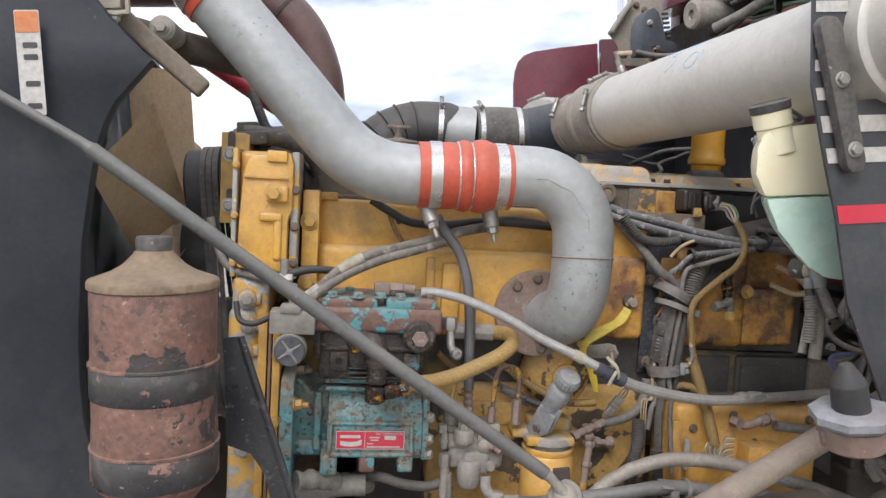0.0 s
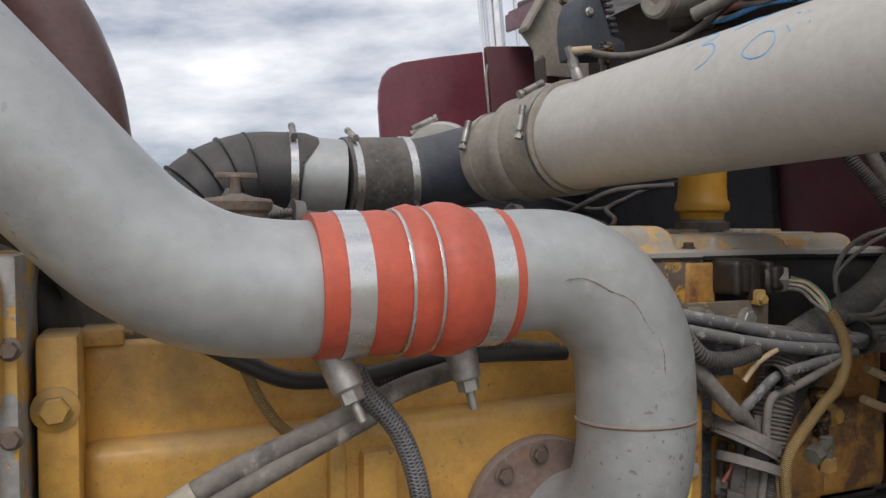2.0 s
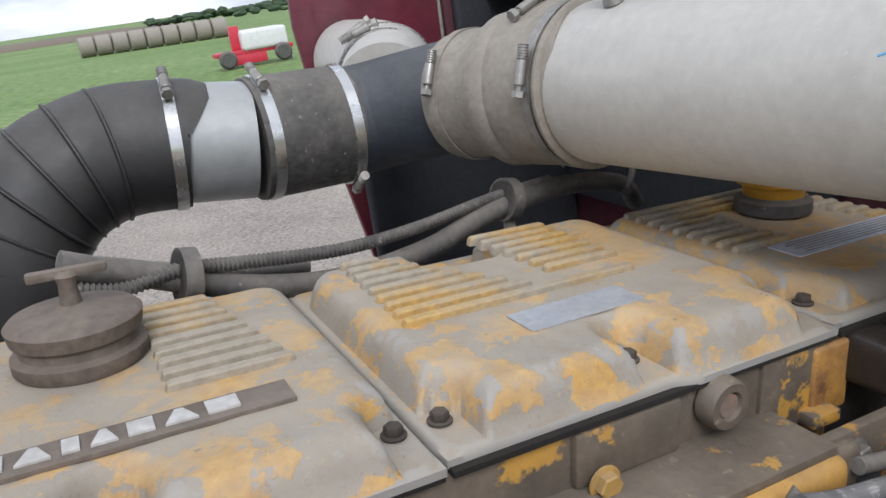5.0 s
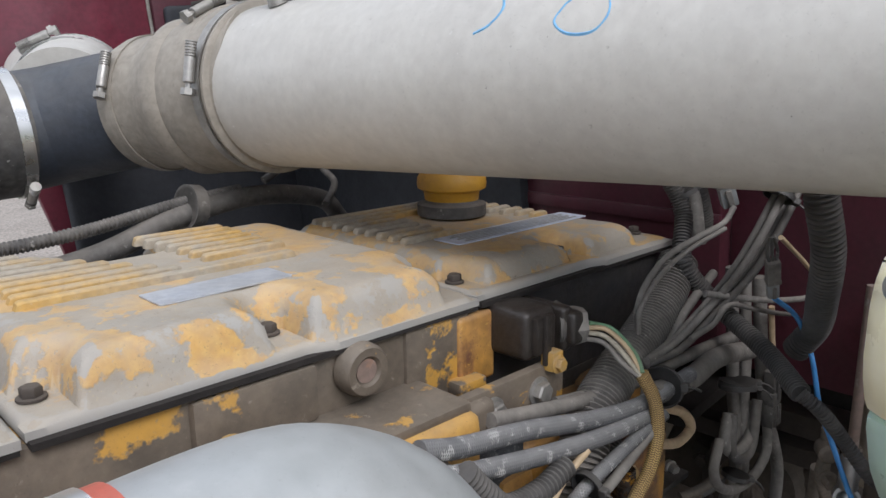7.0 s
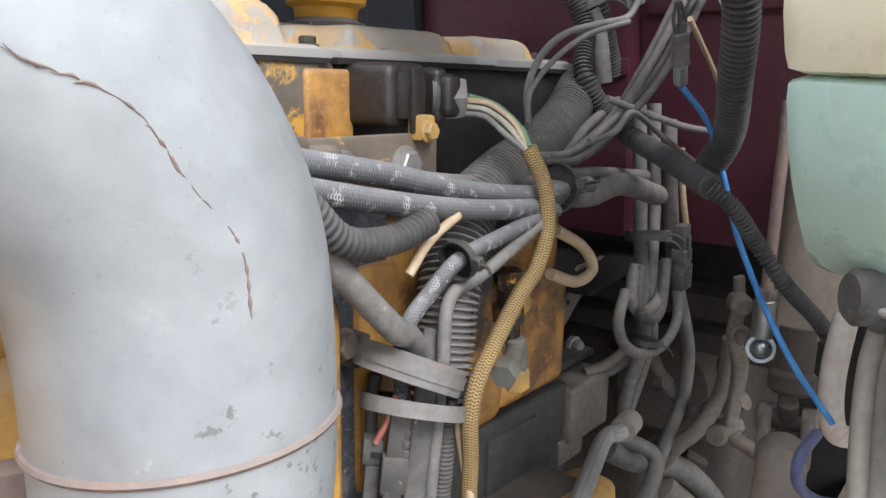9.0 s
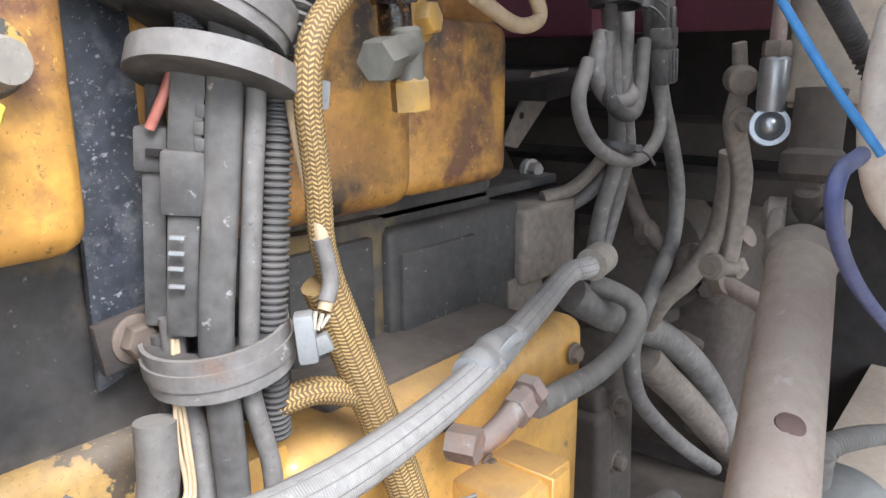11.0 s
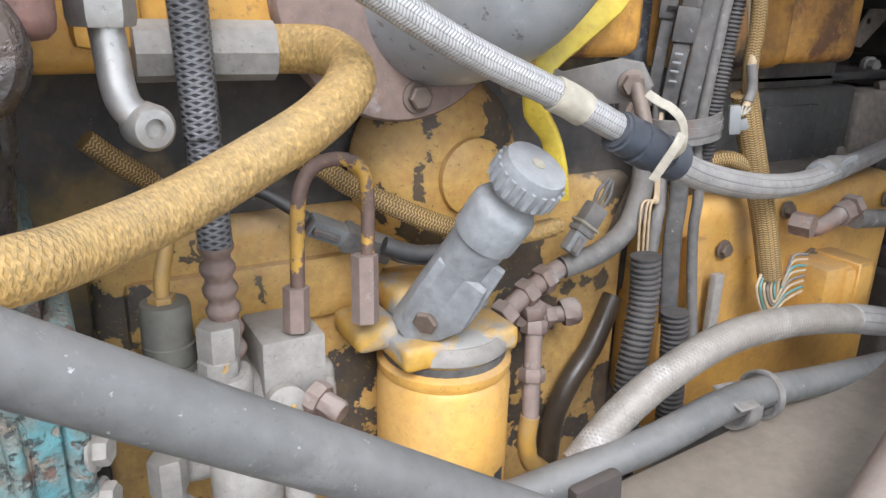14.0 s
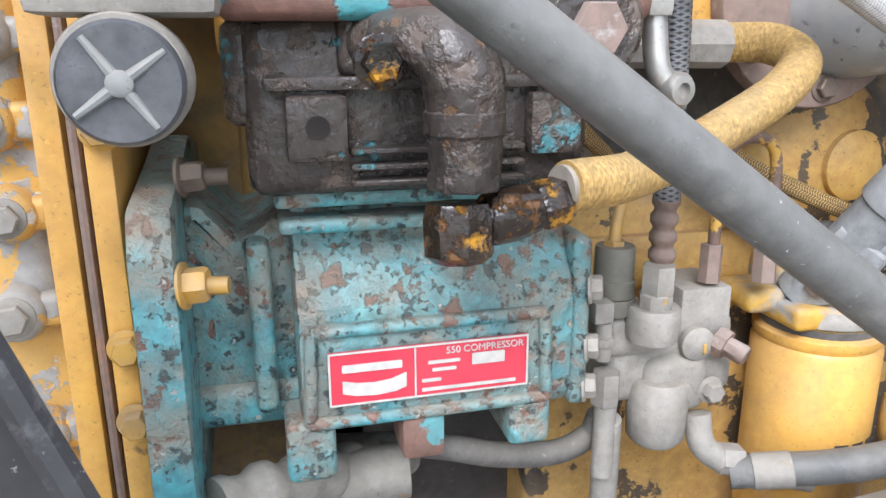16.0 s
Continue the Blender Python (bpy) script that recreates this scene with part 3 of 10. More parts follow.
def lathe(profile, p, axis=(0, 0, 1), seg=32):
    """Turns (radius, height) pairs round the axis through p."""
    bm = bmesh.new()
    m = frame_of(p, axis)
    rings = []
    for r, h in profile:
        if r < 1e-6:
            rings.append([bm.verts.new(m @ Vector((0, 0, h)))])
        else:
            rings.append([bm.verts.new(m @ Vector((r * math.cos(2 * math.pi * k / seg), r * math.sin(2 * math.pi * k / seg), h))) for k in range(seg)])
    for a, b in zip(rings, rings[1:]):
        for k in range(seg):
            j = (k + 1) % seg
            if len(a) > 1 and len(b) > 1:
                bm.faces.new((a[k], a[j], b[j], b[k]))
            elif len(a) > 1:
                bm.faces.new((a[k], a[j], b[0]))
            elif len(b) > 1:
                bm.faces.new((a[0], b[j], b[k]))
    for ring, h in ((rings[0], 0), (rings[-1], 1)):
        if len(ring) > 1:
            bm.faces.new(ring)
    return bm


def cyl(p, q, r, r2=None, seg=24, bevel=0.0):
    p, q = Vector(p), Vector(q)
    r2, h = r if r2 is None else r2, (q - p).length
    b = min(bevel, r * 0.45, r2 * 0.45, h * 0.45)
    prof = [(r - b, 0), (r, b), (r2, h - b), (r2 - b, h)] if b else [(r, 0), (r2, h)]
    return lathe(prof, p, q - p, seg)


def spline(points, per=8):
    """A smooth line through the points."""
    pts = [Vector(p) for p in points]
    if len(pts) < 3:
        return [pts[0].lerp(pts[-1], k / per) for k in range(per + 1)]
    ext = [2 * pts[0] - pts[1], *pts, 2 * pts[-1] - pts[-2]]
    out = []
    for a, b, c, d in zip(ext, ext[1:], ext[2:], ext[3:]):
        for k in range(per):
            t = k / per
            out.append(0.5 * (2 * b + (c - a) * t + (2 * a - 5 * b + 4 * c - d) * t * t + (3 * b - a - 3 * c + d) * t ** 3))
    return [*out, pts[-1]]


def even(line, step):
    """The line's points at even steps along it."""
    out, left = [line[0]], step
    for a, b in zip(line, line[1:]):
        d, at = (b - a).length, 0.0
        while d - at >= left:
            at += left
            out.append(a.lerp(b, at / d))
            left = step
        left -= d - at
    return out


def sweep(line, radii, seg=14, flat=1.0, face=None):
    """A tube along the line, with its length and its round as UV."""
    bm = bmesh.new()
    uv = bm.loops.layers.uv.new("UVMap")
    n = len(line)
    radii = [float(radii)] * n if isinstance(radii, (int, float)) else [float(r) for r in radii]
    tang = [(line[min(k + 1, n - 1)] - line[max(k - 1, 0)]).normalized() for k in range(n)]
    side = tang[0].cross(Vector(face)).normalized() if face else tang[0].orthogonal().normalized()
    soft = lambda v: math.copysign(abs(v) ** (0.55 if face else 1.0), v)
    rings, run, total = [], [], 0.0
    for k in range(n):
        if k:
            total += (line[k] - line[k - 1]).length
            side = (side - tang[k] * side.dot(tang[k])).normalized()
        run.append(total)
        up = tang[k].cross(side)
        rings.append([bm.verts.new(line[k] + radii[k] * (soft(math.cos(a)) * side + flat * soft(math.sin(a)) * up)) for a in (2 * math.pi * j / seg for j in range(seg))])
    for k in range(n - 1):
        for j in range(seg):
            i = (j + 1) % seg
            f = bm.faces.new((rings[k][j], rings[k][i], rings[k + 1][i], rings[k + 1][j]))
            for loop, (a, b) in zip(f.loops, ((k, j), (k, j + 1), (k + 1, j + 1), (k + 1, j))):
                loop[uv].uv = (run[a], b / seg)
    bm.faces.new(rings[0])
    bm.faces.new(rings[-1])
    return bm


def tube(points, r, seg=12, per=8, flat=1.0, face=None):
    line = spline(points, per)
    if not isinstance(r, (int, float)):
        r = list(np.interp(np.linspace(0, 1, len(line)), np.linspace(0, 1, len(r)), r))
    return sweep(line, r, seg, flat, face)


def loom(points, r, pitch=0.0042, seg=12, depth=0.78):
    """Corrugated tubing."""
    line = even(spline(points, 10), pitch / 4)
    prof = (1.0, 1.0, depth, depth)
    return sweep(line, [r * prof[k % 4] for k in range(len(line))], seg)


def plate(outline, thick, m=None, bevel=0.0):
    """A flat plate: outline in x, y, from z = 0 to thick."""
    bm = bmesh.new()
    f = bm.faces.new([bm.verts.new((x, y, 0)) for x, y in outline])
    top = bmesh.ops.extrude_face_region(bm, geom=[f])
    for v in top["geom"]:
        if isinstance(v, bmesh.types.BMVert):
            v.co.z += thick
    if bevel:
        bmesh.ops.bevel(bm, geom=bm.edges[:], offset=bevel, segments=2, profile=0.6, affect="EDGES")
    return moved(bm, m) if m else bm


def rounded(w, h, r, n=5):
    """The outline of a rectangle with round corners, about its middle."""
    out = []
    for cx, cy, a0 in ((w / 2 - r, h / 2 - r, 0), (-w / 2 + r, h / 2 - r, 90), (-w / 2 + r, -h / 2 + r, 180), (w / 2 - r, -h / 2 + r, 270)):
        out += [(cx + r * math.cos(radians(a0 + 90 * k / n)), cy + r * math.sin(radians(a0 + 90 * k / n))) for k in range(n + 1)]
    return out


def hexbolt(p, axis, r=0.008, h=0.007, washer=True):
    """A hexagon head on its washer; p lies on the seat."""
    prof = [(r * 0.98, 0), (r, h * 0.15), (r, h * 0.82), (r * 0.86, h)]
    bm = lathe([(a * 1.1, b + (0.002 if washer else 0)) for a, b in prof], p, axis, 6)
    if washer:
        bm = join(bm, lathe([(r * 1.45, 0), (r * 1.45, 0.0016), (r * 1.3, 0.0022)], p, axis, 18))
    return bm


def band(p, axis, r, w, thick=0.0016, seg=40):
    """A strap round a hose of radius r, w wide about p."""
    return lathe([(r, -w / 2), (r + thick, -w / 2), (r + thick, w / 2), (r, w / 2), (r, -w / 2)], p, axis, seg)


def hose_clamp(parent, p, axis, r, w, side, mat_=None, spring=True):
    """A band clamp with its screw housing and T-bolt, as parts."""
    axis, side = Vector(axis).normalized(), Vector(side)
    side = (side - axis * side.dot(axis)).normalized()
    tang = axis.cross(side)
    b = part("clamp_band", band(p, axis, r, w), mat_ or band_steel, parent, "bright steel clamp band")
    c = Vector(p) + side * (r + 0.007)
    bm = join(cyl(c - tang * 0.026, c + tang * 0.026, 0.003, seg=8), cyl(c - tang * 0.014, c + tang * 0.014, 0.006, seg=12, bevel=0.001),
              lathe([(0.0075, 0), (0.0075, 0.007)], c + tang * 0.02, tang, 6))
    if spring:
        bm = join(bm, loom([c - tang * 0.03, c - tang * 0.022, c - tang * 0.014], 0.0065, 0.003, 10))
    part("clamp_bolt", bm, steel, b, "steel T-bolt with spring")
    return b


def text_bm(s, size, m, depth=0.0006):
    """Raised lettering in the x, y plane of m, centred."""
    cu = bpy.data.curves.new("text", "FONT")
    cu.body, cu.size, cu.extrude, cu.align_x, cu.align_y = s, size, depth, "CENTER", "CENTER"
    ob = bpy.data.objects.new("text", cu)
    scene.collection.objects.link(ob)
    me = bpy.data.meshes.new_from_object(ob.evaluated_get(bpy.context.evaluated_depsgraph_get()))
    bm = bmesh.new()
    bm.from_mesh(me)
    bpy.data.objects.remove(ob)
    bpy.data.curves.remove(cu)
    bpy.data.meshes.remove(me)
    return moved(bm, m)


def axes(p, x, y):
    """A pose at p with its x and y along the given ways."""
    x = Vector(x).normalized()
    z = x.cross(Vector(y)).normalized()
    y = z.cross(x)
    return Matrix((x, y, z)).transposed().to_4x4() if p is None else Matrix.Translation(p) @ Matrix((x, y, z)).transposed().to_4x4()


def hose(name, points, r, mat_, label, category="hose", group="", seg=12, per=8, ribbed=0.0, flat=1.0, face=None):
    bm = loom(points, r, ribbed, seg) if ribbed else tube(points, r, seg, per, flat, face)
    return solid(name, bm, mat_, label, category, group)


# The engine leans down to the rear: its own frame.
ENG = pose(0.4, 0, 1.5, 0, 5.2, 0) @ Matrix.Translation((-0.4, 0, -1.5))


def eng(x, y, z):
    return ENG @ Vector((x, y, z))


EX, EZ = ENG.to_3x3() @ Vector((1, 0, 0)), ENG.to_3x3() @ Vector((0, 0, 1))
Y0 = Vector((0, -1, 0))

# ---- ground and distance ----
bm = bmesh.new()
bmesh.ops.create_grid(bm, x_segments=60, y_segments=60, size=14)
for v in bm.verts:
    v.co.z = 0.02 * noise.noise(v.co * 0.9)
solid("ground", moved(bm, pose(0, 4, 0)), gravel, "pale dusty gravel yard under the truck", "ground", kind="structure")
bm = bmesh.new()
ring_in = [(13.5, 17.5), (-13.5, 17.5), (-13.5, -9.5), (13.5, -9.5)]
a = [bm.verts.new((x, y, -0.03)) for x, y in ring_in]
b = [bm.verts.new((x * 200, (y - 4) * 200, -0.03)) for x, y in ring_in]
for k in range(4):
    bm.faces.new((a[k], a[(k + 1) % 4], b[(k + 1) % 4], b[k]))
solid("field", bm, grass, "green grass field reaching to the horizon", "field", kind="structure")


def far_row(name, x0, x1, y, h, mat_, label, n, seed):
    """An uneven line of far trees or bushes: many clumps with gaps."""
    rng = random.Random(seed)
    bm = bmesh.new()
    for _ in range(n):
        x, s = rng.uniform(x0, x1), rng.uniform(0.5, 1.0) * h
        tall = s * (0.75 + 0.35 * noise.noise((x * 0.06, seed, 0)))
        m = Matrix.Translation((x, y + rng.uniform(-6, 6), tall * rng.uniform(0.3, 0.62))) @ Matrix.Diagonal((s * rng.uniform(0.3, 0.6), s * 0.4, tall * rng.uniform(0.2, 0.4), 1))
        bmesh.ops.create_icosphere(bm, subdivisions=1, radius=1, matrix=m @ Euler((rng.random() * 6, rng.random() * 6, 0)).to_matrix().to_4x4())
    return solid(name, bm, mat_, label, "trees", kind="stuff", smooth=0)


far_row("far_treeline", 24, 260, 190, 3.6, tree_green, "dark green treeline on the horizon", 900, 3)
far_row("far_bushes", 30, 70, 130, 2.6, tree_green, "dark bushes at the field's edge", 60, 5)
solid("plough_land", box((-90, 140, -0.1), (30, 330, 0.05), 0.02), earth, "strip of bare brown land", "field", kind="structure")
for k in range(9):
    solid("hay_bale" if not k else "hay_bale", cyl((2.6 + 1.05 * k, 58 - 0.3 * k, 0.62), (3.6 + 1.05 * k, 58 - 0.3 * k, 0.62), 0.66, seg=24, bevel=0.08), duct_tan, "grey weathered round hay bale lying in grass", "hay bale", group="row of hay bales")
tr = thing("farm_implement", "red farm implement with a white tank standing in grass", "farm machine", (6.4, 26, 0))
part("tank", box((5.85, 25.6, 0.46), (7.35, 26.6, 1.08), 0.12, 3), white_paint, tr, "white plastic tank")
part("frame", join(box((5.0, 25.7, 0.36), (7.5, 26.4, 0.5), 0.03), box((5.4, 25.7, 0.06), (6.6, 26.2, 0.38), 0.05), box((5.6, 25.9, 0.5), (5.9, 26.2, 1.25), 0.04)), decal_red, tr, "red steel frame")
for x in (5.3, 7.1):
    part("wheel", cyl((x, 25.45, 0.28), (x, 25.65, 0.28), 0.28, seg=24, bevel=0.06), rubber, tr, "black tyre")
    part("strut", cyl((x + 0.3, 25.8, 0.0), (x + 0.3, 25.8, 0.4), 0.04, seg=10), steel, tr)

# ---- charge air pipe ----
CY = 1.407
cp = thing("charge_air_pipe", "grey metal charge air pipe joined by an orange silicone hose", "air pipe", eng(0.44, 1.53, 1.23))
up_line = [eng(*p) for p in ((-0.33, CY, 1.93), (-0.235, CY, 1.828), (-0.147, CY, 1.738), (-0.06, CY, 1.645), (0.0, CY, 1.578), (0.045, CY, 1.534), (0.095, CY, 1.507), (0.15, CY, 1.4985), (0.20, CY, 1.4995))]
part("upper_pipe", tube(up_line, 0.055, 44, 6), pipe_grey, cp)
arc = [(0.31, CY, 1.504), (0.352, CY, 1.5075)]
arc += [(0.375 + 0.11 * math.sin(a), CY, 1.399 + 0.11 * math.cos(a)) for a in np.linspace(0.2, math.pi / 2, 6)]
arc += [(0.486, CY, 1.36), (0.486, CY + 0.003, 1.325), (0.484, CY + 0.012, 1.29), (0.477, CY + 0.032, 1.258), (0.467, CY + 0.06, 1.24), (0.457, CY + 0.09, 1.234), (0.448, CY + 0.118, 1.234)]
part("elbow_pipe", tube([eng(*p) for p in arc], [0.055, 0.055, 0.0565, 0.057, 0.0565, 0.056, 0.056, 0.056, 0.055], 44, 5), pipe_grey, cp)
part("weld_seam", sweep([eng(0.486 + 0.0567 * math.cos(a), CY + 0.0567 * math.sin(a), 1.363 - 0.004 * math.sin(a)) for a in np.linspace(0, 2 * math.pi, 61)], 0.0017, 6), rust, cp, "rusty weld seam round the pipe")
# the scar that follows the outer bend
scar = [eng(0.375 + a_ * math.sin(t_), CY - math.sqrt(max(0.0, 0.0567 ** 2 - (a_ - 0.11) ** 2)), 1.401 + a_ * math.cos(t_)) for t_, a_ in ((0.0, 0.101), (0.2, 0.104), (0.45, 0.101), (0.7, 0.105), (0.95, 0.102), (1.2, 0.106), (1.45, 0.103))]
fine = spline(scar, 10)
sr = random.Random(8)
part("scrape_mark", join(*[tube([fine[k] + Vector((0, 0, sr.uniform(-0.0015, 0.0015))), fine[k + 1], fine[k + 2] + Vector((0, 0, sr.uniform(-0.001, 0.001))), fine[k + 3]], [0.0001, sr.uniform(0.0002, 0.0008), sr.uniform(0.0001, 0.0006), 0.0001], 6, 2) for k in range(0, len(fine) - 4, 2)]), rust, cp, "thin rusty scrape along the bend")
hx = lambda old: float(np.interp(old, [0.172, 0.197, 0.2185, 0.2535, 0.2775, 0.3265, 0.3475, 0.352], [0.172, 0.190, 0.2112, 0.2415, 0.266, 0.3085, 0.3300, 0.3385]))
HZ = lambda u: 1.4998 + (u - 0.172) * 0.024
HX = (eng(0.3385, CY, HZ(0.3385)) - eng(0.172, CY, HZ(0.172))).normalized()
prof = [(0.0555, 0.172), (0.0592, 0.172), (0.0595, 0.195), (0.0595, 0.222), (0.0605, 0.24), (0.059, 0.252), (0.063, 0.258), (0.065, 0.266), (0.063, 0.274), (0.0595, 0.279),
        (0.064, 0.285), (0.0665, 0.296), (0.0655, 0.31), (0.061, 0.324), (0.0595, 0.33), (0.0595, 0.352), (0.0555, 0.352)]
H0 = eng(0.172, CY, HZ(0.172))
coup = part("coupling_hose", lathe([(r, hx(h) - 0.172) for r, h in prof], H0, HX, 64), silicone, cp, "orange silicone coupling hose")
for x in (0.2535, 0.2775):
    part("wire_ring", lathe([(0.0585, -0.0014), (0.0612, -0.0014), (0.0616, 0), (0.0612, 0.0014), (0.0585, 0.0014)], eng(hx(x), CY, HZ(hx(x))), HX, 64), band_steel, coup, "thin steel ring in a groove")
for x, d in ((0.208, 0), (0.337, 1)):
    b = part("clamp_band", band(eng(hx(x), CY, HZ(hx(x))), HX, 0.0596, 0.0205, 0.0013, 64), band_steel, cp, "wide bright steel clamp band")
    c = eng(hx(x) - 0.010 - 0.001 * d, 1.410 + 0.014 * d, 1.444)
    way = Vector((0.24, -0.35, -0.9)) if not d else Vector((0.12, -0.1, -1))
    way.normalize()
    bolt = join(cyl(c - way * 0.010, c + way * 0.034, 0.0155, 0.0135, 18, 0.002), lathe([(0.0105, 0), (0.0105, 0.010)], c + way * 0.034, way, 6), cyl(c + way * 0.04, c + way * 0.062, 0.0042, seg=10, bevel=0.001))
    if d:
        bolt = join(bolt, loom([c - way * 0.012, c + way * 0.008, c + way * 0.026], 0.0135, 0.0065, 16))
    part("clamp_bolt", bolt, steel, b, "steel T-bolt with nut")
p, q = eng(-0.185, CY, 1.778), eng(-0.33, CY, 1.93)
w_ = (q - p).normalized()
part("cooler_hose", lathe([(0.0555, 0), (0.0592, 0), (0.0592, 0.1), (0.0555, 0.1)], p, w_, 44), silicone, cp, "orange silicone hose end")
part("clamp_band", band(p + w_ * 0.028, w_, 0.0593, 0.022), band_steel, cp, "wide bright steel clamp band")
part("pipe_flange", lathe([(0.05, 0), (0.083, 0), (0.086, 0.003), (0.086, 0.013), (0.084, 0.016), (0.05, 0.016)], eng(0.430, 1.502, 1.242), eng(0.443, 1.445, 1.233) - eng(0.443, 1.545, 1.233), 52), rust, cp, "round rusty mounting flange")
for a in (22, 95, 131, 215, 278, 325):
    part("flange_bolt", hexbolt(eng(0.430 + 0.070 * math.cos(radians(a)), 1.486, 1.242 + 0.070 * math.sin(radians(a))), Y0, 0.0076, 0.006), bolt_rust, cp, "rusty hexagon bolt")

# ---- intake tube ----
it = thing("intake_tube", "large weathered grey intake tube with clamped rubber reducer", "air intake", (0.78, 1.6, 1.58))
A0, A1 = Vector((0.7437, 1.948, 1.6673)), Vector((0.846, 1.02, 1.690))
AX = (A1 - A0).normalized()
part("tube", tube([A0, A0.lerp(A1, 0.5), A1, A1 + Vector((0.04, -0.12, 0.012)), A1 + Vector((0.13, -0.19, 0.02)), A1 + Vector((0.3, -0.2, 0.02))], 0.0905, 64, 6), intake_grey, it)
part("end_collar", lathe([(0.091, -0.03), (0.102, -0.028), (0.102, 0.06), (0.096, 0.065), (0.091, 0.065)], A0.lerp(A1, 0.92), AX, 56), intake_grey, it, "thicker grey collar at the end")
R0 = Vector((0.684, 2.121, 1.6515))
RX = (A0 - R0).normalized()
L_ = (A0 - R0).length
part("reducer", lathe([(0.078, 0), (0.0825, 0.0), (0.084, 0.03), (0.082, 0.05), (0.088, 0.075), (0.095, 0.09), (0.0945, 0.105), (0.091, 0.11), (0.095, 0.125), (0.0965, L_ - 0.01), (0.0965, L_ + 0.03), (0.09, L_ + 0.03)], R0, RX, 56), duct_tan, it, "dusty tan rubber reducer sleeve")
hose_clamp(it, R0 + RX * 0.022, RX, 0.0845, 0.014, (-0.80, -0.35, 0.45), duct_tan)
hose_clamp(it, A0 - AX * 0.035, AX, 0.0955, 0.012, (-0.35, -0.2, 0.95), duct_tan)
hose_clamp(it, A0 + AX * 0.016, AX, 0.0970, 0.014, (-0.95, 0, 0.28), steel)
for s_ in (-0.018, 0.03):
    part("reducer_bead", lathe([(0.0955, -0.004), (0.0985, -0.002), (0.0985, 0.002), (0.0955, 0.004)], A0 + AX * s_, AX, 56), duct_tan, it, "raised rubber bead")


def on_tube(s, a, lift=0.0005):
    """A point of the tube's skin: s metres along it, a degrees up from its near flank."""
    u = -AX.cross(Vector((0, 0, 1))).normalized()
    if u.x > 0:
        u = -u
    up = u.cross(AX)
    if up.z < 0:
        up = -up
    return A0 + AX * s + (0.0905 + lift) * (math.cos(radians(a)) * u + math.sin(radians(a)) * up)


def scrawl(strokes):
    """Hand-drawn marker strokes on the tube, each of (along, angle) points."""
    for st in strokes:
        part("marker_stroke", tube([on_tube(s, a, -0.0012) for s, a in st], 0.0019, 5, 6), blue_marker, it, "blue handwritten marker stroke")


scrawl([[(0.342, 57), (0.362, 68), (0.382, 66), (0.392, 56), (0.376, 49), (0.394, 47), (0.405, 37), (0.396, 28), (0.382, 24)],
        [(0.404, 66), (0.420, 76), (0.440, 75), (0.434, 63), (0.418, 57), (0.444, 66), (0.472, 72)],
        [(0.459, 34), (0.472, 40), (0.489, 38), (0.495, 28), (0.485, 20), (0.465, 20), (0.453, 26), (0.459, 34)],
        [(0.505, 40), (0.513, 33)], [(0.509, 52), (0.515, 50)], [(0.525, 50), (0.535, 36)]])
# sensor elbow on top of the tube
sp = on_tube(0.09, 72)
sn = (sp - (A0 + AX * 0.09)).normalized()
sen = part("sensor_stem", join(cyl(sp, sp + sn * 0.02, 0.011, 0.008, 16, 0.001), lathe([(0.009, 0), (0.009, 0.014)], sp + sn * 0.02, sn, 6), cyl(sp + sn * 0.034, sp + sn * 0.055, 0.006, seg=12)), steel, it, "brass and steel hose barb")
part("hose_barb", cyl(sp + sn * 0.048, sp + sn * 0.048 + Vector((0.035, -0.01, 0.0)), 0.0055, seg=12), wire_tan, sen)

# ---- intake rubber ducts ----
du = thing("intake_duct", "black ribbed rubber intake elbow with silver joining sleeve", "air duct", (0.4, 2.2, 1.56))
D = [Vector(p) for p in ((0.686, 2.135, 1.651), (0.60, 2.215, 1.636), (0.545, 2.228, 1.631), (0.41, 2.222, 1.638), (0.318, 2.23, 1.652), (0.235, 2.235, 1.655), (0.155, 2.225, 1.625), (0.10, 2.20, 1.56), (0.075, 2.18, 1.46), (0.07, 2.17, 1.34))]
part("duct_blue_section", tube(D[:3], 0.0765, 44), duct_blue, du, "blue-grey rubber duct section")
part("duct_straight", tube(D[2:4], [0.081, 0.0815, 0.081], 44), rubber, du, "dusty black straight rubber sleeve")
part("silver_sleeve", tube([D[3], D[4]], 0.0765, 44), pipe_grey, du, "scuffed silver aluminium joining tube")
el = part("duct_elbow", tube([D[3].lerp(D[4], 0.86), *D[4:]], 0.082, 44, 7), rubber_clean, du, "black rubber elbow")
for k, ang in enumerate(np.linspace(0.05, 1.25, 7)):
    c = Vector((0.245 - 0.17 * math.sin(ang), 2.233 - 0.03 * ang, 1.47 + 0.185 * math.cos(ang)))
    axis = Vector((-math.cos(ang), -0.1, -math.sin(ang)))
    part("elbow_rib", lathe([(0.081, -0.0025), (0.0842, -0.001), (0.0842, 0.001), (0.081, 0.0025)], c, axis, 44), rubber_clean, el)
for p_, a_, r_, s_ in ((D[4] - (D[4] - D[5]).normalized() * 0.004, D[3] - D[5], 0.0828, (-0.1, -0.5, 1)), (D[3].lerp(D[2], 0.1), D[2] - D[3], 0.0822, (0, -0.4, 1)), (D[2].lerp(D[3], 0.04), D[1] - D[3], 0.0822, (0, -0.6, -1))):
    hose_clamp(du, p_, a_, r_, 0.014, s_)
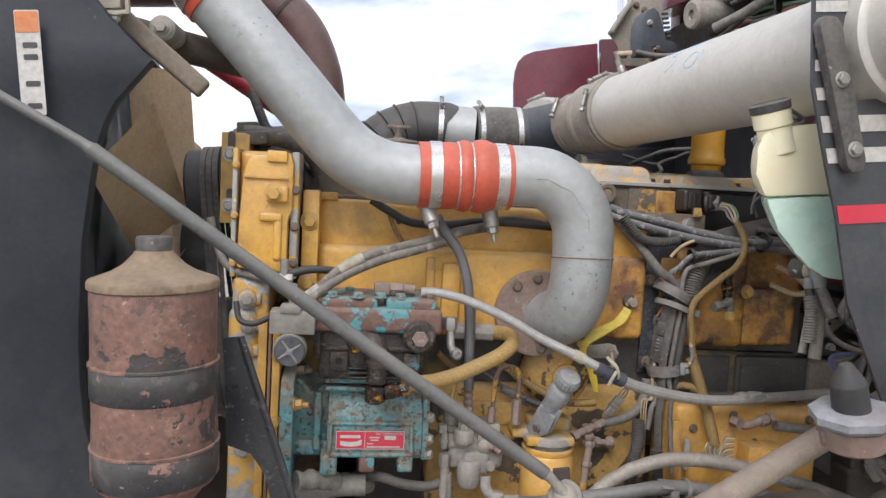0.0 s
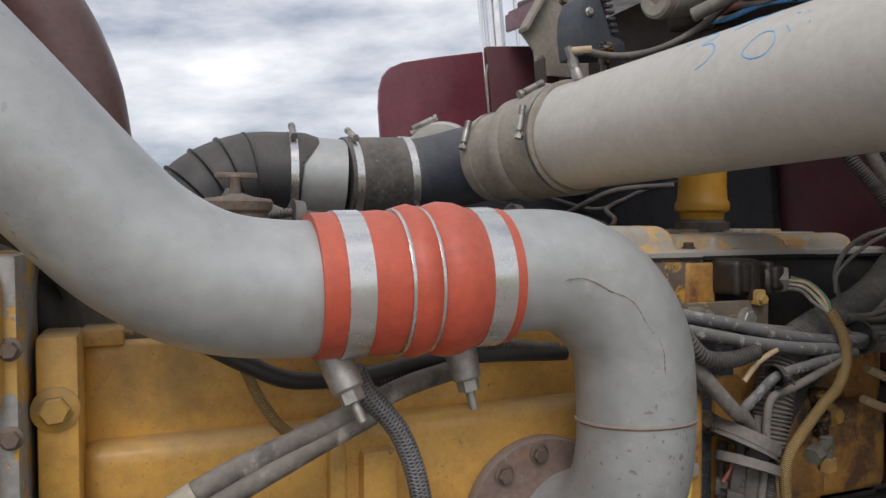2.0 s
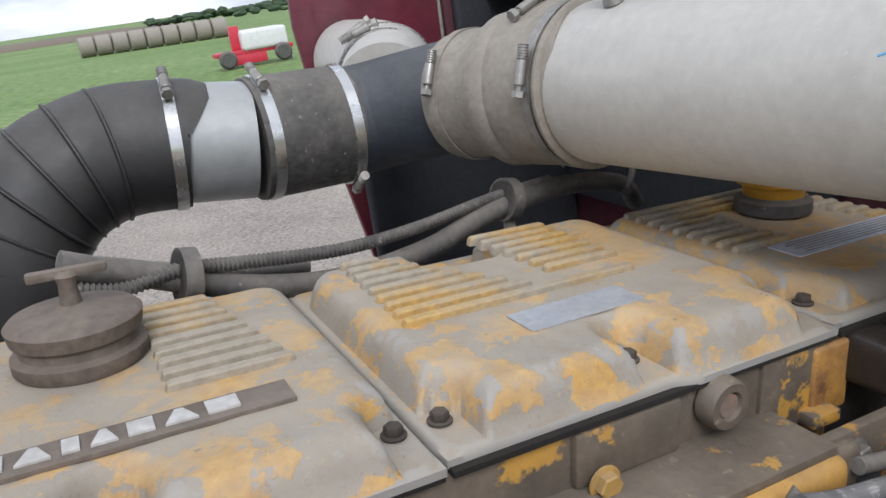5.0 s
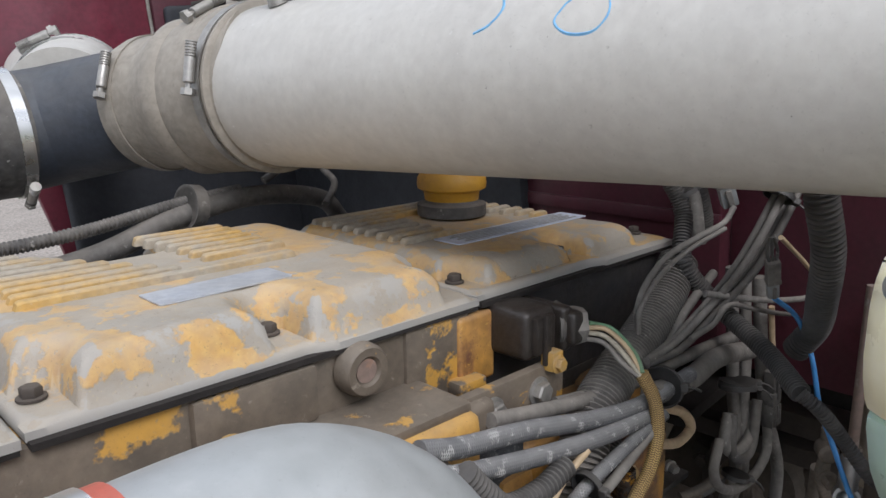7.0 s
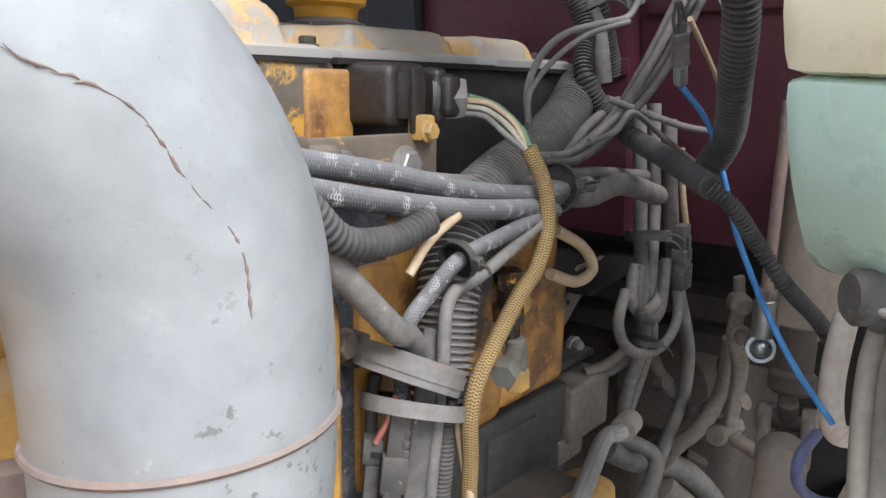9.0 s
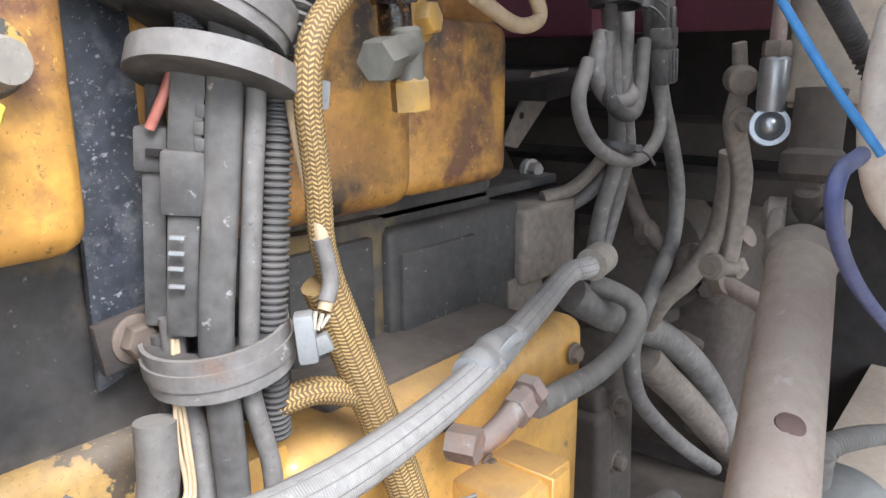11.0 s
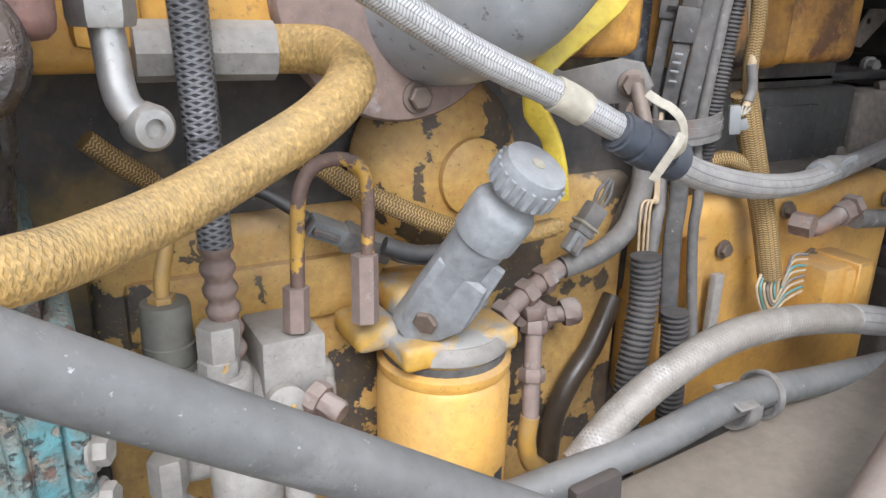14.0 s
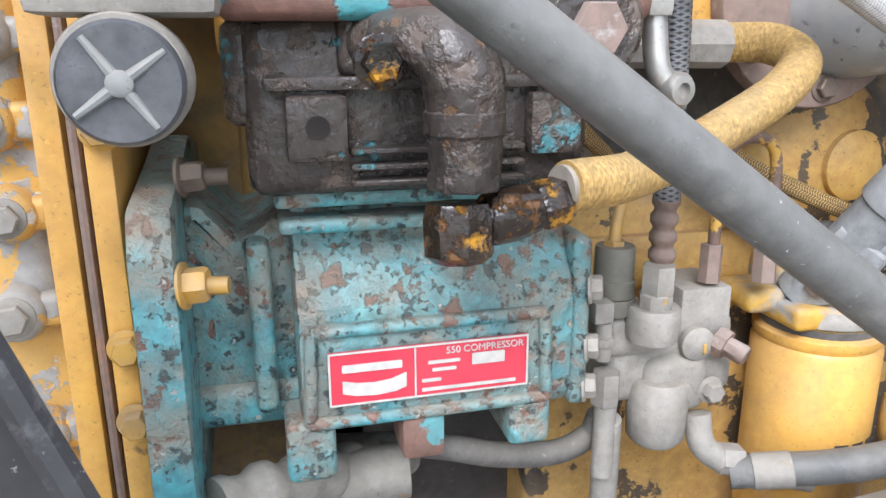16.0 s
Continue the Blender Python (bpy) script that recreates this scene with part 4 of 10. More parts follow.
# second branch behind, with its bright ring
part("rear_branch", tube([(0.61, 2.21, 1.66), (0.66, 2.31, 1.675), (0.70, 2.45, 1.68), (0.72, 2.62, 1.68)], 0.074, 40), intake_grey, du, "silver tube joining from behind")
hose_clamp(du, (0.645, 2.285, 1.671), (0.5, 1, 0.08), 0.0748, 0.013, (-0.5, -0.2, 1))
hose_clamp(du, (0.672, 2.34, 1.676), (0.35, 1, 0.05), 0.0748, 0.013, (-0.6, 0, 1))

# ---- engine ----
en = thing("diesel_engine", "large yellow six-cylinder diesel engine, dusty and chipped", "engine", eng(0.45, 1.75, 0.62))


def ebox(lo, hi, bevel=0.006, seg=2):
    return box(lo, hi, bevel, seg, ENG)


def elathe(profile, p, axis=(0, -1, 0), seg=32):
    return moved(lathe(profile, p, axis, seg), ENG)


part("block_core", ebox((0.02, 1.60, 0.62), (1.06, 1.95, 1.40), 0.01), black_block, en, "dusty black engine block")
part("sump", ebox((0.0, 1.62, 0.42), (1.0, 1.93, 0.64), 0.03, 3), black_block, en, "black oil sump under the block")
head = part("cylinder_head", join(ebox((-0.02, 1.601, 1.37), (0.735, 1.95, 1.5035), 0.005), ebox((0.45, 1.594, 1.455), (0.55, 1.61, 1.5), 0.005), ebox((0.64, 1.597, 1.43), (0.716, 1.61, 1.503), 0.003)), head_dirty, en, "grimy yellow-brown cylinder head")
part("head_rear", ebox((0.736, 1.603, 1.37), (1.075, 1.95, 1.5035), 0.006), grimy_black, head, "oily blue-black rear of the head")
part("stained_pad", ebox((0.700, 1.5935, 1.432), (0.748, 1.61, 1.4985), 0.005, 3), yellow_rusty, head, "oil-stained yellow pad")
for u_ in (0.16, 0.588):
    part("head_plug", elathe([(0.0, -0.002), (0.0085, -0.002), (0.0095, 0.012), (0.0125, 0.016), (0.019, 0.016), (0.0215, 0.012), (0.022, 0)], (u_, 1.598, 1.486)), head_dirty, head, "round boss with a recessed plug")
    part("plug_hole", elathe([(0.0098, 0), (0.0098, 0.0135), (0.0, 0.0135)], (u_, 1.598, 1.486)), rust, head, "rusty plug")
part("head_stud", join(hexbolt(eng(0.47, 1.588, 1.46), Y0, 0.0095, 0.008)), bolt_yellow, head, "yellow hexagon bolt")
part("head_lug", join(ebox((0.688, 1.58, 1.432), (0.722, 1.61, 1.444), 0.003), ebox((0.4, 1.575, 1.375), (0.62, 1.61, 1.40), 0.004)), head_dirty, head)


def inside(x, y, x0, x1, y0, y1, r):
    """How far a place lies inside a rounded rectangle; below nought outside."""
    cx, cy = (x0 + x1) / 2, (y0 + y1) / 2
    qx, qy = abs(x - cx) - (x1 - x0) / 2 + r, abs(y - cy) - (y1 - y0) / 2 + r
    return r - math.hypot(max(qx, 0.0), max(qy, 0.0)) - min(max(qx, qy), 0.0)


def rocker_cover(x0, x1, top, bolts, notch=None, near=1.622, lid=(0.02, 0.02)):
    """A cast cover: flange, sculpted flank with bolt scoops, rounded shoulders, a flat lid with a notch at its back."""
    nx, ny = int((x1 - x0) / 0.0032), 100
    y0, y1, base = 1.601, 1.953, 1.5150

    def height(x, y):
        d = inside(x, y, x0 + lid[0], x1 - lid[1], near, 1.925, 0.03)
        for bx in bolts:
            d = min(d, math.hypot(x - bx, max(0.0, y - 1.642)) - 0.0165)
        if notch:
            d = min(d, -inside(x, y, notch[0], notch[1], notch[2], 2.1, 0.024))
        k = min(max(d / 0.022, 0.0), 1.0)
        k = math.sqrt(1 - (1 - k) ** 2.4)
        rim = min(max(inside(x, y, x0, x1, y0, y1, 0.018) / 0.004, 0.0), 1.0)
        lump = 0.0006 * noise.noise((x * 30, y * 30, 3)) + 0.0003 * noise.noise((x * 90, y * 90, 5))
        return base - 0.003 * (1 - rim) ** 2 + k * (top - base) + lump * (0.3 + k)

    bm = bmesh.new()
    grid = []
    for i in range(nx + 1):
        x = x0 + (x1 - x0) * i / nx
        # the flange reaches further out towards the rear of each cover
        out = 0.007 * min(max((x - (x0 + 0.52 * (x1 - x0))) / 0.02, 0.0), 1.0)
        row = []
        for j in range(ny + 1):
            v = j / ny
            y = y0 + (y1 - y0) * v
            row.append(bm.verts.new((x, y - out * max(0.0, 1 - v * 12), height(x, y))))
        grid.append(row)
    for a, b in zip(grid, grid[1:]):
        for j in range(ny):
            bm.faces.new((a[j], b[j], b[j + 1], a[j + 1]))
    loop = [r[0] for r in grid] + grid[-1][1:] + [r[-1] for r in grid[-2::-1]] + grid[0][-2:0:-1]
    low = [bm.verts.new((v.co.x, v.co.y, 1.506)) for v in loop]
    n = len(loop)
    for k in range(n):
        bm.faces.new((loop[k], low[k], low[(k + 1) % n], loop[(k + 1) % n]))
    bm.faces.new(low)
    ob = part("rocker_cover", moved(bm, ENG), yellow_worn, en, "low ribbed rocker cover with worn yellow paint", smooth=55)
    for bx in bolts:
        part("cover_bolt", hexbolt(eng(bx, 1.6415, 1.5157), EZ, 0.0064, 0.0065), dark_dirt, ob, "dusty hexagon bolt")
    part("gasket_line", ebox((x0 + 0.001, 1.5945, 1.5022), (x1 - 0.001, 1.955, 1.5068), 0), shade_and_gasket_black, ob, "black gasket line")
    return ob


spans = ((-0.02, 0.349, 1.545, (0.0, 0.16, 0.334)), (0.353, 0.726, 1.547, (0.369, 0.537, 0.707)), (0.73, 1.075, 1.535, (0.742, 0.905, 1.06)))
covers = [rocker_cover(*spans[0], None, 1.606, (0.012, 0.008)), rocker_cover(*spans[1], (0.478, 0.556, 1.862), 1.607, (0.009, 0.014)), rocker_cover(*spans[2], None, 1.612, (0.008, 0.045))]


def rib(ob, x0, x1, y, top):
    """A rounded casting rib on a lid, higher in its middle."""
    bm = bmesh.new()
    rings = []
    for x, h in ((x0, 0.3), (x0 + 0.002, 0.85), (x0 + 0.005, 1.0), (x1 - 0.005, 1.0), (x1 - 0.002, 0.85), (x1, 0.3)):
        rings.append([bm.verts.new((x, y + 0.006 + dy * (0.6 + 0.4 * h), top - 0.003 + dz * h)) for dy, dz in ((-0.0052, 0.0), (-0.0047, 0.0078), (-0.0038, 0.0092), (0.0, 0.0096), (0.0038, 0.0092), (0.0047, 0.0078), (0.0052, 0.0))])
    for p, q in zip(rings, rings[1:]):
        for k in range(6):
            bm.faces.new((p[k], p[k + 1], q[k + 1], q[k]))
    bm.faces.new(rings[0])
    bm.faces.new(rings[-1][::-1])
    part("rib", moved(bm, ENG), rib_worn, ob, smooth=28)


for k in range(9):
    y = 1.732 + 0.0205 * k
    x0, x1, top = spans[1][:3]
    # the middle lid: a smooth saddle parts the ribs
    if k < 1:
        rib(covers[1], x0 + 0.035, x1 - 0.10, y, top)
    else:
        rib(covers[1], x0 + 0.035 + 0.001 * k, x0 + 0.185 - 0.0125 * k, y, top)
        if k > 1:
            rib(covers[1], x0 + 0.205 - 0.002 * k, x1 - 0.085, y, top)
    x0, x1, top = spans[2][:3]
    rib(covers[2], x0 + 0.03, x0 + (0.11 if k < 6 else 0.28), y, top)
    if k < 6:
        rib(covers[2], x0 + 0.245 - 0.005 * k, x1 - 0.07, y, top)
    x0, x1, top = spans[0][:3]
    rib(covers[0], x0 + 0.225, x1 - 0.05 - 0.004 * k, y, top)
    rib(covers[0], x0 + 0.035, x0 + 0.10, y, top)
# lettered plate on the front lid
PT = ENG @ axes((0.172, 1.688, 1.5445), (1, 0.0, 0), (0, 1, 0))
np_ = part("name_plate", plate([(-0.19, -0.016), (0.108, -0.016), (0.108, 0.014), (-0.19, 0.014)], 0.004, PT, 0.001), dusty_lever, covers[0], "raised dusty name plate with worn silver bars")
xs = -0.182
for k, w in enumerate((0.02, 0.021, 0.017, 0.017, 0.021, 0.02, 0.01, 0.016, 0.016, 0.021, 0.021)):
    h = 0.0085
    # plain raised bars in the place of the maker's letters
    part("plate_bar", plate([(xs, -h), (xs + w, -h), (xs + w * (0.62 if k % 2 else 1.0), h), (xs + w * (0.38 if k % 2 else 0.0), h)], 0.0025, PT @ Matrix.Translation((0, 0, 0.0035)), 0.0006), decal_white, np_)
    xs += w + 0.0055
part("metal_label", plate(rounded(0.115, 0.038, 0.002, 2), 0.0012, ENG @ axes((0.524, 1.690, 1.5472), (1, 0.02, 0), (-0.02, 1, 0))), label_silver, covers[1], "thin dusty silver label")
lb = part("printed_label", plate(rounded(0.228, 0.040, 0.002, 2), 0.0012, ENG @ axes((0.912, 1.7095, 1.5353), (1, 0.0, 0), (0, 1, 0))), material("pale_blue_label_paper", (0.55, 0.6, 0.72), (0.5, 0.55, 0.66), rough=0.5, dust=((0.45, 0.42, 0.38), 0.3)), covers[2], "pale blue label with small print")
for k in range(6):
    part("print_bar", plate(rounded(0.20 - 0.015 * (k % 2), 0.0022, 0.001, 2), 0.0006, ENG @ axes((0.912, 1.6955 + 0.0056 * k, 1.5365), (1, 0.0, 0), (0, 1, 0))), grey_plastic, lb)
# oil filler on the front lid
of = part("oil_filler", elathe([(0.046, 0), (0.049, 0.004), (0.049, 0.013), (0.043, 0.016), (0.042, 0.022), (0.047, 0.026), (0.049, 0.037), (0.045, 0.041), (0.014, 0.045), (0.008, 0.048)], (0.158, 1.83, 1.544), (0, 0, 1), 40), dusty_lever, covers[0], "round brown dusty oil filler cap")
part("wing_handle", join(elathe([(0.008, 0), (0.0065, 0.018), (0.009, 0.024), (0.006, 0.028)], (0.158, 1.83, 1.590), (0, 0, 1), 16), ebox((0.131, 1.826, 1.612), (0.187, 1.836, 1.620), 0.003, 2)), dusty_lever, of, "T-shaped handle")
# yellow filler cap under the intake tube
yc = part("breather_neck", elathe([(0.044, 0), (0.044, 0.014), (0.036, 0.016), (0.034, 0.02)], (0.917, 1.82, 1.538), (0, 0, 1), 36), rubber, covers[2], "dark rubber neck")
part("breather_cap", elathe([(0.03, 0), (0.034, 0.004), (0.036, 0.018), (0.0435, 0.022), (0.0445, 0.028), (0.0435, 0.036), (0.0405, 0.04), (0.039, 0.06), (0.0395, 0.105), (0.03, 0.106)], (0.917, 1.82, 1.55), (0, 0, 1), 40), cap_yellow, yc, "yellow plastic breather cap")

# side casting under the head, with its steps and ribs
side = part("side_casting", join(ebox((-0.008, 1.525, 1.345), (0.66, 1.62, 1.448), 0.014, 3), ebox((-0.008, 1.50, 1.19), (0.58, 1.62, 1.362), 0.02, 4)), yellow, en, "smooth yellow inlet manifold casting")
part("casting_rib", ebox((0.205, 1.49, 1.215), (0.222, 1.53, 1.345), 0.006), yellow, side)
part("casting_rib", ebox((0.236, 1.486, 1.205), (0.272, 1.53, 1.335), 0.008), yellow, side)
part("casting_end", ebox((0.565, 1.503, 1.192), (0.656, 1.62, 1.36), 0.018, 4), yellow_rusty, en, "rust-speckled end of the manifold casting")
# thin sheet added over the casting's top, darker than its yellow
part("top_cover_sheet", ebox((-0.02, 1.535, 1.444), (0.655, 1.615, 1.455), 0.004), head_dirty, side)
part("casting_lug", ebox((-0.015, 1.52, 1.444), (0.03, 1.56, 1.459), 0.004), yellow, side)
for u_, w_h in ((0.15, 1.409), (0.185, 1.345), (0.08, 1.30)):
    part("threaded_hole", elathe([(0.006, 0), (0.006, 0.0025), (0.0, 0.003)], (u_, 1.506 if w_h < 1.4 else 1.527, w_h)), black_block, side, "dark threaded hole")
fl = part("mount_strip", join(ebox((-0.033, 1.468, 1.27), (-0.002, 1.53, 1.462), 0.005)), yellow, en, "vertical yellow mounting strip")
for w_h in (1.404, 1.289):
    part("strip_bolt", join(hexbolt(eng(-0.019, 1.468, w_h), Y0, 0.0105, 0.009), elathe([(0.018, 0), (0.018, 0.004), (0.016, 0.005)], (-0.019, 1.47, w_h))), bolt_yellow, fl, "yellow bolt with large washer")
part("casting_joint", ebox((0.65, 1.567, 1.185), (0.76, 1.63, 1.37), 0.008), yellow_rusty, en, "rust-edged yellow casting behind the harness")
part("timing_back", ebox((-0.16, 1.60, 0.55), (0.10, 1.68, 1.40), 0.01), black_block, en, "dark plate behind the compressor")
part("rear_casting", join(ebox((0.735, 1.545, 1.172), (0.90, 1.66, 1.38), 0.024, 4), ebox((0.70, 1.54, 1.178), (0.745, 1.63, 1.36), 0.01)), yellow_rusty, en, "rust-stained yellow rear casting")
part("rear_boss", join(ebox((0.892, 1.551, 1.176), (1.017, 1.66, 1.30), 0.018, 4), ebox((0.88, 1.58, 1.28), (1.05, 1.66, 1.39), 0.03, 4)), yellow_rusty, en, "oil-stained rear casting")
for u_ in (0.69, 0.752):
    part("lower_rail_bolt", hexbolt(eng(u_, 1.545, 1.43), Y0, 0.0095, 0.008), steel, en, "bright zinc bolt")
part("rail_bracket", join(ebox((0.655, 1.545, 1.412), (0.79, 1.556, 1.452), 0.003), ebox((0.645, 1.535, 1.405), (0.685, 1.56, 1.448), 0.008, 3)), head_dirty, en, "grimy steel bracket under the head")
part("lower_block", join(ebox((0.0, 1.56, 0.95), (0.80, 1.68, 1.205), 0.02, 3), ebox((0.80, 1.592, 0.98), (0.915, 1.75, 1.158), 0.008)), black_block, en, "black lower block")
rb = part("rear_block", join(ebox((0.908, 1.584, 0.96), (1.08, 1.76, 1.146), 0.007, 3), ebox((0.80, 1.60, 1.150), (1.17, 1.76, 1.160), 0.003)), block_face, en, "black rear block with faint yellow overspray")
part("raised_panel", ebox((0.918, 1.580, 0.99), (1.010, 1.59, 1.128), 0.003, 2), block_face, rb)
part("block_strip", ebox((0.815, 1.587, 1.0), (0.895, 1.597, 1.145), 0.004, 2), block_face, rb)
part("dusty_ledge", ebox((0.79, 1.525, 1.05), (1.02, 1.60, 1.066), 0.006, 2), dust_brown, rb, "dust-covered ledge under the block")
el_ = part("block_end", join(ebox((1.074, 1.574, 1.066), (1.167, 1.70, 1.139), 0.006, 3), ebox((1.06, 1.58, 1.04), (1.12, 1.69, 1.075), 0.008)), dusty_hose, en, "brown dusty end of the block")
part("end_bolt", join(hexbolt(eng(1.168, 1.60, 1.075), (1, 0, 0), 0.009, 0.012), elathe([(0.013, 0), (0.013, 0.003)], (1.166, 1.60, 1.075), (1, 0, 0), 16)), dust_brown, el_)
part("side_cover", join(ebox((0.23, 1.545, 0.72), (0.70, 1.62, 1.085), 0.014, 3), ebox((0.25, 1.538, 1.0), (0.44, 1.57, 1.05), 0.008)), yellow_chipped, en, "chipped yellow side cover")
part("drive_dome", elathe([(0.075, 0), (0.073, 0.012), (0.06, 0.026), (0.042, 0.033), (0.02, 0.036), (0, 0.0365)], (0.49, 1.555, 1.11), (0.05, -1, 0), 40), yellow_chipped, en, "domed yellow cover")
part("drive_flange", elathe([(0.026, 0), (0.03, 0.004), (0.03, 0.012), (0.022, 0.016), (0.0, 0.016)], (0.505, 1.526, 1.105), (0.05, -1, 0), 28), yellow_chipped, en)

# front housing
HF = ENG @ axes((0, 1.47, 0), (1, 0, 0), (0, 0, 1))
fh = part("front_housing", join(ebox((-0.146, 1.45, 1.305), (-0.045, 1.66, 1.527), 0.012, 3), plate([(-0.116, 1.520), (-0.052, 1.527), (-0.0465, 1.505), (-0.047, 1.425), (-0.054, 1.408), (-0.054, 1.312), (-0.142, 1.318), (-0.140, 1.40), (-0.135, 1.485), (-0.128, 1.51)], 0.060, HF, 0.009)), yellow, en, "yellow timing gear housing")
part("housing_rim", join(ebox((-0.155, 1.428, 1.30), (-0.146, 1.62, 1.53), 0.003), ebox((-0.052, 1.425, 1.30), (-0.038, 1.62, 1.528), 0.004)), yellow_grey, fh, "worn bare metal rim")
part("housing_step", join(ebox((-0.104, 1.4015, 1.403), (-0.064, 1.418, 1.420), 0.006, 3), ebox((-0.079, 1.4035, 1.335), (-0.064, 1.418, 1.415), 0.006, 3)), yellow, fh, "raised L-shaped step")
part("housing_ledge", join(ebox((-0.132, 1.404, 1.478), (-0.056, 1.42, 1.484), 0.0025), ebox((-0.094, 1.402, 1.508), (-0.058, 1.42, 1.528), 0.004)), yellow, fh)
part("housing_lug", join(ebox((-0.092, 1.397, 1.437), (-0.054, 1.418, 1.468), 0.007, 3)), yellow, fh)
part("housing_bolt", hexbolt(eng(-0.0785, 1.397, 1.453), Y0, 0.0105, 0.009), bolt_yellow, fh, "yellow hexagon bolt")
for w_h in (1.46, 1.395, 1.33):
    part("rim_bolt", hexbolt(eng(-0.043, 1.424, w_h), Y0, 0.006, 0.006), bolt_rust, fh, "small dusty bolt")
for w_h in (1.50, 1.41, 1.325):
    part("rim_bolt", hexbolt(eng(-0.149, 1.427, w_h), Y0, 0.005, 0.005), bolt_yellow, fh)
low = part("lower_housing", join(ebox((-0.15, 1.43, 0.80), (-0.085, 1.62, 1.30), 0.012, 3), ebox((-0.155, 1.422, 1.16), (-0.10, 1.5, 1.245), 0.02, 4), ebox((-0.15, 1.425, 1.06), (-0.098, 1.5, 1.13), 0.018, 4)), yellow_grey, en, "peeled yellow and grey lower housing")
for w_h, u_, r_ in ((1.262, -0.122, 0.016), (1.212, -0.118, 0.0135), (1.168, -0.124, 0.015), (1.118, -0.119, 0.014), (1.062, -0.123, 0.015), (0.985, -0.12, 0.015)):
    lug_ = part("cast_lug", join(elathe([(r_ * 1.3, -0.03), (r_ * 1.15, 0.006), (r_, 0.012), (r_ * 0.8, 0.014)], (u_, 1.428, w_h), (0.1, -1, 0), 20), ebox((u_ - r_, 1.42, w_h - r_ * 0.7), (-0.096, 1.47, w_h + r_ * 0.7), 0.006, 3)), yellow_grey, low, "peeled cast bolt lug")
    part("lug_bolt", hexbolt(eng(u_ + 0.001, 1.414, w_h), (0.1, -1, 0), r_ * 0.55, 0.006), cast_grey, lug_)
for u0, u1, y0, mt in ((-0.098, -0.083, 1.41, yellow), (-0.080, -0.0745, 1.405, rust), (-0.072, -0.058, 1.40, yellow)):
    part("gear_flange", ebox((u0, y0, 0.90), (u1, 1.6, 1.235), 0.003), mt, low, "vertical flange edge")
for w_h in (1.165, 1.045, 1.0):
    part("flange_nut", hexbolt(eng(-0.062, 1.398, w_h), Y0, 0.0075, 0.008), bolt_yellow, low, "yellow nut")

# slotted tensioner bracket beside the housing
tb = part("slotted_bracket", join(ebox((-0.192, 1.525, 1.39), (-0.146, 1.535, 1.562), 0.003), ebox((-0.15, 1.525, 1.39), (-0.14, 1.6, 1.56), 0.003)), bolt_yellow, en, "tan slotted belt tensioner bracket")
for w_h in (1.538, 1.43):
    part("slot", plate(rounded(0.013, 0.042, 0.006), 0.003, ENG @ axes((-0.173, 1.5245, w_h + 0.005), (1, 0, 0), (0, 0, 1))), black_block, tb, "dark slot")
for w_h in (1.521, 1.424):
    part("slot_bolt", join(hexbolt(eng(-0.174, 1.522, w_h), Y0, 0.0085, 0.008), elathe([(0.0145, 0), (0.0145, 0.003)], (-0.174, 1.523, w_h))), steel, tb, "zinc bolt with washer")

# harness connector on the head
hc = part("harness_connector", join(ebox((0.742, 1.552, 1.456), (0.786, 1.612, 1.504), 0.009, 3), ebox((0.750, 1.546, 1.462), (0.778, 1.556, 1.498), 0.004, 2)), grimy_plug, en, "oily black injector harness connector")
part("plug_step", join(ebox((0.786, 1.543, 1.457), (0.800, 1.598, 1.501), 0.006, 3), ebox((0.790, 1.535, 1.463), (0.808, 1.585, 1.496), 0.007, 3)), grimy_plug, hc)
part("seal_ring", elathe([(0.0215, 0), (0.0225, 0.003), (0.0205, 0.006)], (0.7965, 1.562, 1.479), (0.8, -0.6, 0), 24), rubber, hc)
part("latch", ebox((0.758, 1.541, 1.452), (0.766, 1.5465, 1.50), 0.002), grimy_plug, hc)
part("wire_gland", elathe([(0.0165, 0), (0.0185, 0.004), (0.0185, 0.014), (0.0165, 0.022)], (0.800, 1.556, 1.478), (0.78, -0.62, 0), 6), clamp_steel, hc, "grey hexagonal wire gland")
part("clip", join(ebox((0.760, 1.535, 1.447), (0.776, 1.55, 1.466), 0.003), hexbolt(eng(0.768, 1.536, 1.454), Y0, 0.006, 0.005)), bolt_yellow, hc, "yellow stained clamp screw")

# engine control unit
ecm = part("control_unit", join(ebox((0.735, 1.497, 0.80), (1.06, 1.56, 1.062), 0.022, 4), ebox((0.715, 1.505, 0.84), (0.75, 1.57, 1.07), 0.012)), yellow, en, "yellow engine control unit")
part("unit_rim", ebox((0.728, 1.488, 0.83), (0.748, 1.505, 1.03), 0.005), yellow, ecm)
for u_, w_h in ((0.775, 1.013), (0.912, 0.985), (1.03, 1.035), (0.86, 1.042)):
    part("unit_bolt", hexbolt(eng(u_, 1.494, w_h), Y0, 0.0065, 0.005), bolt_rust, ecm, "small rusty bolt")
pc = part("plug_connector", join(ebox((0.875, 1.448, 0.93), (0.952, 1.5, 0.99), 0.005, 2), ebox((0.90, 1.443, 0.928), (0.946, 1.5, 0.988), 0.006, 2)), yellow, ecm, "square yellow multi-pin plug")
part("plug_ridge", ebox((0.914, 1.44, 0.926), (0.918, 1.5, 0.993), 0.001, 1), yellow, pc)
part("side_tag", ebox((0.752, 1.478, 0.93), (0.764, 1.486, 0.995), 0.002), cast_grey, ecm, "grey connector tag")
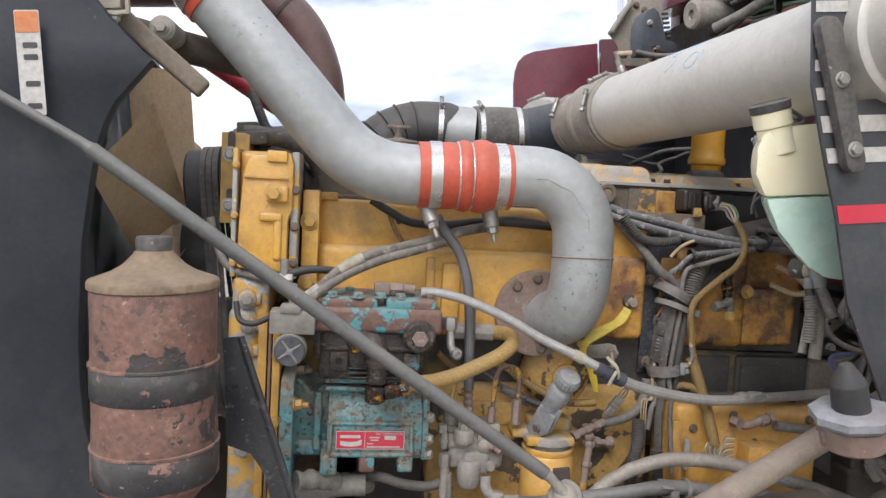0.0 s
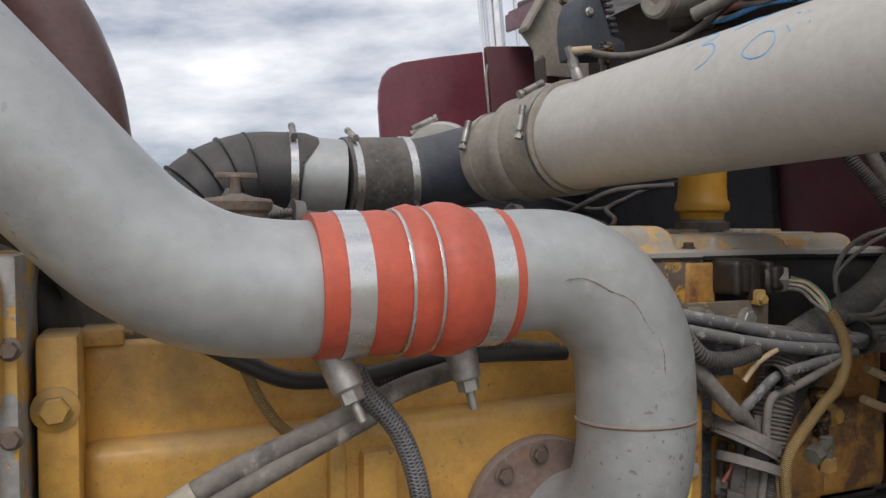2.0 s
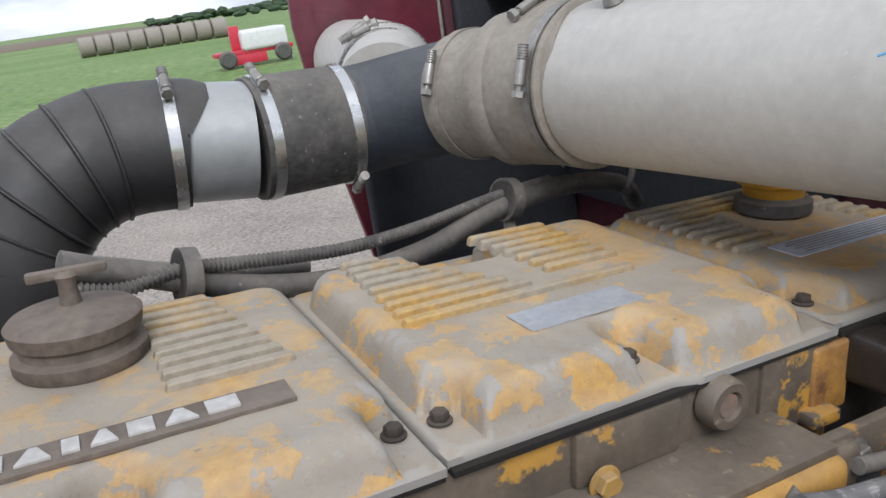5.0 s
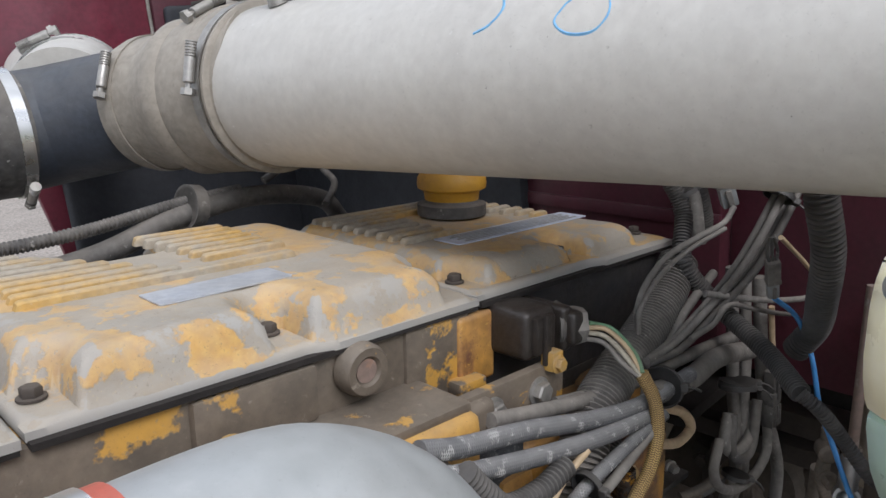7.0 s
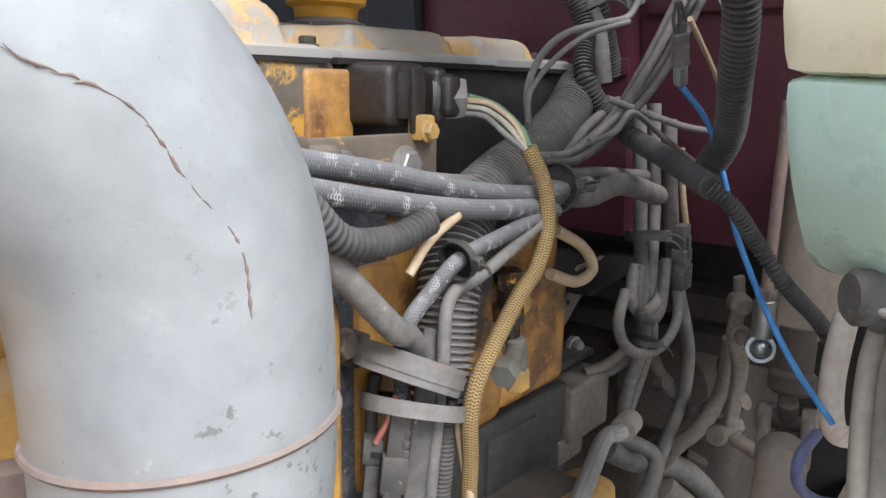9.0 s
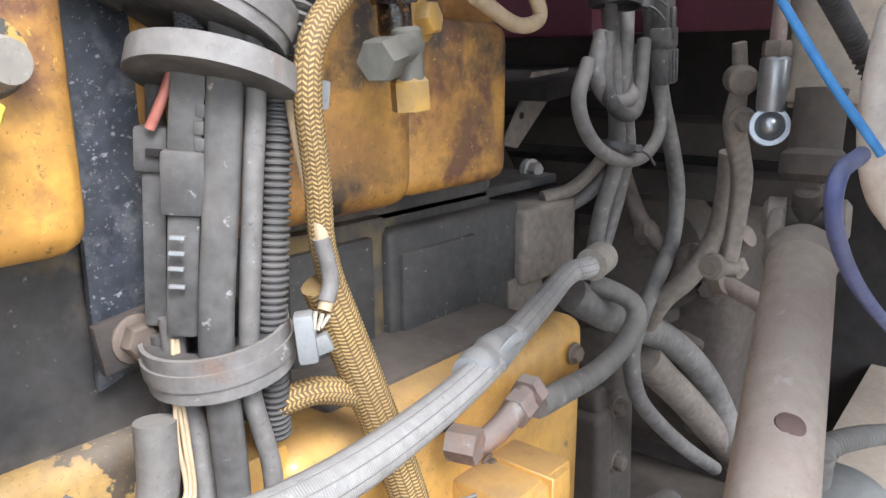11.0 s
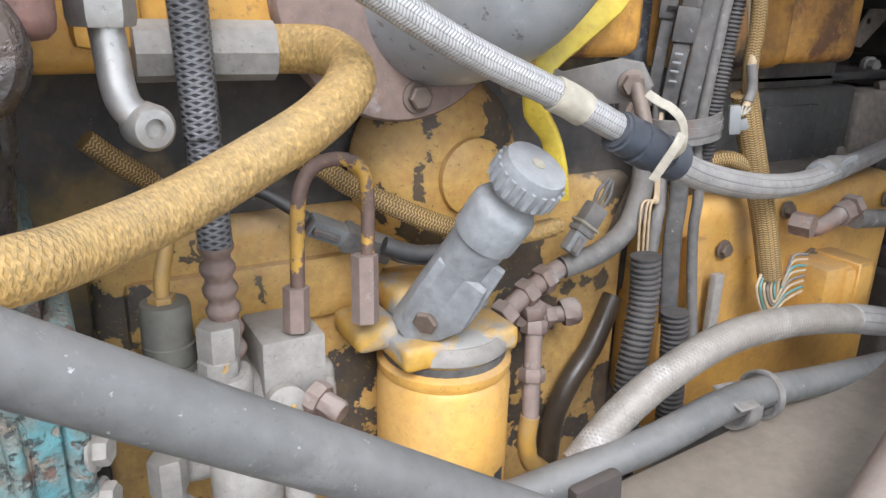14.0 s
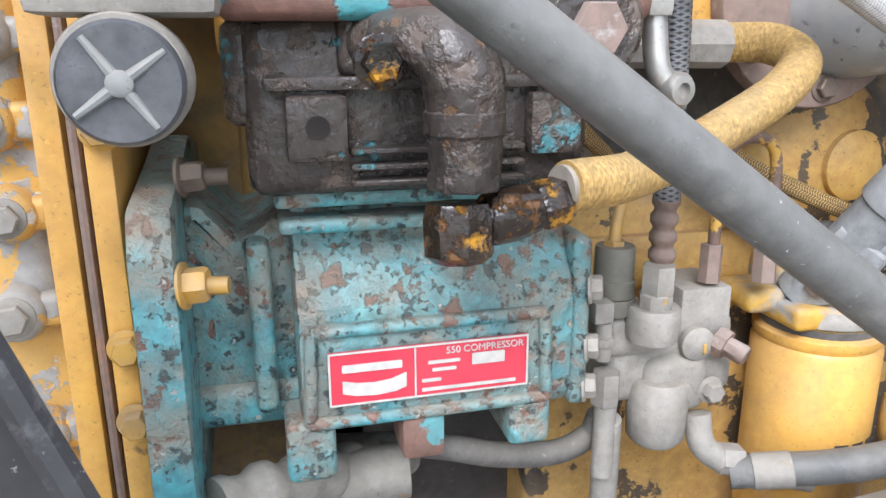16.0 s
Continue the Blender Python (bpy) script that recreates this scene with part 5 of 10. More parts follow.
part("fuel_elbow", join(moved(tube([(0.855, 1.478, 1.035), (0.875, 1.470, 1.028), (0.905, 1.466, 1.04), (0.93, 1.472, 1.045)], 0.0085, 14), ENG), elathe([(0.012, 0), (0.012, 0.014)], (0.903, 1.466, 1.038), (1, 0.1, 0.2), 6), elathe([(0.013, 0), (0.013, 0.01)], (0.922, 1.469, 1.043), (1, 0.1, 0.2), 6), elathe([(0.012, 0), (0.012, 0.02)], (0.852, 1.48, 1.034), (0.3, -1, 0), 6)), rust, ecm, "rusty pipe elbow")

# ---- air compressor ----
ac = thing("air_compressor", "flaking teal air compressor with a red maker's plate", "compressor", eng(0.1, 1.47, 0.955))
EU = ENG @ axes((0.030, 0, 0), (0, 1, 0), (0, 0, 1))
cc = part("crankcase", plate([(1.43, 0.972), (1.408, 0.976), (1.398, 0.99), (1.397, 1.052), (1.401, 1.064), (1.412, 1.078), (1.420, 1.092), (1.422, 1.122), (1.58, 1.122), (1.58, 0.972)], 0.174, EU, 0.007), teal, ac, "teal cast crankcase")
pad = part("plate_pad", plate(rounded(0.158, 0.066, 0.010), 0.004, ENG @ axes((0.110, 1.3985, 1.0165), (1, 0.02, 0), (0, 0, 1)), 0.0015), teal, cc, "raised cast pad")
rim = []
for a_, b_ in (((-0.072, 0.029), (0.072, 0.029)), ((0.072, 0.029), (0.075, -0.029)), ((0.075, -0.029), (-0.075, -0.029)), ((-0.075, -0.029), (-0.072, 0.029))):
    M_ = ENG @ axes((0.110, 1.394, 1.0165), (1, 0.02, 0), (0, 0, 1))
    rim.append(tube([M_ @ Vector((*a_, 0)), M_ @ Vector(((a_[0] + b_[0]) / 2, (a_[1] + b_[1]) / 2, 0.0004)), M_ @ Vector((*b_, 0))], 0.0042, 10, 3))
part("pad_rim", join(*rim), teal, pad, "worn rounded rim round the plate")
part("mount_flange", plate([(-0.118, -0.11), (-0.095, -0.118), (0.085, -0.105), (0.10, -0.09), (0.105, 0.05), (0.085, 0.098), (0.03, 0.108), (-0.02, 0.098), (-0.10, 0.085), (-0.112, 0.06)], 0.024, ENG @ axes((-0.054, 1.487, 1.04), (0, 1, 0), (0, 0, 1)), 0.005), teal, cc, "teal mounting flange")
part("neck", join(moved(plate([(0, -0.065), (0.066, -0.055), (0.066, 0.068), (0.052, 0.066), (0.032, 0.052), (0.012, 0.075), (0, 0.078)], 0.14, ENG @ axes((-0.032, 1.575, 1.04), (1, 0, 0), (0, 0, 1)), 0.009), Matrix()), ebox((-0.034, 1.428, 0.972), (0.04, 1.5, 1.0), 0.008, 3), ebox((0.004, 1.416, 0.985), (0.018, 1.5, 1.095), 0.006, 3)), teal, cc, "sloping cast neck between flange and crankcase")
part("flange_nut", join(hexbolt(eng(-0.028, 1.383, 1.083), (1, -0.2, 0), 0.009, 0.012), cyl(eng(-0.016, 1.381, 1.083), eng(-0.004, 1.379, 1.083), 0.005, seg=10)), bolt_yellow, cc, "yellow nut on its stud")
part("flange_nut", join(hexbolt(eng(-0.028, 1.42, 1.135), (1, -0.2, 0), 0.008, 0.012), cyl(eng(-0.016, 1.42, 1.135), eng(-0.002, 1.42, 1.135), 0.005, seg=10)), bolt_rust, cc, "rusty nut on its stud")
for u0, u1, w0 in ((0.02, 0.05, 0.948), (0.16, 0.188, 0.955)):
    part("foot", ebox((u0, 1.392, w0), (u1, 1.45, 0.988), 0.006, 3), teal, cc)
part("drain_plug", join(ebox((0.09, 1.392, 0.955), (0.118, 1.43, 0.985), 0.005), elathe([(0.0065, 0), (0.0065, 0.0015), (0, 0.0018)], (0.104, 1.3925, 0.968))), teal_rust, cc, "square drain boss with a hole")
part("rib", ebox((0.024, 1.398, 1.103), (0.203, 1.56, 1.1115), 0.0038, 3), teal, cc)
part("rib", ebox((0.022, 1.394, 1.119), (0.2, 1.56, 1.1285), 0.004, 3), teal, cc)
part("end_cover", join(ebox((0.203, 1.40, 0.975), (0.216, 1.57, 1.09), 0.006, 3)), teal, cc, "teal end cover")
for y_, w_h in ((1.395, 1.014), (1.394, 1.055), (1.396, 0.985)):
    part("cover_bolt", hexbolt(eng(0.216, y_ + 0.012, w_h), (1, -0.5, 0), 0.0075, 0.007), cast_grey, cc, "dull steel bolt")
mp = part("makers_plate", plate(rounded(0.124, 0.034, 0.001, 2), 0.0012, ENG @ axes((0.1085, 1.3915, 1.0165), (1, 0.02, 0.0), (0, 0, 1))), decal_red, cc, "red printed maker's plate")
PM = ENG @ axes((0.1085, 1.3898, 1.0165), (1, 0.02, 0.0), (0, 0, 1))
for x0, x1, y0, y1 in ((-0.062, 0.062, 0.0158, 0.017), (-0.062, 0.062, -0.017, -0.0158), (-0.062, -0.0608, -0.017, 0.017), (0.0608, 0.062, -0.017, 0.017), (-0.0105, -0.0095, -0.017, 0.017)):
    part("plate_border", plate([(x0, y0), (x1, y0), (x1, y1), (x0, y1)], 0.0006, PM), decal_white, mp)
part("swoosh_mark", plate([(-0.054, -0.001), (-0.045, -0.003), (-0.035, -0.0036), (-0.025, -0.0026), (-0.0155, 0.0008), (-0.0155, -0.0085), (-0.022, -0.0108), (-0.034, -0.012), (-0.046, -0.0112), (-0.054, -0.009)], 0.0006, PM), decal_white, mp, "pale curved shape")
part("logo_bar", plate(rounded(0.036, 0.005, 0.001, 2), 0.0006, PM @ Matrix.Translation((-0.036, 0.0065, 0))), decal_white, mp, "pale bar")
part("plate_text", text_bm("550 COMPRESSOR", 0.0062, PM @ Matrix.Translation((0.034, 0.0115, 0)), 0.0004), decal_white, mp, "small pale lettering", smooth=0)
part("serial_field", plate(rounded(0.021, 0.0075, 0.0005, 2), 0.0006, PM @ Matrix.Translation((0.036, 0.0045, 0))), decal_white, mp)
for x_, y_, w_ in ((0.008, 0.005, 0.02), (0.008, 0.0, 0.015), (0.0, -0.0065, 0.012), (0.024, -0.0125, 0.06)):
    part("print_bar", plate(rounded(w_, 0.0022, 0.0005, 2), 0.0005, PM @ Matrix.Translation((x_, y_, 0))), decal_white, mp)
cy_ = part("cylinder_block", join(ebox((0.01, 1.38, 1.128), (0.2, 1.56, 1.222), 0.012, 3), ebox((0.0, 1.385, 1.165), (0.205, 1.56, 1.22), 0.01, 3)), oily, ac, "oil-soaked black cylinder block")
for u0, u1 in ((0.03, 0.062), (0.16, 0.19)):
    t_ = part("tab", ebox((u0, 1.368, 1.148), (u1, 1.40, 1.182), 0.004), oily, cy_, "square cast tab")
    if u0 < 0.1:
        part("tab_hole", elathe([(0.0062, 0), (0.0062, 0.001), (0, 0.0012)], ((u0 + u1) / 2, 1.3685, 1.166)), shade_and_gasket_black, t_)
for w_h in (1.134, 1.1425, 1.151):
    part("fin", ebox((0.063, 1.370, w_h), (0.158, 1.39, w_h + 0.0035), 0.001, 1), oily, cy_, "oily cast fin")
part("ledge", ebox((0.02, 1.372, 1.184), (0.2, 1.40, 1.191), 0.002), oily, cy_)
hd = part("cylinder_head", join(ebox((0.0, 1.36, 1.218), (0.225, 1.56, 1.262), 0.009, 3), ebox((0.01, 1.372, 1.255), (0.11, 1.55, 1.278), 0.009, 3), ebox((0.125, 1.368, 1.255), (0.215, 1.55, 1.28), 0.009, 3)), teal_rust, ac, "rusted teal cylinder head")
part("head_port", elathe([(0.03, 0), (0.028, 0.012), (0.024, 0.016), (0.013, 0.016)], (0.185, 1.362, 1.215)), oily, hd)
part("port_plug", elathe([(0.0145, 0), (0.0145, 0.008), (0.0135, 0.01), (0.0, 0.01)], (0.185, 1.348, 1.214), (0, -1, 0), 6), rust, hd, "rusty hexagon plug")
for u_, y_ in ((0.03, 1.385), (0.075, 1.378), (0.115, 1.385), (0.15, 1.38), (0.205, 1.385), (0.06, 1.44), (0.14, 1.44), (0.2, 1.45)):
    part("head_bolt", hexbolt(eng(u_, y_, 1.278), EZ, 0.0085, 0.008), teal if u_ < 0.16 else bolt_rust, hd, "painted hexagon bolt")
# discharge elbow, thick with oil
part("oily_elbow", join(moved(tube([(0.07, 1.39, 1.207), (0.088, 1.352, 1.208), (0.103, 1.336, 1.204), (0.112, 1.331, 1.190), (0.113, 1.331, 1.165), (0.113, 1.331, 1.14)], [0.014, 0.0155, 0.019, 0.020, 0.0185, 0.0175], 22), ENG), elathe([(0.0185, 0), (0.0205, 0.002), (0.0205, 0.012), (0.0185, 0.014)], (0.113, 1.331, 1.178), (0, 0, -1), 10), elathe([(0.0185, 0), (0.019, 0.006), (0.018, 0.008)], (0.113, 1.331, 1.147), (0, 0, -1), 8), ebox((0.058, 1.372, 1.19), (0.098, 1.384, 1.224), 0.008, 3)), oily, ac, "oil-black discharge elbow")
part("oily_hex", join(elathe([(0.013, -0.018), (0.018, -0.014), (0.0185, 0.004), (0.0165, 0.012)], (0.111, 1.334, 1.119), (0, 0.1, 1), 8), elathe([(0.011, 0), (0.014, 0.004), (0.0145, 0.018), (0.0125, 0.03)], (0.123, 1.335, 1.121), (1, 0.10, 0.16), 10)), oily_brass, ac, "oily yellow and black fitting")
part("elbow_bolt", hexbolt(eng(0.074, 1.338, 1.199), Y0, 0.009, 0.009), oily_brass, ac, "oily bolt")
part("hose_nut", elathe([(0.0125, 0), (0.0135, 0.003), (0.0135, 0.014), (0.0125, 0.016)], (0.153, 1.338, 1.126), (1, 0.12, 0.18), 6), oily_brass, ac, "rusty hose nut")
# inlet elbow fitting on the head for the braided line
ft = part("brass_elbow", join(elathe([(0.012, 0), (0.013, 0.002), (0.013, 0.022), (0.011, 0.024)], (0.117, 1.40, 1.276), (0, 0, 1), 8), ebox((0.103, 1.386, 1.282), (0.131, 1.414, 1.304), 0.004), elathe([(0.0115, 0), (0.0125, 0.002), (0.0125, 0.022), (0.0115, 0.024)], (0.131, 1.40, 1.293), (1, -0.05, 0), 6), elathe([(0.0095, 0), (0.0095, 0.02)], (0.156, 1.399, 1.293), (1, -0.05, 0), 14)), rust, ac, "corroded brass elbow fitting")
# unloader valve with its black ribbed cap
uv = part("unloader_valve", join(ebox((-0.072, 1.324, 1.219), (0.004, 1.375, 1.258), 0.005), ebox((-0.055, 1.32, 1.255), (-0.02, 1.36, 1.268), 0.004), elathe([(0.024, -0.01), (0.0275, 0.0), (0.0285, 0.018), (0.0265, 0.024)], (-0.036, 1.346, 1.193), (-0.04, -1, 0), 36), elathe([(0.007, 0), (0.007, 0.04)], (-0.036, 1.35, 1.262), (0, 0, 1), 6)), cast_grey, ac, "grey die-cast unloader valve")
cap_ = part("valve_cap", elathe([(0.0245, -0.012), (0.0255, -0.008), (0.0255, 0.0), (0.024, 0.002), (0.0, 0.002)], (-0.036, 1.318, 1.192), (-0.04, -1, 0.0), 36), material("scuffed_dusted_black_plastic", (0.06, 0.063, 0.07), (0.12, 0.123, 0.132), rough=0.5, var=20, grain=0.15, grime=0.8), uv, "dusted black round valve cap with cross ribs")
for a in (35, 125, 215, 305):
    c_, s_ = math.cos(radians(a)), math.sin(radians(a))
    part("cap_rib", join(cyl(eng(-0.036 + 0.005 * c_, 1.3155, 1.192 + 0.005 * s_), eng(-0.036 + 0.0225 * c_, 1.3158, 1.192 + 0.0225 * s_), 0.0026, 0.0015, seg=8)), grey_plastic, cap_)
part("cap_hub", elathe([(0.0055, 0), (0.0055, 0.003), (0.004, 0.004)], (-0.036, 1.3165, 1.192)), grey_plastic, cap_)
part("tee_fitting", join(elathe([(0.0105, -0.015), (0.0115, -0.01), (0.0115, 0.012), (0.0105, 0.015)], (-0.055, 1.385, 1.305), (1, 0, 0), 6), elathe([(0.008, 0), (0.008, 0.035)], (-0.055, 1.385, 1.305), (0, 0, 1), 10), elathe([(0.0085, 0), (0.0085, 0.02)], (-0.055, 1.385, 1.305), (0, -0.3, -1), 6)), steel, ac, "zinc tee fitting")

# chrome elbow beside the head
solid("chrome_elbow", join(tube([eng(0.243, 1.40, 1.245), eng(0.245, 1.397, 1.215), eng(0.247, 1.393, 1.192), eng(0.254, 1.391, 1.182)], 0.0075, 16), elathe([(0.0, -0.009), (0.0085, -0.009), (0.0105, -0.006), (0.0105, 0.006), (0.0085, 0.009), (0.0045, 0.0095), (0.004, 0.006), (0.0, 0.006)], (0.256, 1.39, 1.180), (0.2, -1, 0), 24), elathe([(0.0135, 0), (0.0145, 0.004), (0.0145, 0.018), (0.0135, 0.022)], (0.2435, 1.40, 1.222), (0, 0, 1), 6)), steel, "zinc elbow fitting beside the compressor", "fitting")

# ---- air governor block ----
gv = thing("governor_block", "dusty grey die-cast valve block with threaded ports", "valve block", eng(0.31, 1.5, 0.93))
part("body", ebox((0.262, 1.462, 0.935), (0.372, 1.54, 0.992), 0.014, 4), cast_grey, gv)
part("upper_body", ebox((0.258, 1.458, 0.975), (0.305, 1.53, 1.012), 0.012, 4), cast_grey, gv)
part("front_boss", ebox((0.29, 1.452, 0.925), (0.345, 1.52, 0.975), 0.016, 4), cast_grey, gv)
part("round_foot", elathe([(0.017, -0.026), (0.0225, -0.02), (0.0235, 0.0), (0.0235, 0.022), (0.019, 0.028)], (0.305, 1.462, 0.928), (0, 0, 1), 28), cast_grey, gv)
part("round_port", elathe([(0.0185, -0.026), (0.0198, -0.02), (0.0198, -0.002), (0.0185, 0.0), (0.014, 0.0), (0.0, -0.001)], (0.290, 1.452, 1.020), (0, 0, 1), 32), cast_grey, gv, "round port boss")
part("square_port", join(ebox((0.3195, 1.462, 0.985), (0.362, 1.515, 1.026), 0.0025, 2), ebox((0.31, 1.468, 0.955), (0.372, 1.53, 1.0), 0.01, 3)), cast_grey, gv, "square port block")
part("fitting_nut", join(elathe([(0.0115, 0), (0.0125, 0.002), (0.0125, 0.012), (0.0115, 0.013)], (0.290, 1.450, 1.018), (0, 0, 1), 8), elathe([(0.0120, 0), (0.0128, 0.002), (0.0128, 0.020), (0.0120, 0.022)], (0.291, 1.450, 1.030), (0, 0, 1), 6)), cast_grey, gv, "pale dusty pipe nuts")
cap_ = part("plug_cap", elathe([(0.0125, 0), (0.0135, 0.003), (0.0135, 0.008), (0.006, 0.012), (0.0, 0.012)], (0.3315, 1.462, 0.984), (0, -1, 0), 26), cast_grey, gv, "round threaded plug")
part("yellow_fleck", ebox((0.333, 1.4485, 0.978), (0.336, 1.4505, 0.986), 0.0005, 1), bolt_yellow, cap_)
part("rusty_plug", join(elathe([(0.0115, 0), (0.0125, 0.002), (0.0125, 0.008), (0.0115, 0.010)], (0.350, 1.460, 0.984), (0.55, -0.83, -0.3), 8), elathe([(0.008, 0.008), (0.0085, 0.024), (0.007, 0.026), (0.0, 0.026)], (0.350, 1.460, 0.984), (0.55, -0.83, -0.3), 8)), rust, gv, "rusty threaded plug")
part("sensor_body", join(elathe([(0.017, 0), (0.017, 0.010), (0.0165, 0.012)], (0.2655, 1.470, 1.012), (0, 0, 1), 28), elathe([(0.0145, 0.0), (0.0155, 0.001), (0.0155, 0.013), (0.0145, 0.014)], (0.266, 1.470, 1.024), (0, 0, 1), 28), elathe([(0.0148, 0), (0.0148, 0.022), (0.0138, 0.025), (0.0, 0.026)], (0.2655, 1.470, 1.038), (0, 0, 1), 28)), sensor_grey, gv, "dark olive-grey round pressure sensor")
part("sensor_lead", join(elathe([(0.008, 0), (0.008, 0.004), (0.0, 0.004)], (0.2645, 1.470, 1.063), (0, 0, 1), 6), moved(tube([(0.2645, 1.470, 1.066), (0.266, 1.471, 1.080), (0.271, 1.474, 1.10), (0.272, 1.480, 1.125)], 0.0045, 12), ENG)), bolt_yellow, gv, "yellow sensor lead")
part("square_plug", join(ebox((0.241, 1.446, 1.011), (0.256, 1.462, 1.027), 0.002, 2), elathe([(0.0065, 0), (0.0065, 0.03)], (0.2525, 1.455, 0.98), (0, 0, 1), 10), elathe([(0.0085, 0), (0.0085, 0.006)], (0.2525, 1.455, 0.992), (0, 0, 1), 8)), cast_grey, gv, "pale square plug")
part("lower_port", join(elathe([(0.0105, 0), (0.0115, 0.002), (0.0115, 0.024), (0.0105, 0.026)], (0.255, 1.452, 0.945), (0, 0, 1), 6), elathe([(0.0085, -0.06), (0.0085, 0.0)], (0.256, 1.452, 0.945), (0, 0, 1), 16)), cast_grey, gv, "pale lower port and pipe")
for u_, w_h in ((0.318, 0.948), (0.345, 0.945)):
    part("port_bolt", hexbolt(eng(u_, 1.454, w_h), Y0, 0.0075, 0.008), cast_grey, gv, "dusty hexagon plug")
part("outlet_elbow", join(tube([eng(0.337, 1.455, 0.925), eng(0.34, 1.448, 0.9), eng(0.365, 1.44, 0.884), eng(0.42, 1.42, 0.875)], 0.0105, 16), elathe([(0.0125, 0), (0.0125, 0.018)], (0.352, 1.444, 0.889), (1, -0.1, -0.15), 6)), cast_grey, gv, "grey outlet elbow")

# ---- fuel filter and hand pump ----
ff = thing("fuel_filter", "yellow spin-on fuel filter under a hand primer pump", "fuel filter", eng(0.455, 1.5, 0.79))
part("can", elathe([(0.045, 0), (0.052, 0.006), (0.052, 0.185), (0.049, 0.19), (0.052, 0.195), (0.052, 0.2), (0.046, 0.204)], (0.468, 1.49, 0.775), (0.0, 0, 1), 44), yellow, ff, "yellow filter can")
for x_, w_ in ((-0.012, 0.012), (0.004, 0.012), (0.02, 0.012)):
    bmx = bmesh.new()
    a0, a1 = -math.pi / 2 + x_ / 0.0515, -math.pi / 2 + (x_ + w_) / 0.05
    vs = [[bmx.verts.new(eng(0.468 + 0.0524 * math.cos(a), 1.49 + 0.0524 * math.sin(a), z)) for a in np.linspace(a0, a1, 4)] for z in (0.862, 0.888)]
    for k in range(3):
        bmx.faces.new((vs[0][k], vs[0][k + 1], vs[1][k + 1], vs[1][k]))
    part("print_bar", bmx, black_paint, ff, "black printed bar", smooth=0)
part("can_seal", elathe([(0.0475, 0), (0.0475, 0.007)], (0.468, 1.49, 0.977), (0, 0, 1), 40), rubber, ff, "black seal ring")
part("filter_head", join(elathe([(0.046, 0), (0.048, 0.006), (0.044, 0.016), (0.034, 0.022)], (0.468, 1.49, 0.983), (0, 0, 1), 44), ebox((0.416, 1.452, 0.985), (0.512, 1.53, 1.004), 0.006, 3), ebox((0.43, 1.495, 1.0), (0.515, 1.56, 1.03), 0.01, 3), ebox((0.392, 1.480, 0.992), (0.43, 1.53, 1.012), 0.008, 3)), head_paint, ff, "yellow filter head with grey patches")
P0, P1 = eng(0.441, 1.484, 1.008), eng(0.475, 1.395, 1.142)
pw = (P1 - P0).normalized()
pl = (P1 - P0).length
pump = part("primer_pump", lathe([(0.0195, 0), (0.0195, pl * 0.60), (0.0222, pl * 0.615), (0.0222, pl * 0.76), (0.0195, pl * 0.79), (0.017, pl * 0.8), (0.014, pl * 0.83), (0.014, pl * 0.88)], P0, pw, 30), pump_plastic, ff, "grey plastic hand primer pump")
kn = part("pump_knob", lathe([(0.02, pl * 0.86), (0.0225, pl * 0.88), (0.0225, pl * 0.96), (0.0205, pl), (0.006, pl + 0.001), (0.0, pl + 0.001)], P0, pw, 36), pump_plastic, pump, "round knurled pump knob")
part("knob_button", lathe([(0.0045, pl + 0.0005), (0.0045, pl + 0.0018), (0.0, pl + 0.002)], P0, pw, 20), white_plastic, kn, "small white centre button")
for k in range(20):
    a = 2 * math.pi * k / 20
    m_ = frame_of(P0, pw)
    part("grip", cyl(m_ @ Vector((0.0222 * math.cos(a), 0.0222 * math.sin(a), pl * 0.885)), m_ @ Vector((0.0222 * math.cos(a), 0.0222 * math.sin(a), pl * 0.965)), 0.0021, seg=6), pump_plastic, kn)
fn = Vector((-0.16, -0.4, 0.25))
fn = (fn - pw * fn.dot(pw)).normalized()
FM = axes(eng(0.441, 1.4625, 1.023) + pw * 0.016, pw.cross(fn), pw)
foot = part("pump_foot", join(plate([(-0.0195, 0.034), (-0.0195, 0.006), (-0.0185, -0.012), (-0.0165, -0.026), (-0.011, -0.034), (-0.002, -0.037), (0.008, -0.034), (0.016, -0.024), (0.0235, -0.006), (0.0225, 0.010), (0.0195, 0.034)], 0.008, FM, 0.002), plate([(-0.0195, 0.05), (-0.0205, -0.012), (-0.0185, -0.028), (-0.012, -0.0365), (-0.002, -0.040), (0.009, -0.037), (0.018, -0.027), (0.026, -0.006), (0.0215, 0.05)], 0.006, FM @ Matrix.Translation((0, 0, -0.007)), 0.002), moved(lathe([(0.0115, 0), (0.0105, 0.0035), (0.0, 0.004)], (0, -0.016, 0.003), (0, 0, 1), 24), FM)), pump_plastic, ff, "grey tongue-shaped pump foot")
part("foot_bolt", hexbolt(FM @ Vector((0.0, -0.016, 0.004)), fn, 0.0085, 0.007), bolt_rust, foot, "rusty hexagon bolt")
part("head_skirt", elathe([(0.047, 0), (0.0495, 0.002), (0.0495, 0.008), (0.045, 0.014)], (0.468, 1.49, 0.985), (0, 0, 1), 40), cast_grey, ff, "bare grey casting skirt")
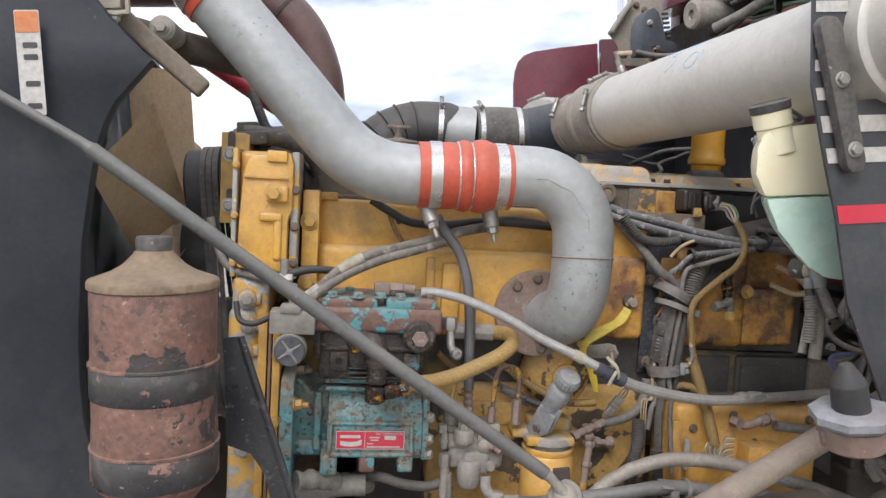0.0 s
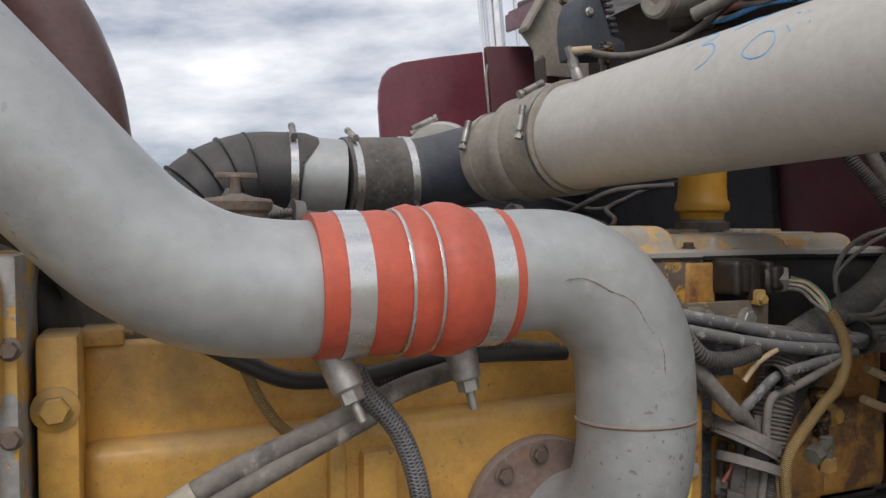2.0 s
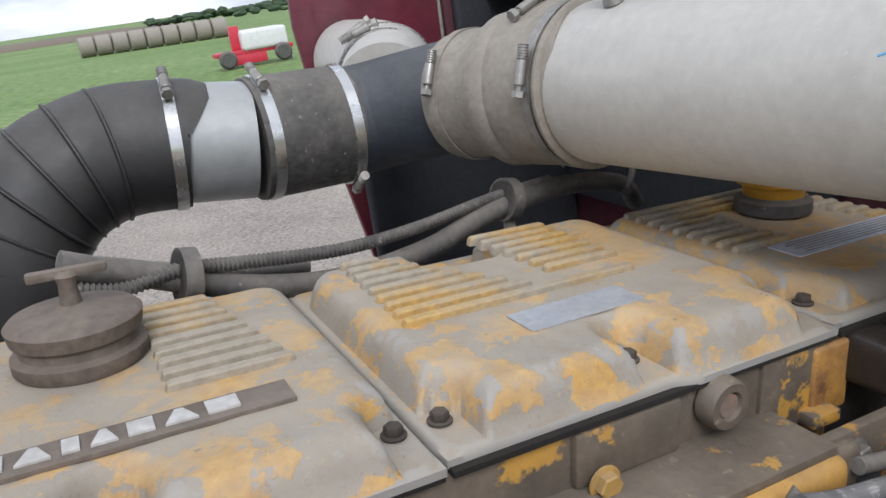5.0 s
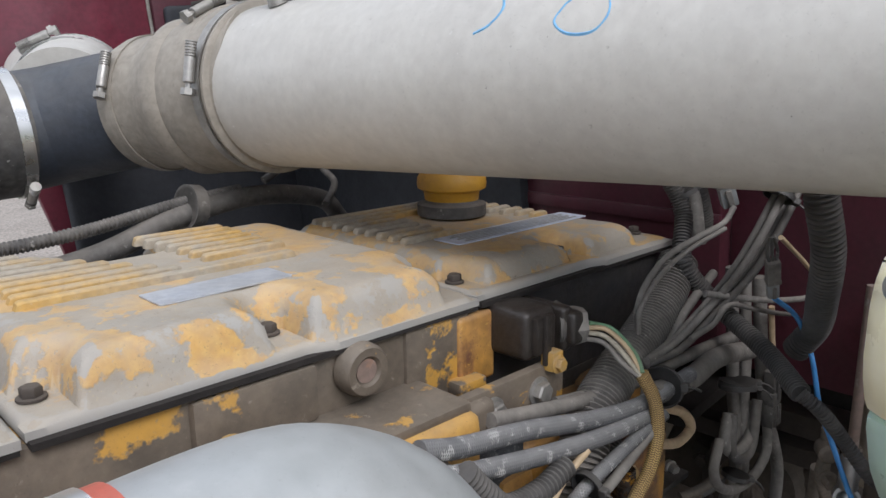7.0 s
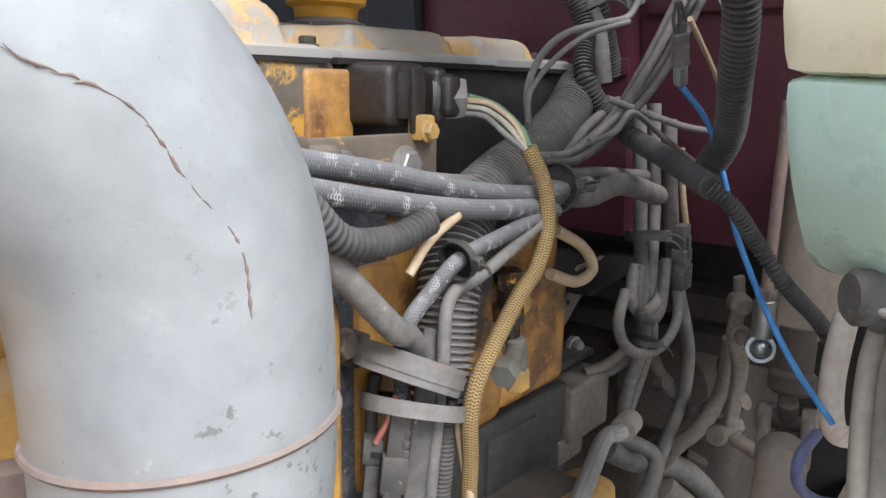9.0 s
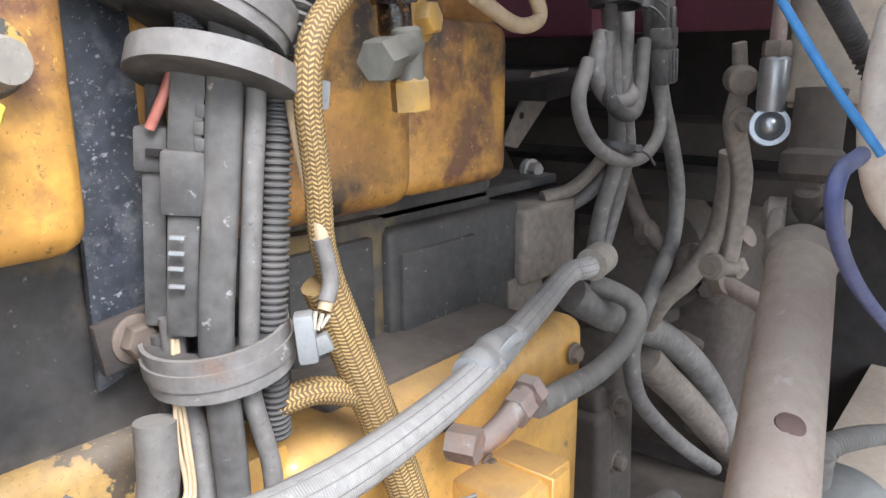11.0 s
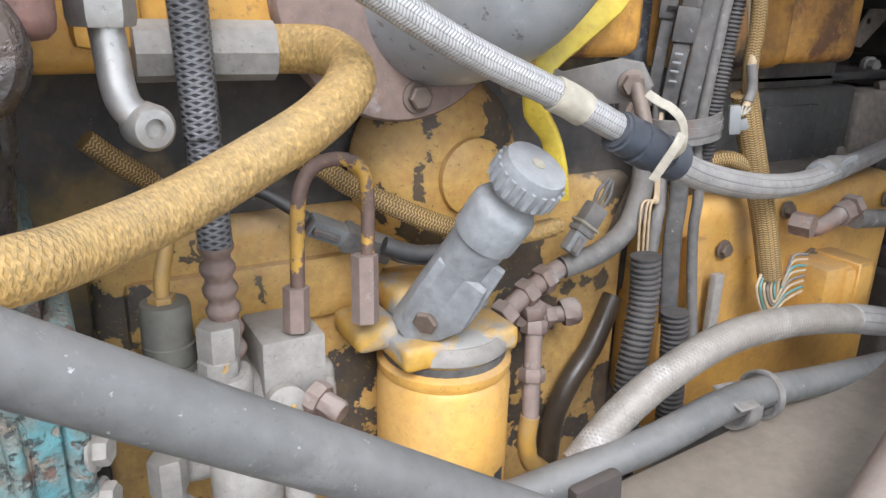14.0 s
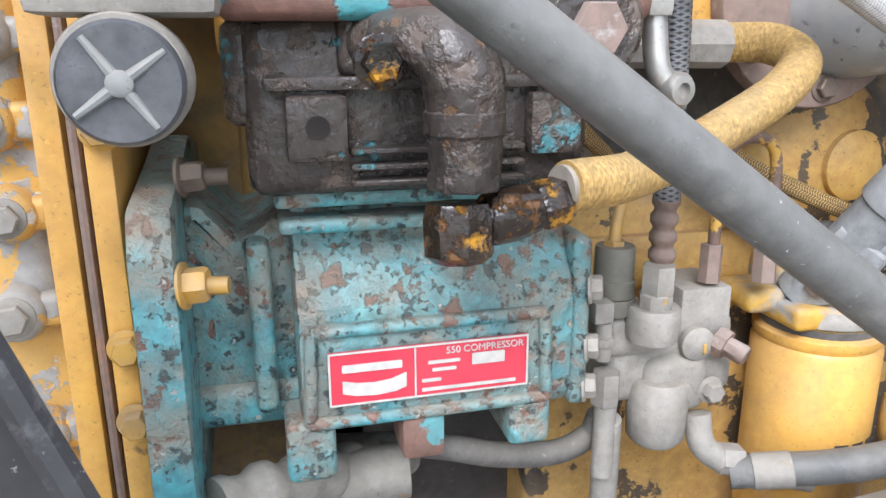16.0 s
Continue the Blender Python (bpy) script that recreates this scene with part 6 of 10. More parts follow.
for pts_, r_, nuts in (([(0.52, 1.492, 0.992), (0.545, 1.498, 1.004), (0.565, 1.502, 1.012), (0.588, 1.506, 1.020)], 0.0085, (0, 1, 2)), ([(0.553, 1.494, 0.998), (0.556, 1.494, 0.983), (0.549, 1.483, 0.945), (0.542, 1.472, 0.905)], 0.0075, (0, 1, 2)), ([(0.545, 1.498, 0.985), (0.57, 1.504, 0.979), (0.597, 1.508, 0.975)], 0.0072, (1,))):
    bm_ = tube([eng(*p) for p in pts_], r_, 14)
    for k in nuts:
        bm_ = join(bm_, elathe([(r_ * 1.35, 0), (r_ * 1.5, 0.0015), (r_ * 1.5, 0.010), (r_ * 1.35, 0.0115)], pts_[k], tuple(Vector(pts_[k + 1]) - Vector(pts_[k])), 6))
    part("fuel_fitting", bm_, rust, ff, "rusty pipe fitting")
part("drop_pipe", moved(tube([(0.542, 1.472, 0.908), (0.540, 1.472, 0.885), (0.546, 1.473, 0.862), (0.561, 1.474, 0.846), (0.575, 1.475, 0.82)], 0.0082, 14), ENG), bolt_yellow, ff, "dusty yellow pipe bending away")
part("plug_boss", join(elathe([(0.012, 0), (0.013, 0.003), (0.013, 0.012), (0.010, 0.016)], (0.597, 1.509, 0.975), (0.9, -0.3, 0.2), 8)), rust, ff, "rusty end plug")

# ---- canister ----
ca = thing("oil_canister", "rusty primer-coloured canister with black bands and dusty conical lid", "canister", (-0.222, 1.08, 0.98))
C0, CZ = Vector((-0.229, 1.08, 1.052)), Vector((0.06, 0, 1)).normalized()
part("body", lathe([(0.064, 0.068), (0.075, 0.071), (0.0795, 0.080), (0.0798, 0.14), (0.0788, 0.16), (0.0795, 0.20), (0.0790, 0.27), (0.0795, 0.325), (0.078, 0.333)], C0, CZ, 56), canister_rust, ca, "rusty pink-brown canister body")
for h0, h1 in ((0.078, 0.122), (0.19, 0.232)):
    b_ = part("black_band", lathe([(0.0796, h0), (0.0812, h0 + 0.002), (0.0812, h1 - 0.002), (0.0796, h1)], C0, CZ, 56), black_flaking, ca, "flaking black strap")
    part("band_lip", lathe([(0.080, h1 - 0.001), (0.0826, h1), (0.0826, h1 + 0.003), (0.080, h1 + 0.004)], C0, CZ, 56), canister_rust, b_)
lid = part("lid", lathe([(0.080, 0.330), (0.0825, 0.332), (0.0825, 0.340), (0.080, 0.343), (0.074, 0.345), (0.054, 0.3525), (0.040, 0.361), (0.030, 0.371), (0.0215, 0.381)], C0, CZ, 56), material("tan_dusty_lid", (0.235, 0.165, 0.10), (0.15, 0.10, 0.065), rough=0.65, var=12, grain=0.2, bump=0.3, chips=[((0.10, 0.065, 0.045), 18.0, 0.56, 0.66, 0)], dust=((0.33, 0.26, 0.18), 0.45)), ca, "tan dusty conical lid")
part("cap", lathe([(0.0195, 0.366), (0.0195, 0.376), (0.0225, 0.377), (0.0232, 0.394), (0.021, 0.398), (0.0, 0.399)], C0, CZ, 32), rubber, lid, "grey rubber cap")
part("foot", lathe([(0.03, 0.02), (0.05, 0.045), (0.062, 0.060), (0.068, 0.069)], C0, CZ, 32), canister_rust, ca)
part("stem", join(cyl(C0 - CZ * 0.41, C0 + CZ * 0.03, 0.02, seg=16), box((-0.30, 1.0, 0.60), (-0.19, 1.30, 0.63), 0.004)), dark_dirt, ca, "dark mounting stem")

# ---- black fender bracket beside the canister ----
fb = thing("fender_bracket", "chipped black sheet-steel support bracket", "bracket", (-0.08, 1.2, 0.7))
part("web", plate([(-0.148, 1.284), (-0.123, 1.284), (-0.059, 1.023), (-0.02, 0.87), (-0.02, 0.592), (-0.16, 0.592), (-0.16, 0.96), (-0.125, 0.965), (-0.10, 0.99), (-0.094, 1.026), (-0.099, 1.064), (-0.118, 1.10), (-0.155, 1.118)], 0.006, axes((0, 1.215, 0), (1, 0, 0), (0, 0, 1)), 0.001), bracket_black, fb, "black bracket web")
part("edge_flange", sweep([Vector((-0.123, 1.208, 1.284)), Vector((-0.059, 1.208, 1.023)), Vector((-0.022, 1.208, 0.88))], 0.006, 8), bracket_black, fb, "worn folded edge")
part("foot_flange", box((-0.2, 1.209, 0.585), (-0.02, 1.30, 0.593), 0.002), bracket_black, fb)

# ---- support rod ----
rd = thing("support_rod", "long grey painted diagonal support rod", "rod", (0.40, 1.25, 0.96))
rod_pts = [Vector((-0.318, 1.21, 1.572)), Vector((0.03, 1.229, 1.283)), Vector((0.352, 1.2455, 1.0154))]
part("tube", tube(rod_pts, 0.0118, 24, 10), rod_paint, rd)
part("upper_neck", tube([(-0.47, 1.203, 1.675), (-0.345, 1.209, 1.592), (-0.312, 1.21, 1.567)], [0.0075, 0.0075, 0.008, 0.0115], 18), rod_paint, rd, "thinner upper end")
EY, EA = Vector((0.386, 1.25, 0.972)), Vector((-0.25, -0.7, 0.65)).normalized()
part("end_neck", tube([(0.346, 1.2452, 1.0204), (0.358, 1.246, 1.010), (0.368, 1.247, 0.998), (0.384, 1.249, 0.978)], [0.0116, 0.009, 0.0078, 0.010], 18), cast_grey, rd, "narrow dusty neck")
eye = part("end_eye", lathe([(0.0, 0.012), (0.010, 0.011), (0.018, 0.006), (0.0225, -0.003), (0.0225, -0.014)], EY, EA, 32), duct_tan, rd, "dusty domed socket")
part("socket_ring", lathe([(0.0235, -0.012), (0.0285, -0.012), (0.030, -0.006), (0.0285, 0.0), (0.0235, 0.0)], EY, EA, 40), clamp_steel, eye, "dark steel socket ring")
part("mount_lug", join(box((0.372, 1.268, 0.93), (0.402, 1.276, 1.012), 0.003), cyl(EY - EA * 0.01, (0.39, 1.33, 0.905), 0.011, seg=16)), dark_dirt, rd, "mounting lug and pin")

# ---- fan and shroud ----
sh = thing("fan_shroud", "worn blue-black fan shroud beside the radiator", "fan shroud", (-0.6, 1.3, 0.45))
RX0, RC, RR = -0.385, (1.80, 1.36), 0.455
bm = bmesh.new()
rows = []
for k in range(49):
    z = 0.56 + 1.49 * k / 48
    # the opening bows to the rear above and below the fan
    lip_x = float(np.interp(z, (0.55, 0.90, 1.035, 1.14, 1.20, 1.28, 1.435, 1.545, 1.595, 1.632, 1.669, 1.70, 1.76, 1.86, 2.05), (-0.26, -0.33, -0.363, -0.386, -0.387, -0.384, -0.367, -0.344, -0.33, -0.313, -0.288, -0.236, -0.29, -0.36, -0.37)))
    row = []
    for j in range(15):
        q = j / 14
        x = -0.95 + (lip_x + 0.95) * q
        bow = 0.0 if q < 0.7 else ((q - 0.7) / 0.3) ** 2
        row.append(bm.verts.new((x, 1.248 - 0.010 * math.sin(q * math.pi) + 0.035 * bow, z)))
    for y_, x_ in ((0.006, 0.003), (0.03, 0.0)):
        row.append(bm.verts.new((lip_x + x_, 1.248 + 0.035 + y_, z)))
    rows.append(row)
for a, b in zip(rows, rows[1:]):
    for j in range(len(a) - 1):
        bm.faces.new((a[j], a[j + 1], b[j + 1], b[j]))
bmesh.ops.solidify(bm, geom=bm.faces[:], thickness=0.006)
part("side_panel", bm, shroud_black, sh, "bowed blue-black shroud panel with a curved opening", smooth=40)
part("inner_ring", lathe([(RR, 0), (RR + 0.01, 0), (RR + 0.01, 0.07), (RR, 0.07), (RR, 0)], (RX0 - 0.07, *RC), (1, 0, 0), 72), shroud_black, sh, "inner ring")
part("radiator_core", box((-0.74, 1.3, 0.65), (-0.68, 2.35, 1.95), 0.005), black_block, sh, "dark radiator core")
st = part("warning_sticker", plate(rounded(0.034, 0.15, 0.002, 2), 0.001, axes((-0.400, 1.2335, 1.70), (1, 0, 0), (0.03, 0, 1))), decal_white, sh, "peeling warning sticker with pictograms")
SP = axes((-0.400, 1.2323, 1.70), (1, 0, 0), (0.03, 0, 1))
part("sticker_head", plate(rounded(0.032, 0.03, 0.002, 2), 0.0006, SP @ Matrix.Translation((0, 0.058, 0))), material("orange_sticker_print", (0.6, 0.2, 0.07), (0.5, 0.2, 0.09), rough=0.6), st)
for y_ in (0.025, 0.008, -0.03, -0.062):
    part("sticker_mark", plate(rounded(0.02, 0.008, 0.002, 2), 0.0006, SP @ Matrix.Translation((0.002, y_, 0))), black_paint, st)

fan = thing("engine_fan", "tan dusted plastic engine cooling fan", "fan", (-0.36, RC[0], RC[1] - 0.4))
part("hub", lathe([(0.0, -0.05), (0.1, -0.05), (0.11, -0.03), (0.11, 0.03), (0.08, 0.05), (0.0, 0.055)], (-0.36, *RC), (1, 0, 0), 40), tan_plastic, fan)
for k in range(7):
    th = radians(38 + 360 * k / 7)
    bm = bmesh.new()
    grid = []
    for i in range(9):
        r = 0.10 + 0.315 * i / 8
        row = []
        for j in range(7):
            s = j / 6 - 0.5
            chord = 0.15 + 0.05 * i / 8
            tw = radians(42 - 14 * i / 8)
            off = s * chord
            x = -0.352 + off * math.sin(tw) + 0.012 * math.cos(s * math.pi)
            a = th + off * math.cos(tw) / r * 0.9
            row.append(bm.verts.new((x, RC[0] - r * math.cos(a), RC[1] + r * math.sin(a))))
        grid.append(row)
    for a, b in zip(grid, grid[1:]):
        for j in range(6):
            bm.faces.new((a[j], a[j + 1], b[j + 1], b[j]))
    bmesh.ops.solidify(bm, geom=bm.faces[:], thickness=0.004)
    part("blade", bm, tan_plastic, fan, smooth=50)


def belt(x, p, rp, q, rq, w):
    """A drive belt round two pulleys in the plane x."""
    p, q = Vector(p), Vector(q)
    line = []
    base = math.atan2(q.y - p.y, q.x - p.x)
    for c, r, a0 in ((p, rp, base + math.pi / 2), (q, rq, base - math.pi / 2)):
        line += [c + r * Vector((math.cos(a0 + math.pi * k / 16), math.sin(a0 + math.pi * k / 16))) for k in range(17)]
    bm = bmesh.new()
    ring = []
    for k, c in enumerate(line):
        n = (c - (p if k < 17 else q)).normalized()
        ring.append([bm.verts.new((x + dx, c.x + n.x * dr, c.y + n.y * dr)) for dx, dr in ((-w / 2, 0.006), (w / 2, 0.006), (w / 2 * 0.7, -0.004), (-w / 2 * 0.7, -0.004))])
    for a, b in zip(ring, ring[1:] + ring[:1]):
        for j in range(4):
            bm.faces.new((a[j], a[(j + 1) % 4], b[(j + 1) % 4], b[j]))
    return bm


bd = thing("belt_drive", "black drive belts on dark pulleys behind the fan", "belt drive", (-0.25, 1.75, 1.1))
for x in (-0.238, -0.226, -0.214):
    part("belt", belt(x, (1.67, 1.515), 0.075, (1.74, 1.14), 0.13, 0.0105), rubber, bd, "black rubber drive belt")
part("upper_pulley", lathe([(0.03, -0.035), (0.07, -0.035), (0.075, -0.03), (0.075, 0.03), (0.07, 0.035), (0.03, 0.035)], (-0.242, 1.67, 1.515), (1, 0, 0), 40), black_paint, bd)
part("lower_pulley", lathe([(0.04, -0.035), (0.125, -0.035), (0.13, -0.03), (0.13, 0.03), (0.125, 0.035), (0.04, 0.035)], (-0.242, 1.74, 1.14), (1, 0, 0), 48), black_paint, bd)
part("fan_pulley", lathe([(0.04, -0.03), (0.09, -0.03), (0.095, 0.0), (0.09, 0.03), (0.04, 0.03)], (-0.29, *RC), (1, 0, 0), 40), black_paint, bd)
part("alternator", lathe([(0.03, 0), (0.07, 0.004), (0.08, 0.02), (0.08, 0.12), (0.07, 0.14), (0.02, 0.145)], (-0.195, 1.68, 1.555), (1, 0, 0), 36), rubber, bd, "dark alternator body")
part("top_box", join(box((-0.17, 1.53, 1.59), (-0.10, 1.66, 1.615), 0.006), box((-0.16, 1.55, 1.60), (-0.12, 1.6, 1.635), 0.004)), rubber, bd, "dark terminal cover")

# ---- brace, pipes and hoses by the radiator top ----
bc = thing("radiator_brace", "dusty tan radiator brace bar with a bolted clip", "brace", (-0.27, 1.35, 1.65))
B0, B1 = Vector((-0.375, 1.34, 1.86)), Vector((-0.182, 1.37, 1.672))
bw = (B1 - B0).normalized()
part("bar", box((-0.019, -0.016, 0), (0.019, 0.016, (B1 - B0).length), 0.007, 3, frame_of(B0, bw)), rail_dust, bc)
part("clip", join(box((-0.345, 1.30, 1.783), (-0.275, 1.312, 1.79), 0.002), box((-0.345, 1.30, 1.785), (-0.339, 1.312, 1.815), 0.002), box((-0.281, 1.30, 1.785), (-0.275, 1.312, 1.815), 0.002)), white_plastic, bc, "bright clip")
part("rubber_block", box((-0.335, 1.295, 1.79), (-0.285, 1.34, 1.86), 0.008), duct_tan, bc)
for x in (-0.322, -0.298):
    part("clip_bolt", join(hexbolt(Vector((x, 1.306, 1.783)), (0, 0, -1), 0.007, 0.008), cyl((x, 1.306, 1.776), (x, 1.306, 1.764), 0.0035, seg=10)), steel, bc, "zinc bolt")
solid("radiator_stub", join(cyl((-0.243, 1.365, 1.775), (-0.243, 1.48, 1.775), 0.021, seg=28, bevel=0.003), lathe([(0.017, 0), (0.017, 0.002), (0.008, 0.003)], (-0.243, 1.364, 1.775), (0, -1, 0), 24), hexbolt(Vector((-0.243, 1.361, 1.775)), Y0, 0.009, 0.008)), cast_grey, "grey round rubber mount with centre bolt", "mount")
solid("dark_cross_tube", tube([(-0.36, 1.45, 1.80), (-0.24, 1.47, 1.765), (-0.12, 1.5, 1.735)], 0.028, 24), dust_brown, "dusty brown-grey cross tube behind the pipe", "tube")
hose("coolant_tube", [(-0.30, 1.70, 1.83), (-0.22, 1.75, 1.772), (-0.12, 1.80, 1.70), (-0.03, 1.84, 1.64)], 0.021, tube_red, "glossy red coolant tube", "pipe", seg=24)
bp_ = thing("exhaust_pipe", "brown-maroon bent exhaust pipe with clamp", "pipe", (0.0, 1.9, 1.55))
part("pipe", tube([Vector((-0.032, 0, 0)) + Vector(q_) for q_ in [(-0.42, 1.90, 1.99), (-0.24, 1.90, 1.985), (-0.11, 1.90, 1.955), (-0.025, 1.90, 1.885), (0.015, 1.90, 1.79), (0.025, 1.90, 1.68), (0.03, 1.90, 1.45)]], 0.056, 36), material("brown_maroon_pipe", (0.115, 0.058, 0.052), (0.085, 0.045, 0.042), rough=0.38, dust=((0.2, 0.15, 0.13), 0.5)), bp_)
part("clamp_band", band((-0.006, 1.90, 1.665), (0.05, 0, -1), 0.0565, 0.02), dark_dirt, bp_, "dark clamp band")
part("pipe_joint", band((-0.087, 1.90, 1.915), (0.7, 0, -0.75), 0.0563, 0.008), dark_dirt, bp_)
hose("vent_hose", [(-0.20, 1.95, 2.10), (-0.13, 1.95, 2.06), (-0.08, 1.95, 2.03), (-0.06, 1.94, 1.99)], 0.014, rubber, "black vent hose above the pipe", "hose", seg=16)

# ---- wiring bracket at the rear of the block ----
hb = thing("harness_bracket", "black steel harness bracket with two rusty strap clamps", "bracket", eng(0.68, 1.55, 1.13))
part("plate", plate([(0.667, 1.114), (0.735, 1.136), (0.735, 1.40), (0.73, 1.43), (0.671, 1.42)], 0.005, ENG @ axes((0, 1.552, 0), (1, 0, 0), (0, 0, 1)), 0.0012), navy_plate, hb)
for k, (c, ax, r) in enumerate((((0.690, 1.500, 1.266), (0.537, -0.011, 0.843), 0.038), ((0.674, 1.506, 1.109), (-0.05, 0.0, 1.0), 0.033))):
    ax = Vector(ax).normalized()
    side = -ax.cross(Vector((0, 1, 0))).normalized()
    st = part("strap_clamp", join(band(c, ax, r, 0.019 if k == 0 else 0.022, 0.0022), band(c, ax, r + 0.001, 0.008, 0.0025)), clamp_steel, hb, "rubber-lined strap clamp")
    part("lining", lathe([(r - 0.001, -0.008), (r - 0.001, 0.0085), (r - 0.014, 0.0065), (r - 0.016, 0.0), (r - 0.014, -0.007), (r - 0.001, -0.008)], c, ax, 36), rubber_clean, st, "black rubber lining")
    lug = Vector(c) - side * (r - 0.006 if k else r + 0.006) + Vector((0, 0.03, 0.010 if k else 0.0))
    part("lug", box((-0.018, -0.003, -0.013), (0.026, 0.003, 0.013), 0.002, 2, axes(lug, side, (0, 1, 0))), dark_dirt, st)
    part("bolt", hexbolt(lug + Vector((0, -0.003, 0)), Y0, 0.0085, 0.008), bolt_rust, st, "rusty hexagon bolt")
zc, za = Vector((0.690, 1.498, 1.236)), Vector((0.428, 0.121, 0.895))
zt = thing("cable_tie", "grey plastic cable tie round the harness", "cable tie", zc)
part("strap", band(zc, za, 0.037, 0.011, 0.0016), clamp_steel, zt)
part("inner_face", lathe([(0.0365, -0.005), (0.0365, 0.005), (0.024, 0.003), (0.022, -0.004), (0.0365, -0.005)], zc, za, 36), rubber_clean, zt, "dark packed wires inside the tie")
part("tie_head", box((-0.008, -0.006, -0.007), (0.011, 0.006, 0.007), 0.0015, 2, axes(zc + Vector((0.038, -0.012, -0.012)), (1, -0.3, -0.25), (0, 1, 0))), grey_plastic, zt, "grey tie head")

AP, AW = Vector((0.487, 1.476, 1.18)), Vector((0.049, -0.07, -0.004))
ba = thing("flange_arm", "grey dusty steel arm bolted under the elbow flange", "bracket", (0.56, 1.41, 1.16))
part("arm", plate([(-0.018, 0.008), (-0.012, -0.016), (0.03, -0.024), (0.075, -0.016), (0.088, -0.014), (0.092, -0.004), (0.084, 0.010), (0.07, 0.012), (0.03, 0.001), (0.006, 0.014)], 0.006, axes(AP, AW, (0, 0, 1)), 0.0012), arm_steel, ba)
part("arm_bolt", hexbolt(Vector((0.490, 1.470, 1.180)), (-0.6, -0.8, 0), 0.0085, 0.009), bolt_yellow, ba, "yellow-painted bolt")
part("stud", join(cyl((0.527, 1.405, 1.175), (0.520, 1.385, 1.145), 0.005, seg=12), hexbolt(Vector((0.527, 1.408, 1.173)), (-0.6, -0.8, 0), 0.0065, 0.006)), bolt_rust, ba, "rusty stud and nut")

sp = thing("speed_sensor", "dark round sensor with a bright yellow lead plug", "sensor", (0.60, 1.51, 1.25))
part("ring", lathe([(0.010, 0.014), (0.0135, 0.014), (0.016, 0.008), (0.016, -0.03), (0.010, -0.03)], (0.600, 1.512, 1.252), (0.1, -1, 0.05), 28), flaked_ring, sp)
part("plug", lathe([(0.0, 0.018), (0.008, 0.018), (0.0095, 0.012), (0.0095, 0), (0.0, 0)], (0.601, 1.506, 1.25), (0.15, -1, 0.0), 20), duct_tan, sp)

# plugs held between the two clamps, facing out to the side
def slab(p, q, w, thick, bevel=0.0025):
    """A rounded bar from p to q, w wide, turned to the outer corner."""
    z = (p - q).normalized()
    x = Vector((0.74, -0.67, 0))
    x = (x - z * x.dot(z)).normalized()
    return box((-w / 2, -thick / 2, 0), (w / 2, thick / 2, (p - q).length), bevel, 2, Matrix.Translation(q) @ Matrix((x, z.cross(x), z)).transposed().to_4x4())


UPW = (Vector((0.6660, 1.5010, 1.1790)) - Vector((0.6570, 1.5050, 1.1230))).normalized()
lp = thing("latched_plug", "dusty black latched wiring plug among the harness strands", "connector", Vector((0.6540, 1.5230, 1.1290)))
part("shell", slab(Vector((0.6660, 1.5160, 1.2170)), Vector((0.6630, 1.5170, 1.1970)), 0.0150, 0.013), rubber, lp)
part("latch_slot", slab(Vector((0.6610, 1.5090, 1.2080)), Vector((0.6610, 1.5090, 1.2080)) - UPW * 0.0035, 0.0075, 0.002, 0.0006), shade_and_gasket_black, lp, "dark latch slot")
part("body", slab(Vector((0.6650, 1.5180, 1.1980)), Vector((0.6550, 1.5230, 1.1250)), 0.0108, 0.012), rubber, lp)
taped = thing("inline_connector", "dusty black inline connector with a ladder of ribs", "connector", Vector((0.6570, 1.5040, 1.1230)))
part("socket", slab(Vector((0.6780, 1.4970, 1.2430)), Vector((0.6700, 1.4990, 1.2050)), 0.0152, 0.013), rubber, taped)
part("sleeve", slab(Vector((0.6690, 1.4980, 1.2070)), Vector((0.6650, 1.5000, 1.1790)), 0.0192, 0.015), rubber, taped)
part("shell", slab(Vector((0.6660, 1.5010, 1.1790)), Vector((0.6570, 1.5050, 1.1230)), 0.0145, 0.012), rubber, taped)
for p_, q_ in ((Vector((0.6560, 1.4940, 1.1720)), Vector((0.6560, 1.4940, 1.1700))), (Vector((0.6550, 1.4950, 1.1650)), Vector((0.6550, 1.4950, 1.1630))), (Vector((0.6540, 1.4960, 1.1580)), Vector((0.6530, 1.4960, 1.1560))), (Vector((0.6530, 1.4960, 1.1500)), Vector((0.6520, 1.4960, 1.1490)))):
    part("ladder_rib", slab(p_, p_ - UPW * 0.0016, 0.0068, 0.003, 0.0005), grey_plastic, taped)
for p_, q_ in ((Vector((0.6770, 1.4900, 1.2340)), Vector((0.6760, 1.4900, 1.2290))), (Vector((0.6750, 1.4900, 1.2260)), Vector((0.6740, 1.4900, 1.2210))), (Vector((0.6730, 1.4900, 1.2190)), Vector((0.6730, 1.4900, 1.2140))), (Vector((0.6720, 1.4900, 1.2120)), Vector((0.6710, 1.4900, 1.2080)))):
    part("grip_rib", slab(p_, p_ - UPW * 0.006, 0.0045, 0.003, 0.001), rubber, taped)
bp = thing("broken_plug", "broken grey plug with frayed wire ends beside the clamp", "connector", Vector((0.6970, 1.4680, 1.1080)))
part("shell", slab(Vector((0.6970, 1.4680, 1.1270)), Vector((0.6960, 1.4660, 1.1030)), 0.0095, 0.012, 0.002), grey_plastic, bp)
part("flap", slab(Vector((0.7000, 1.4640, 1.1150)), Vector((0.7020, 1.4620, 1.1060)), 0.011, 0.006, 0.0015), grey_plastic, bp)
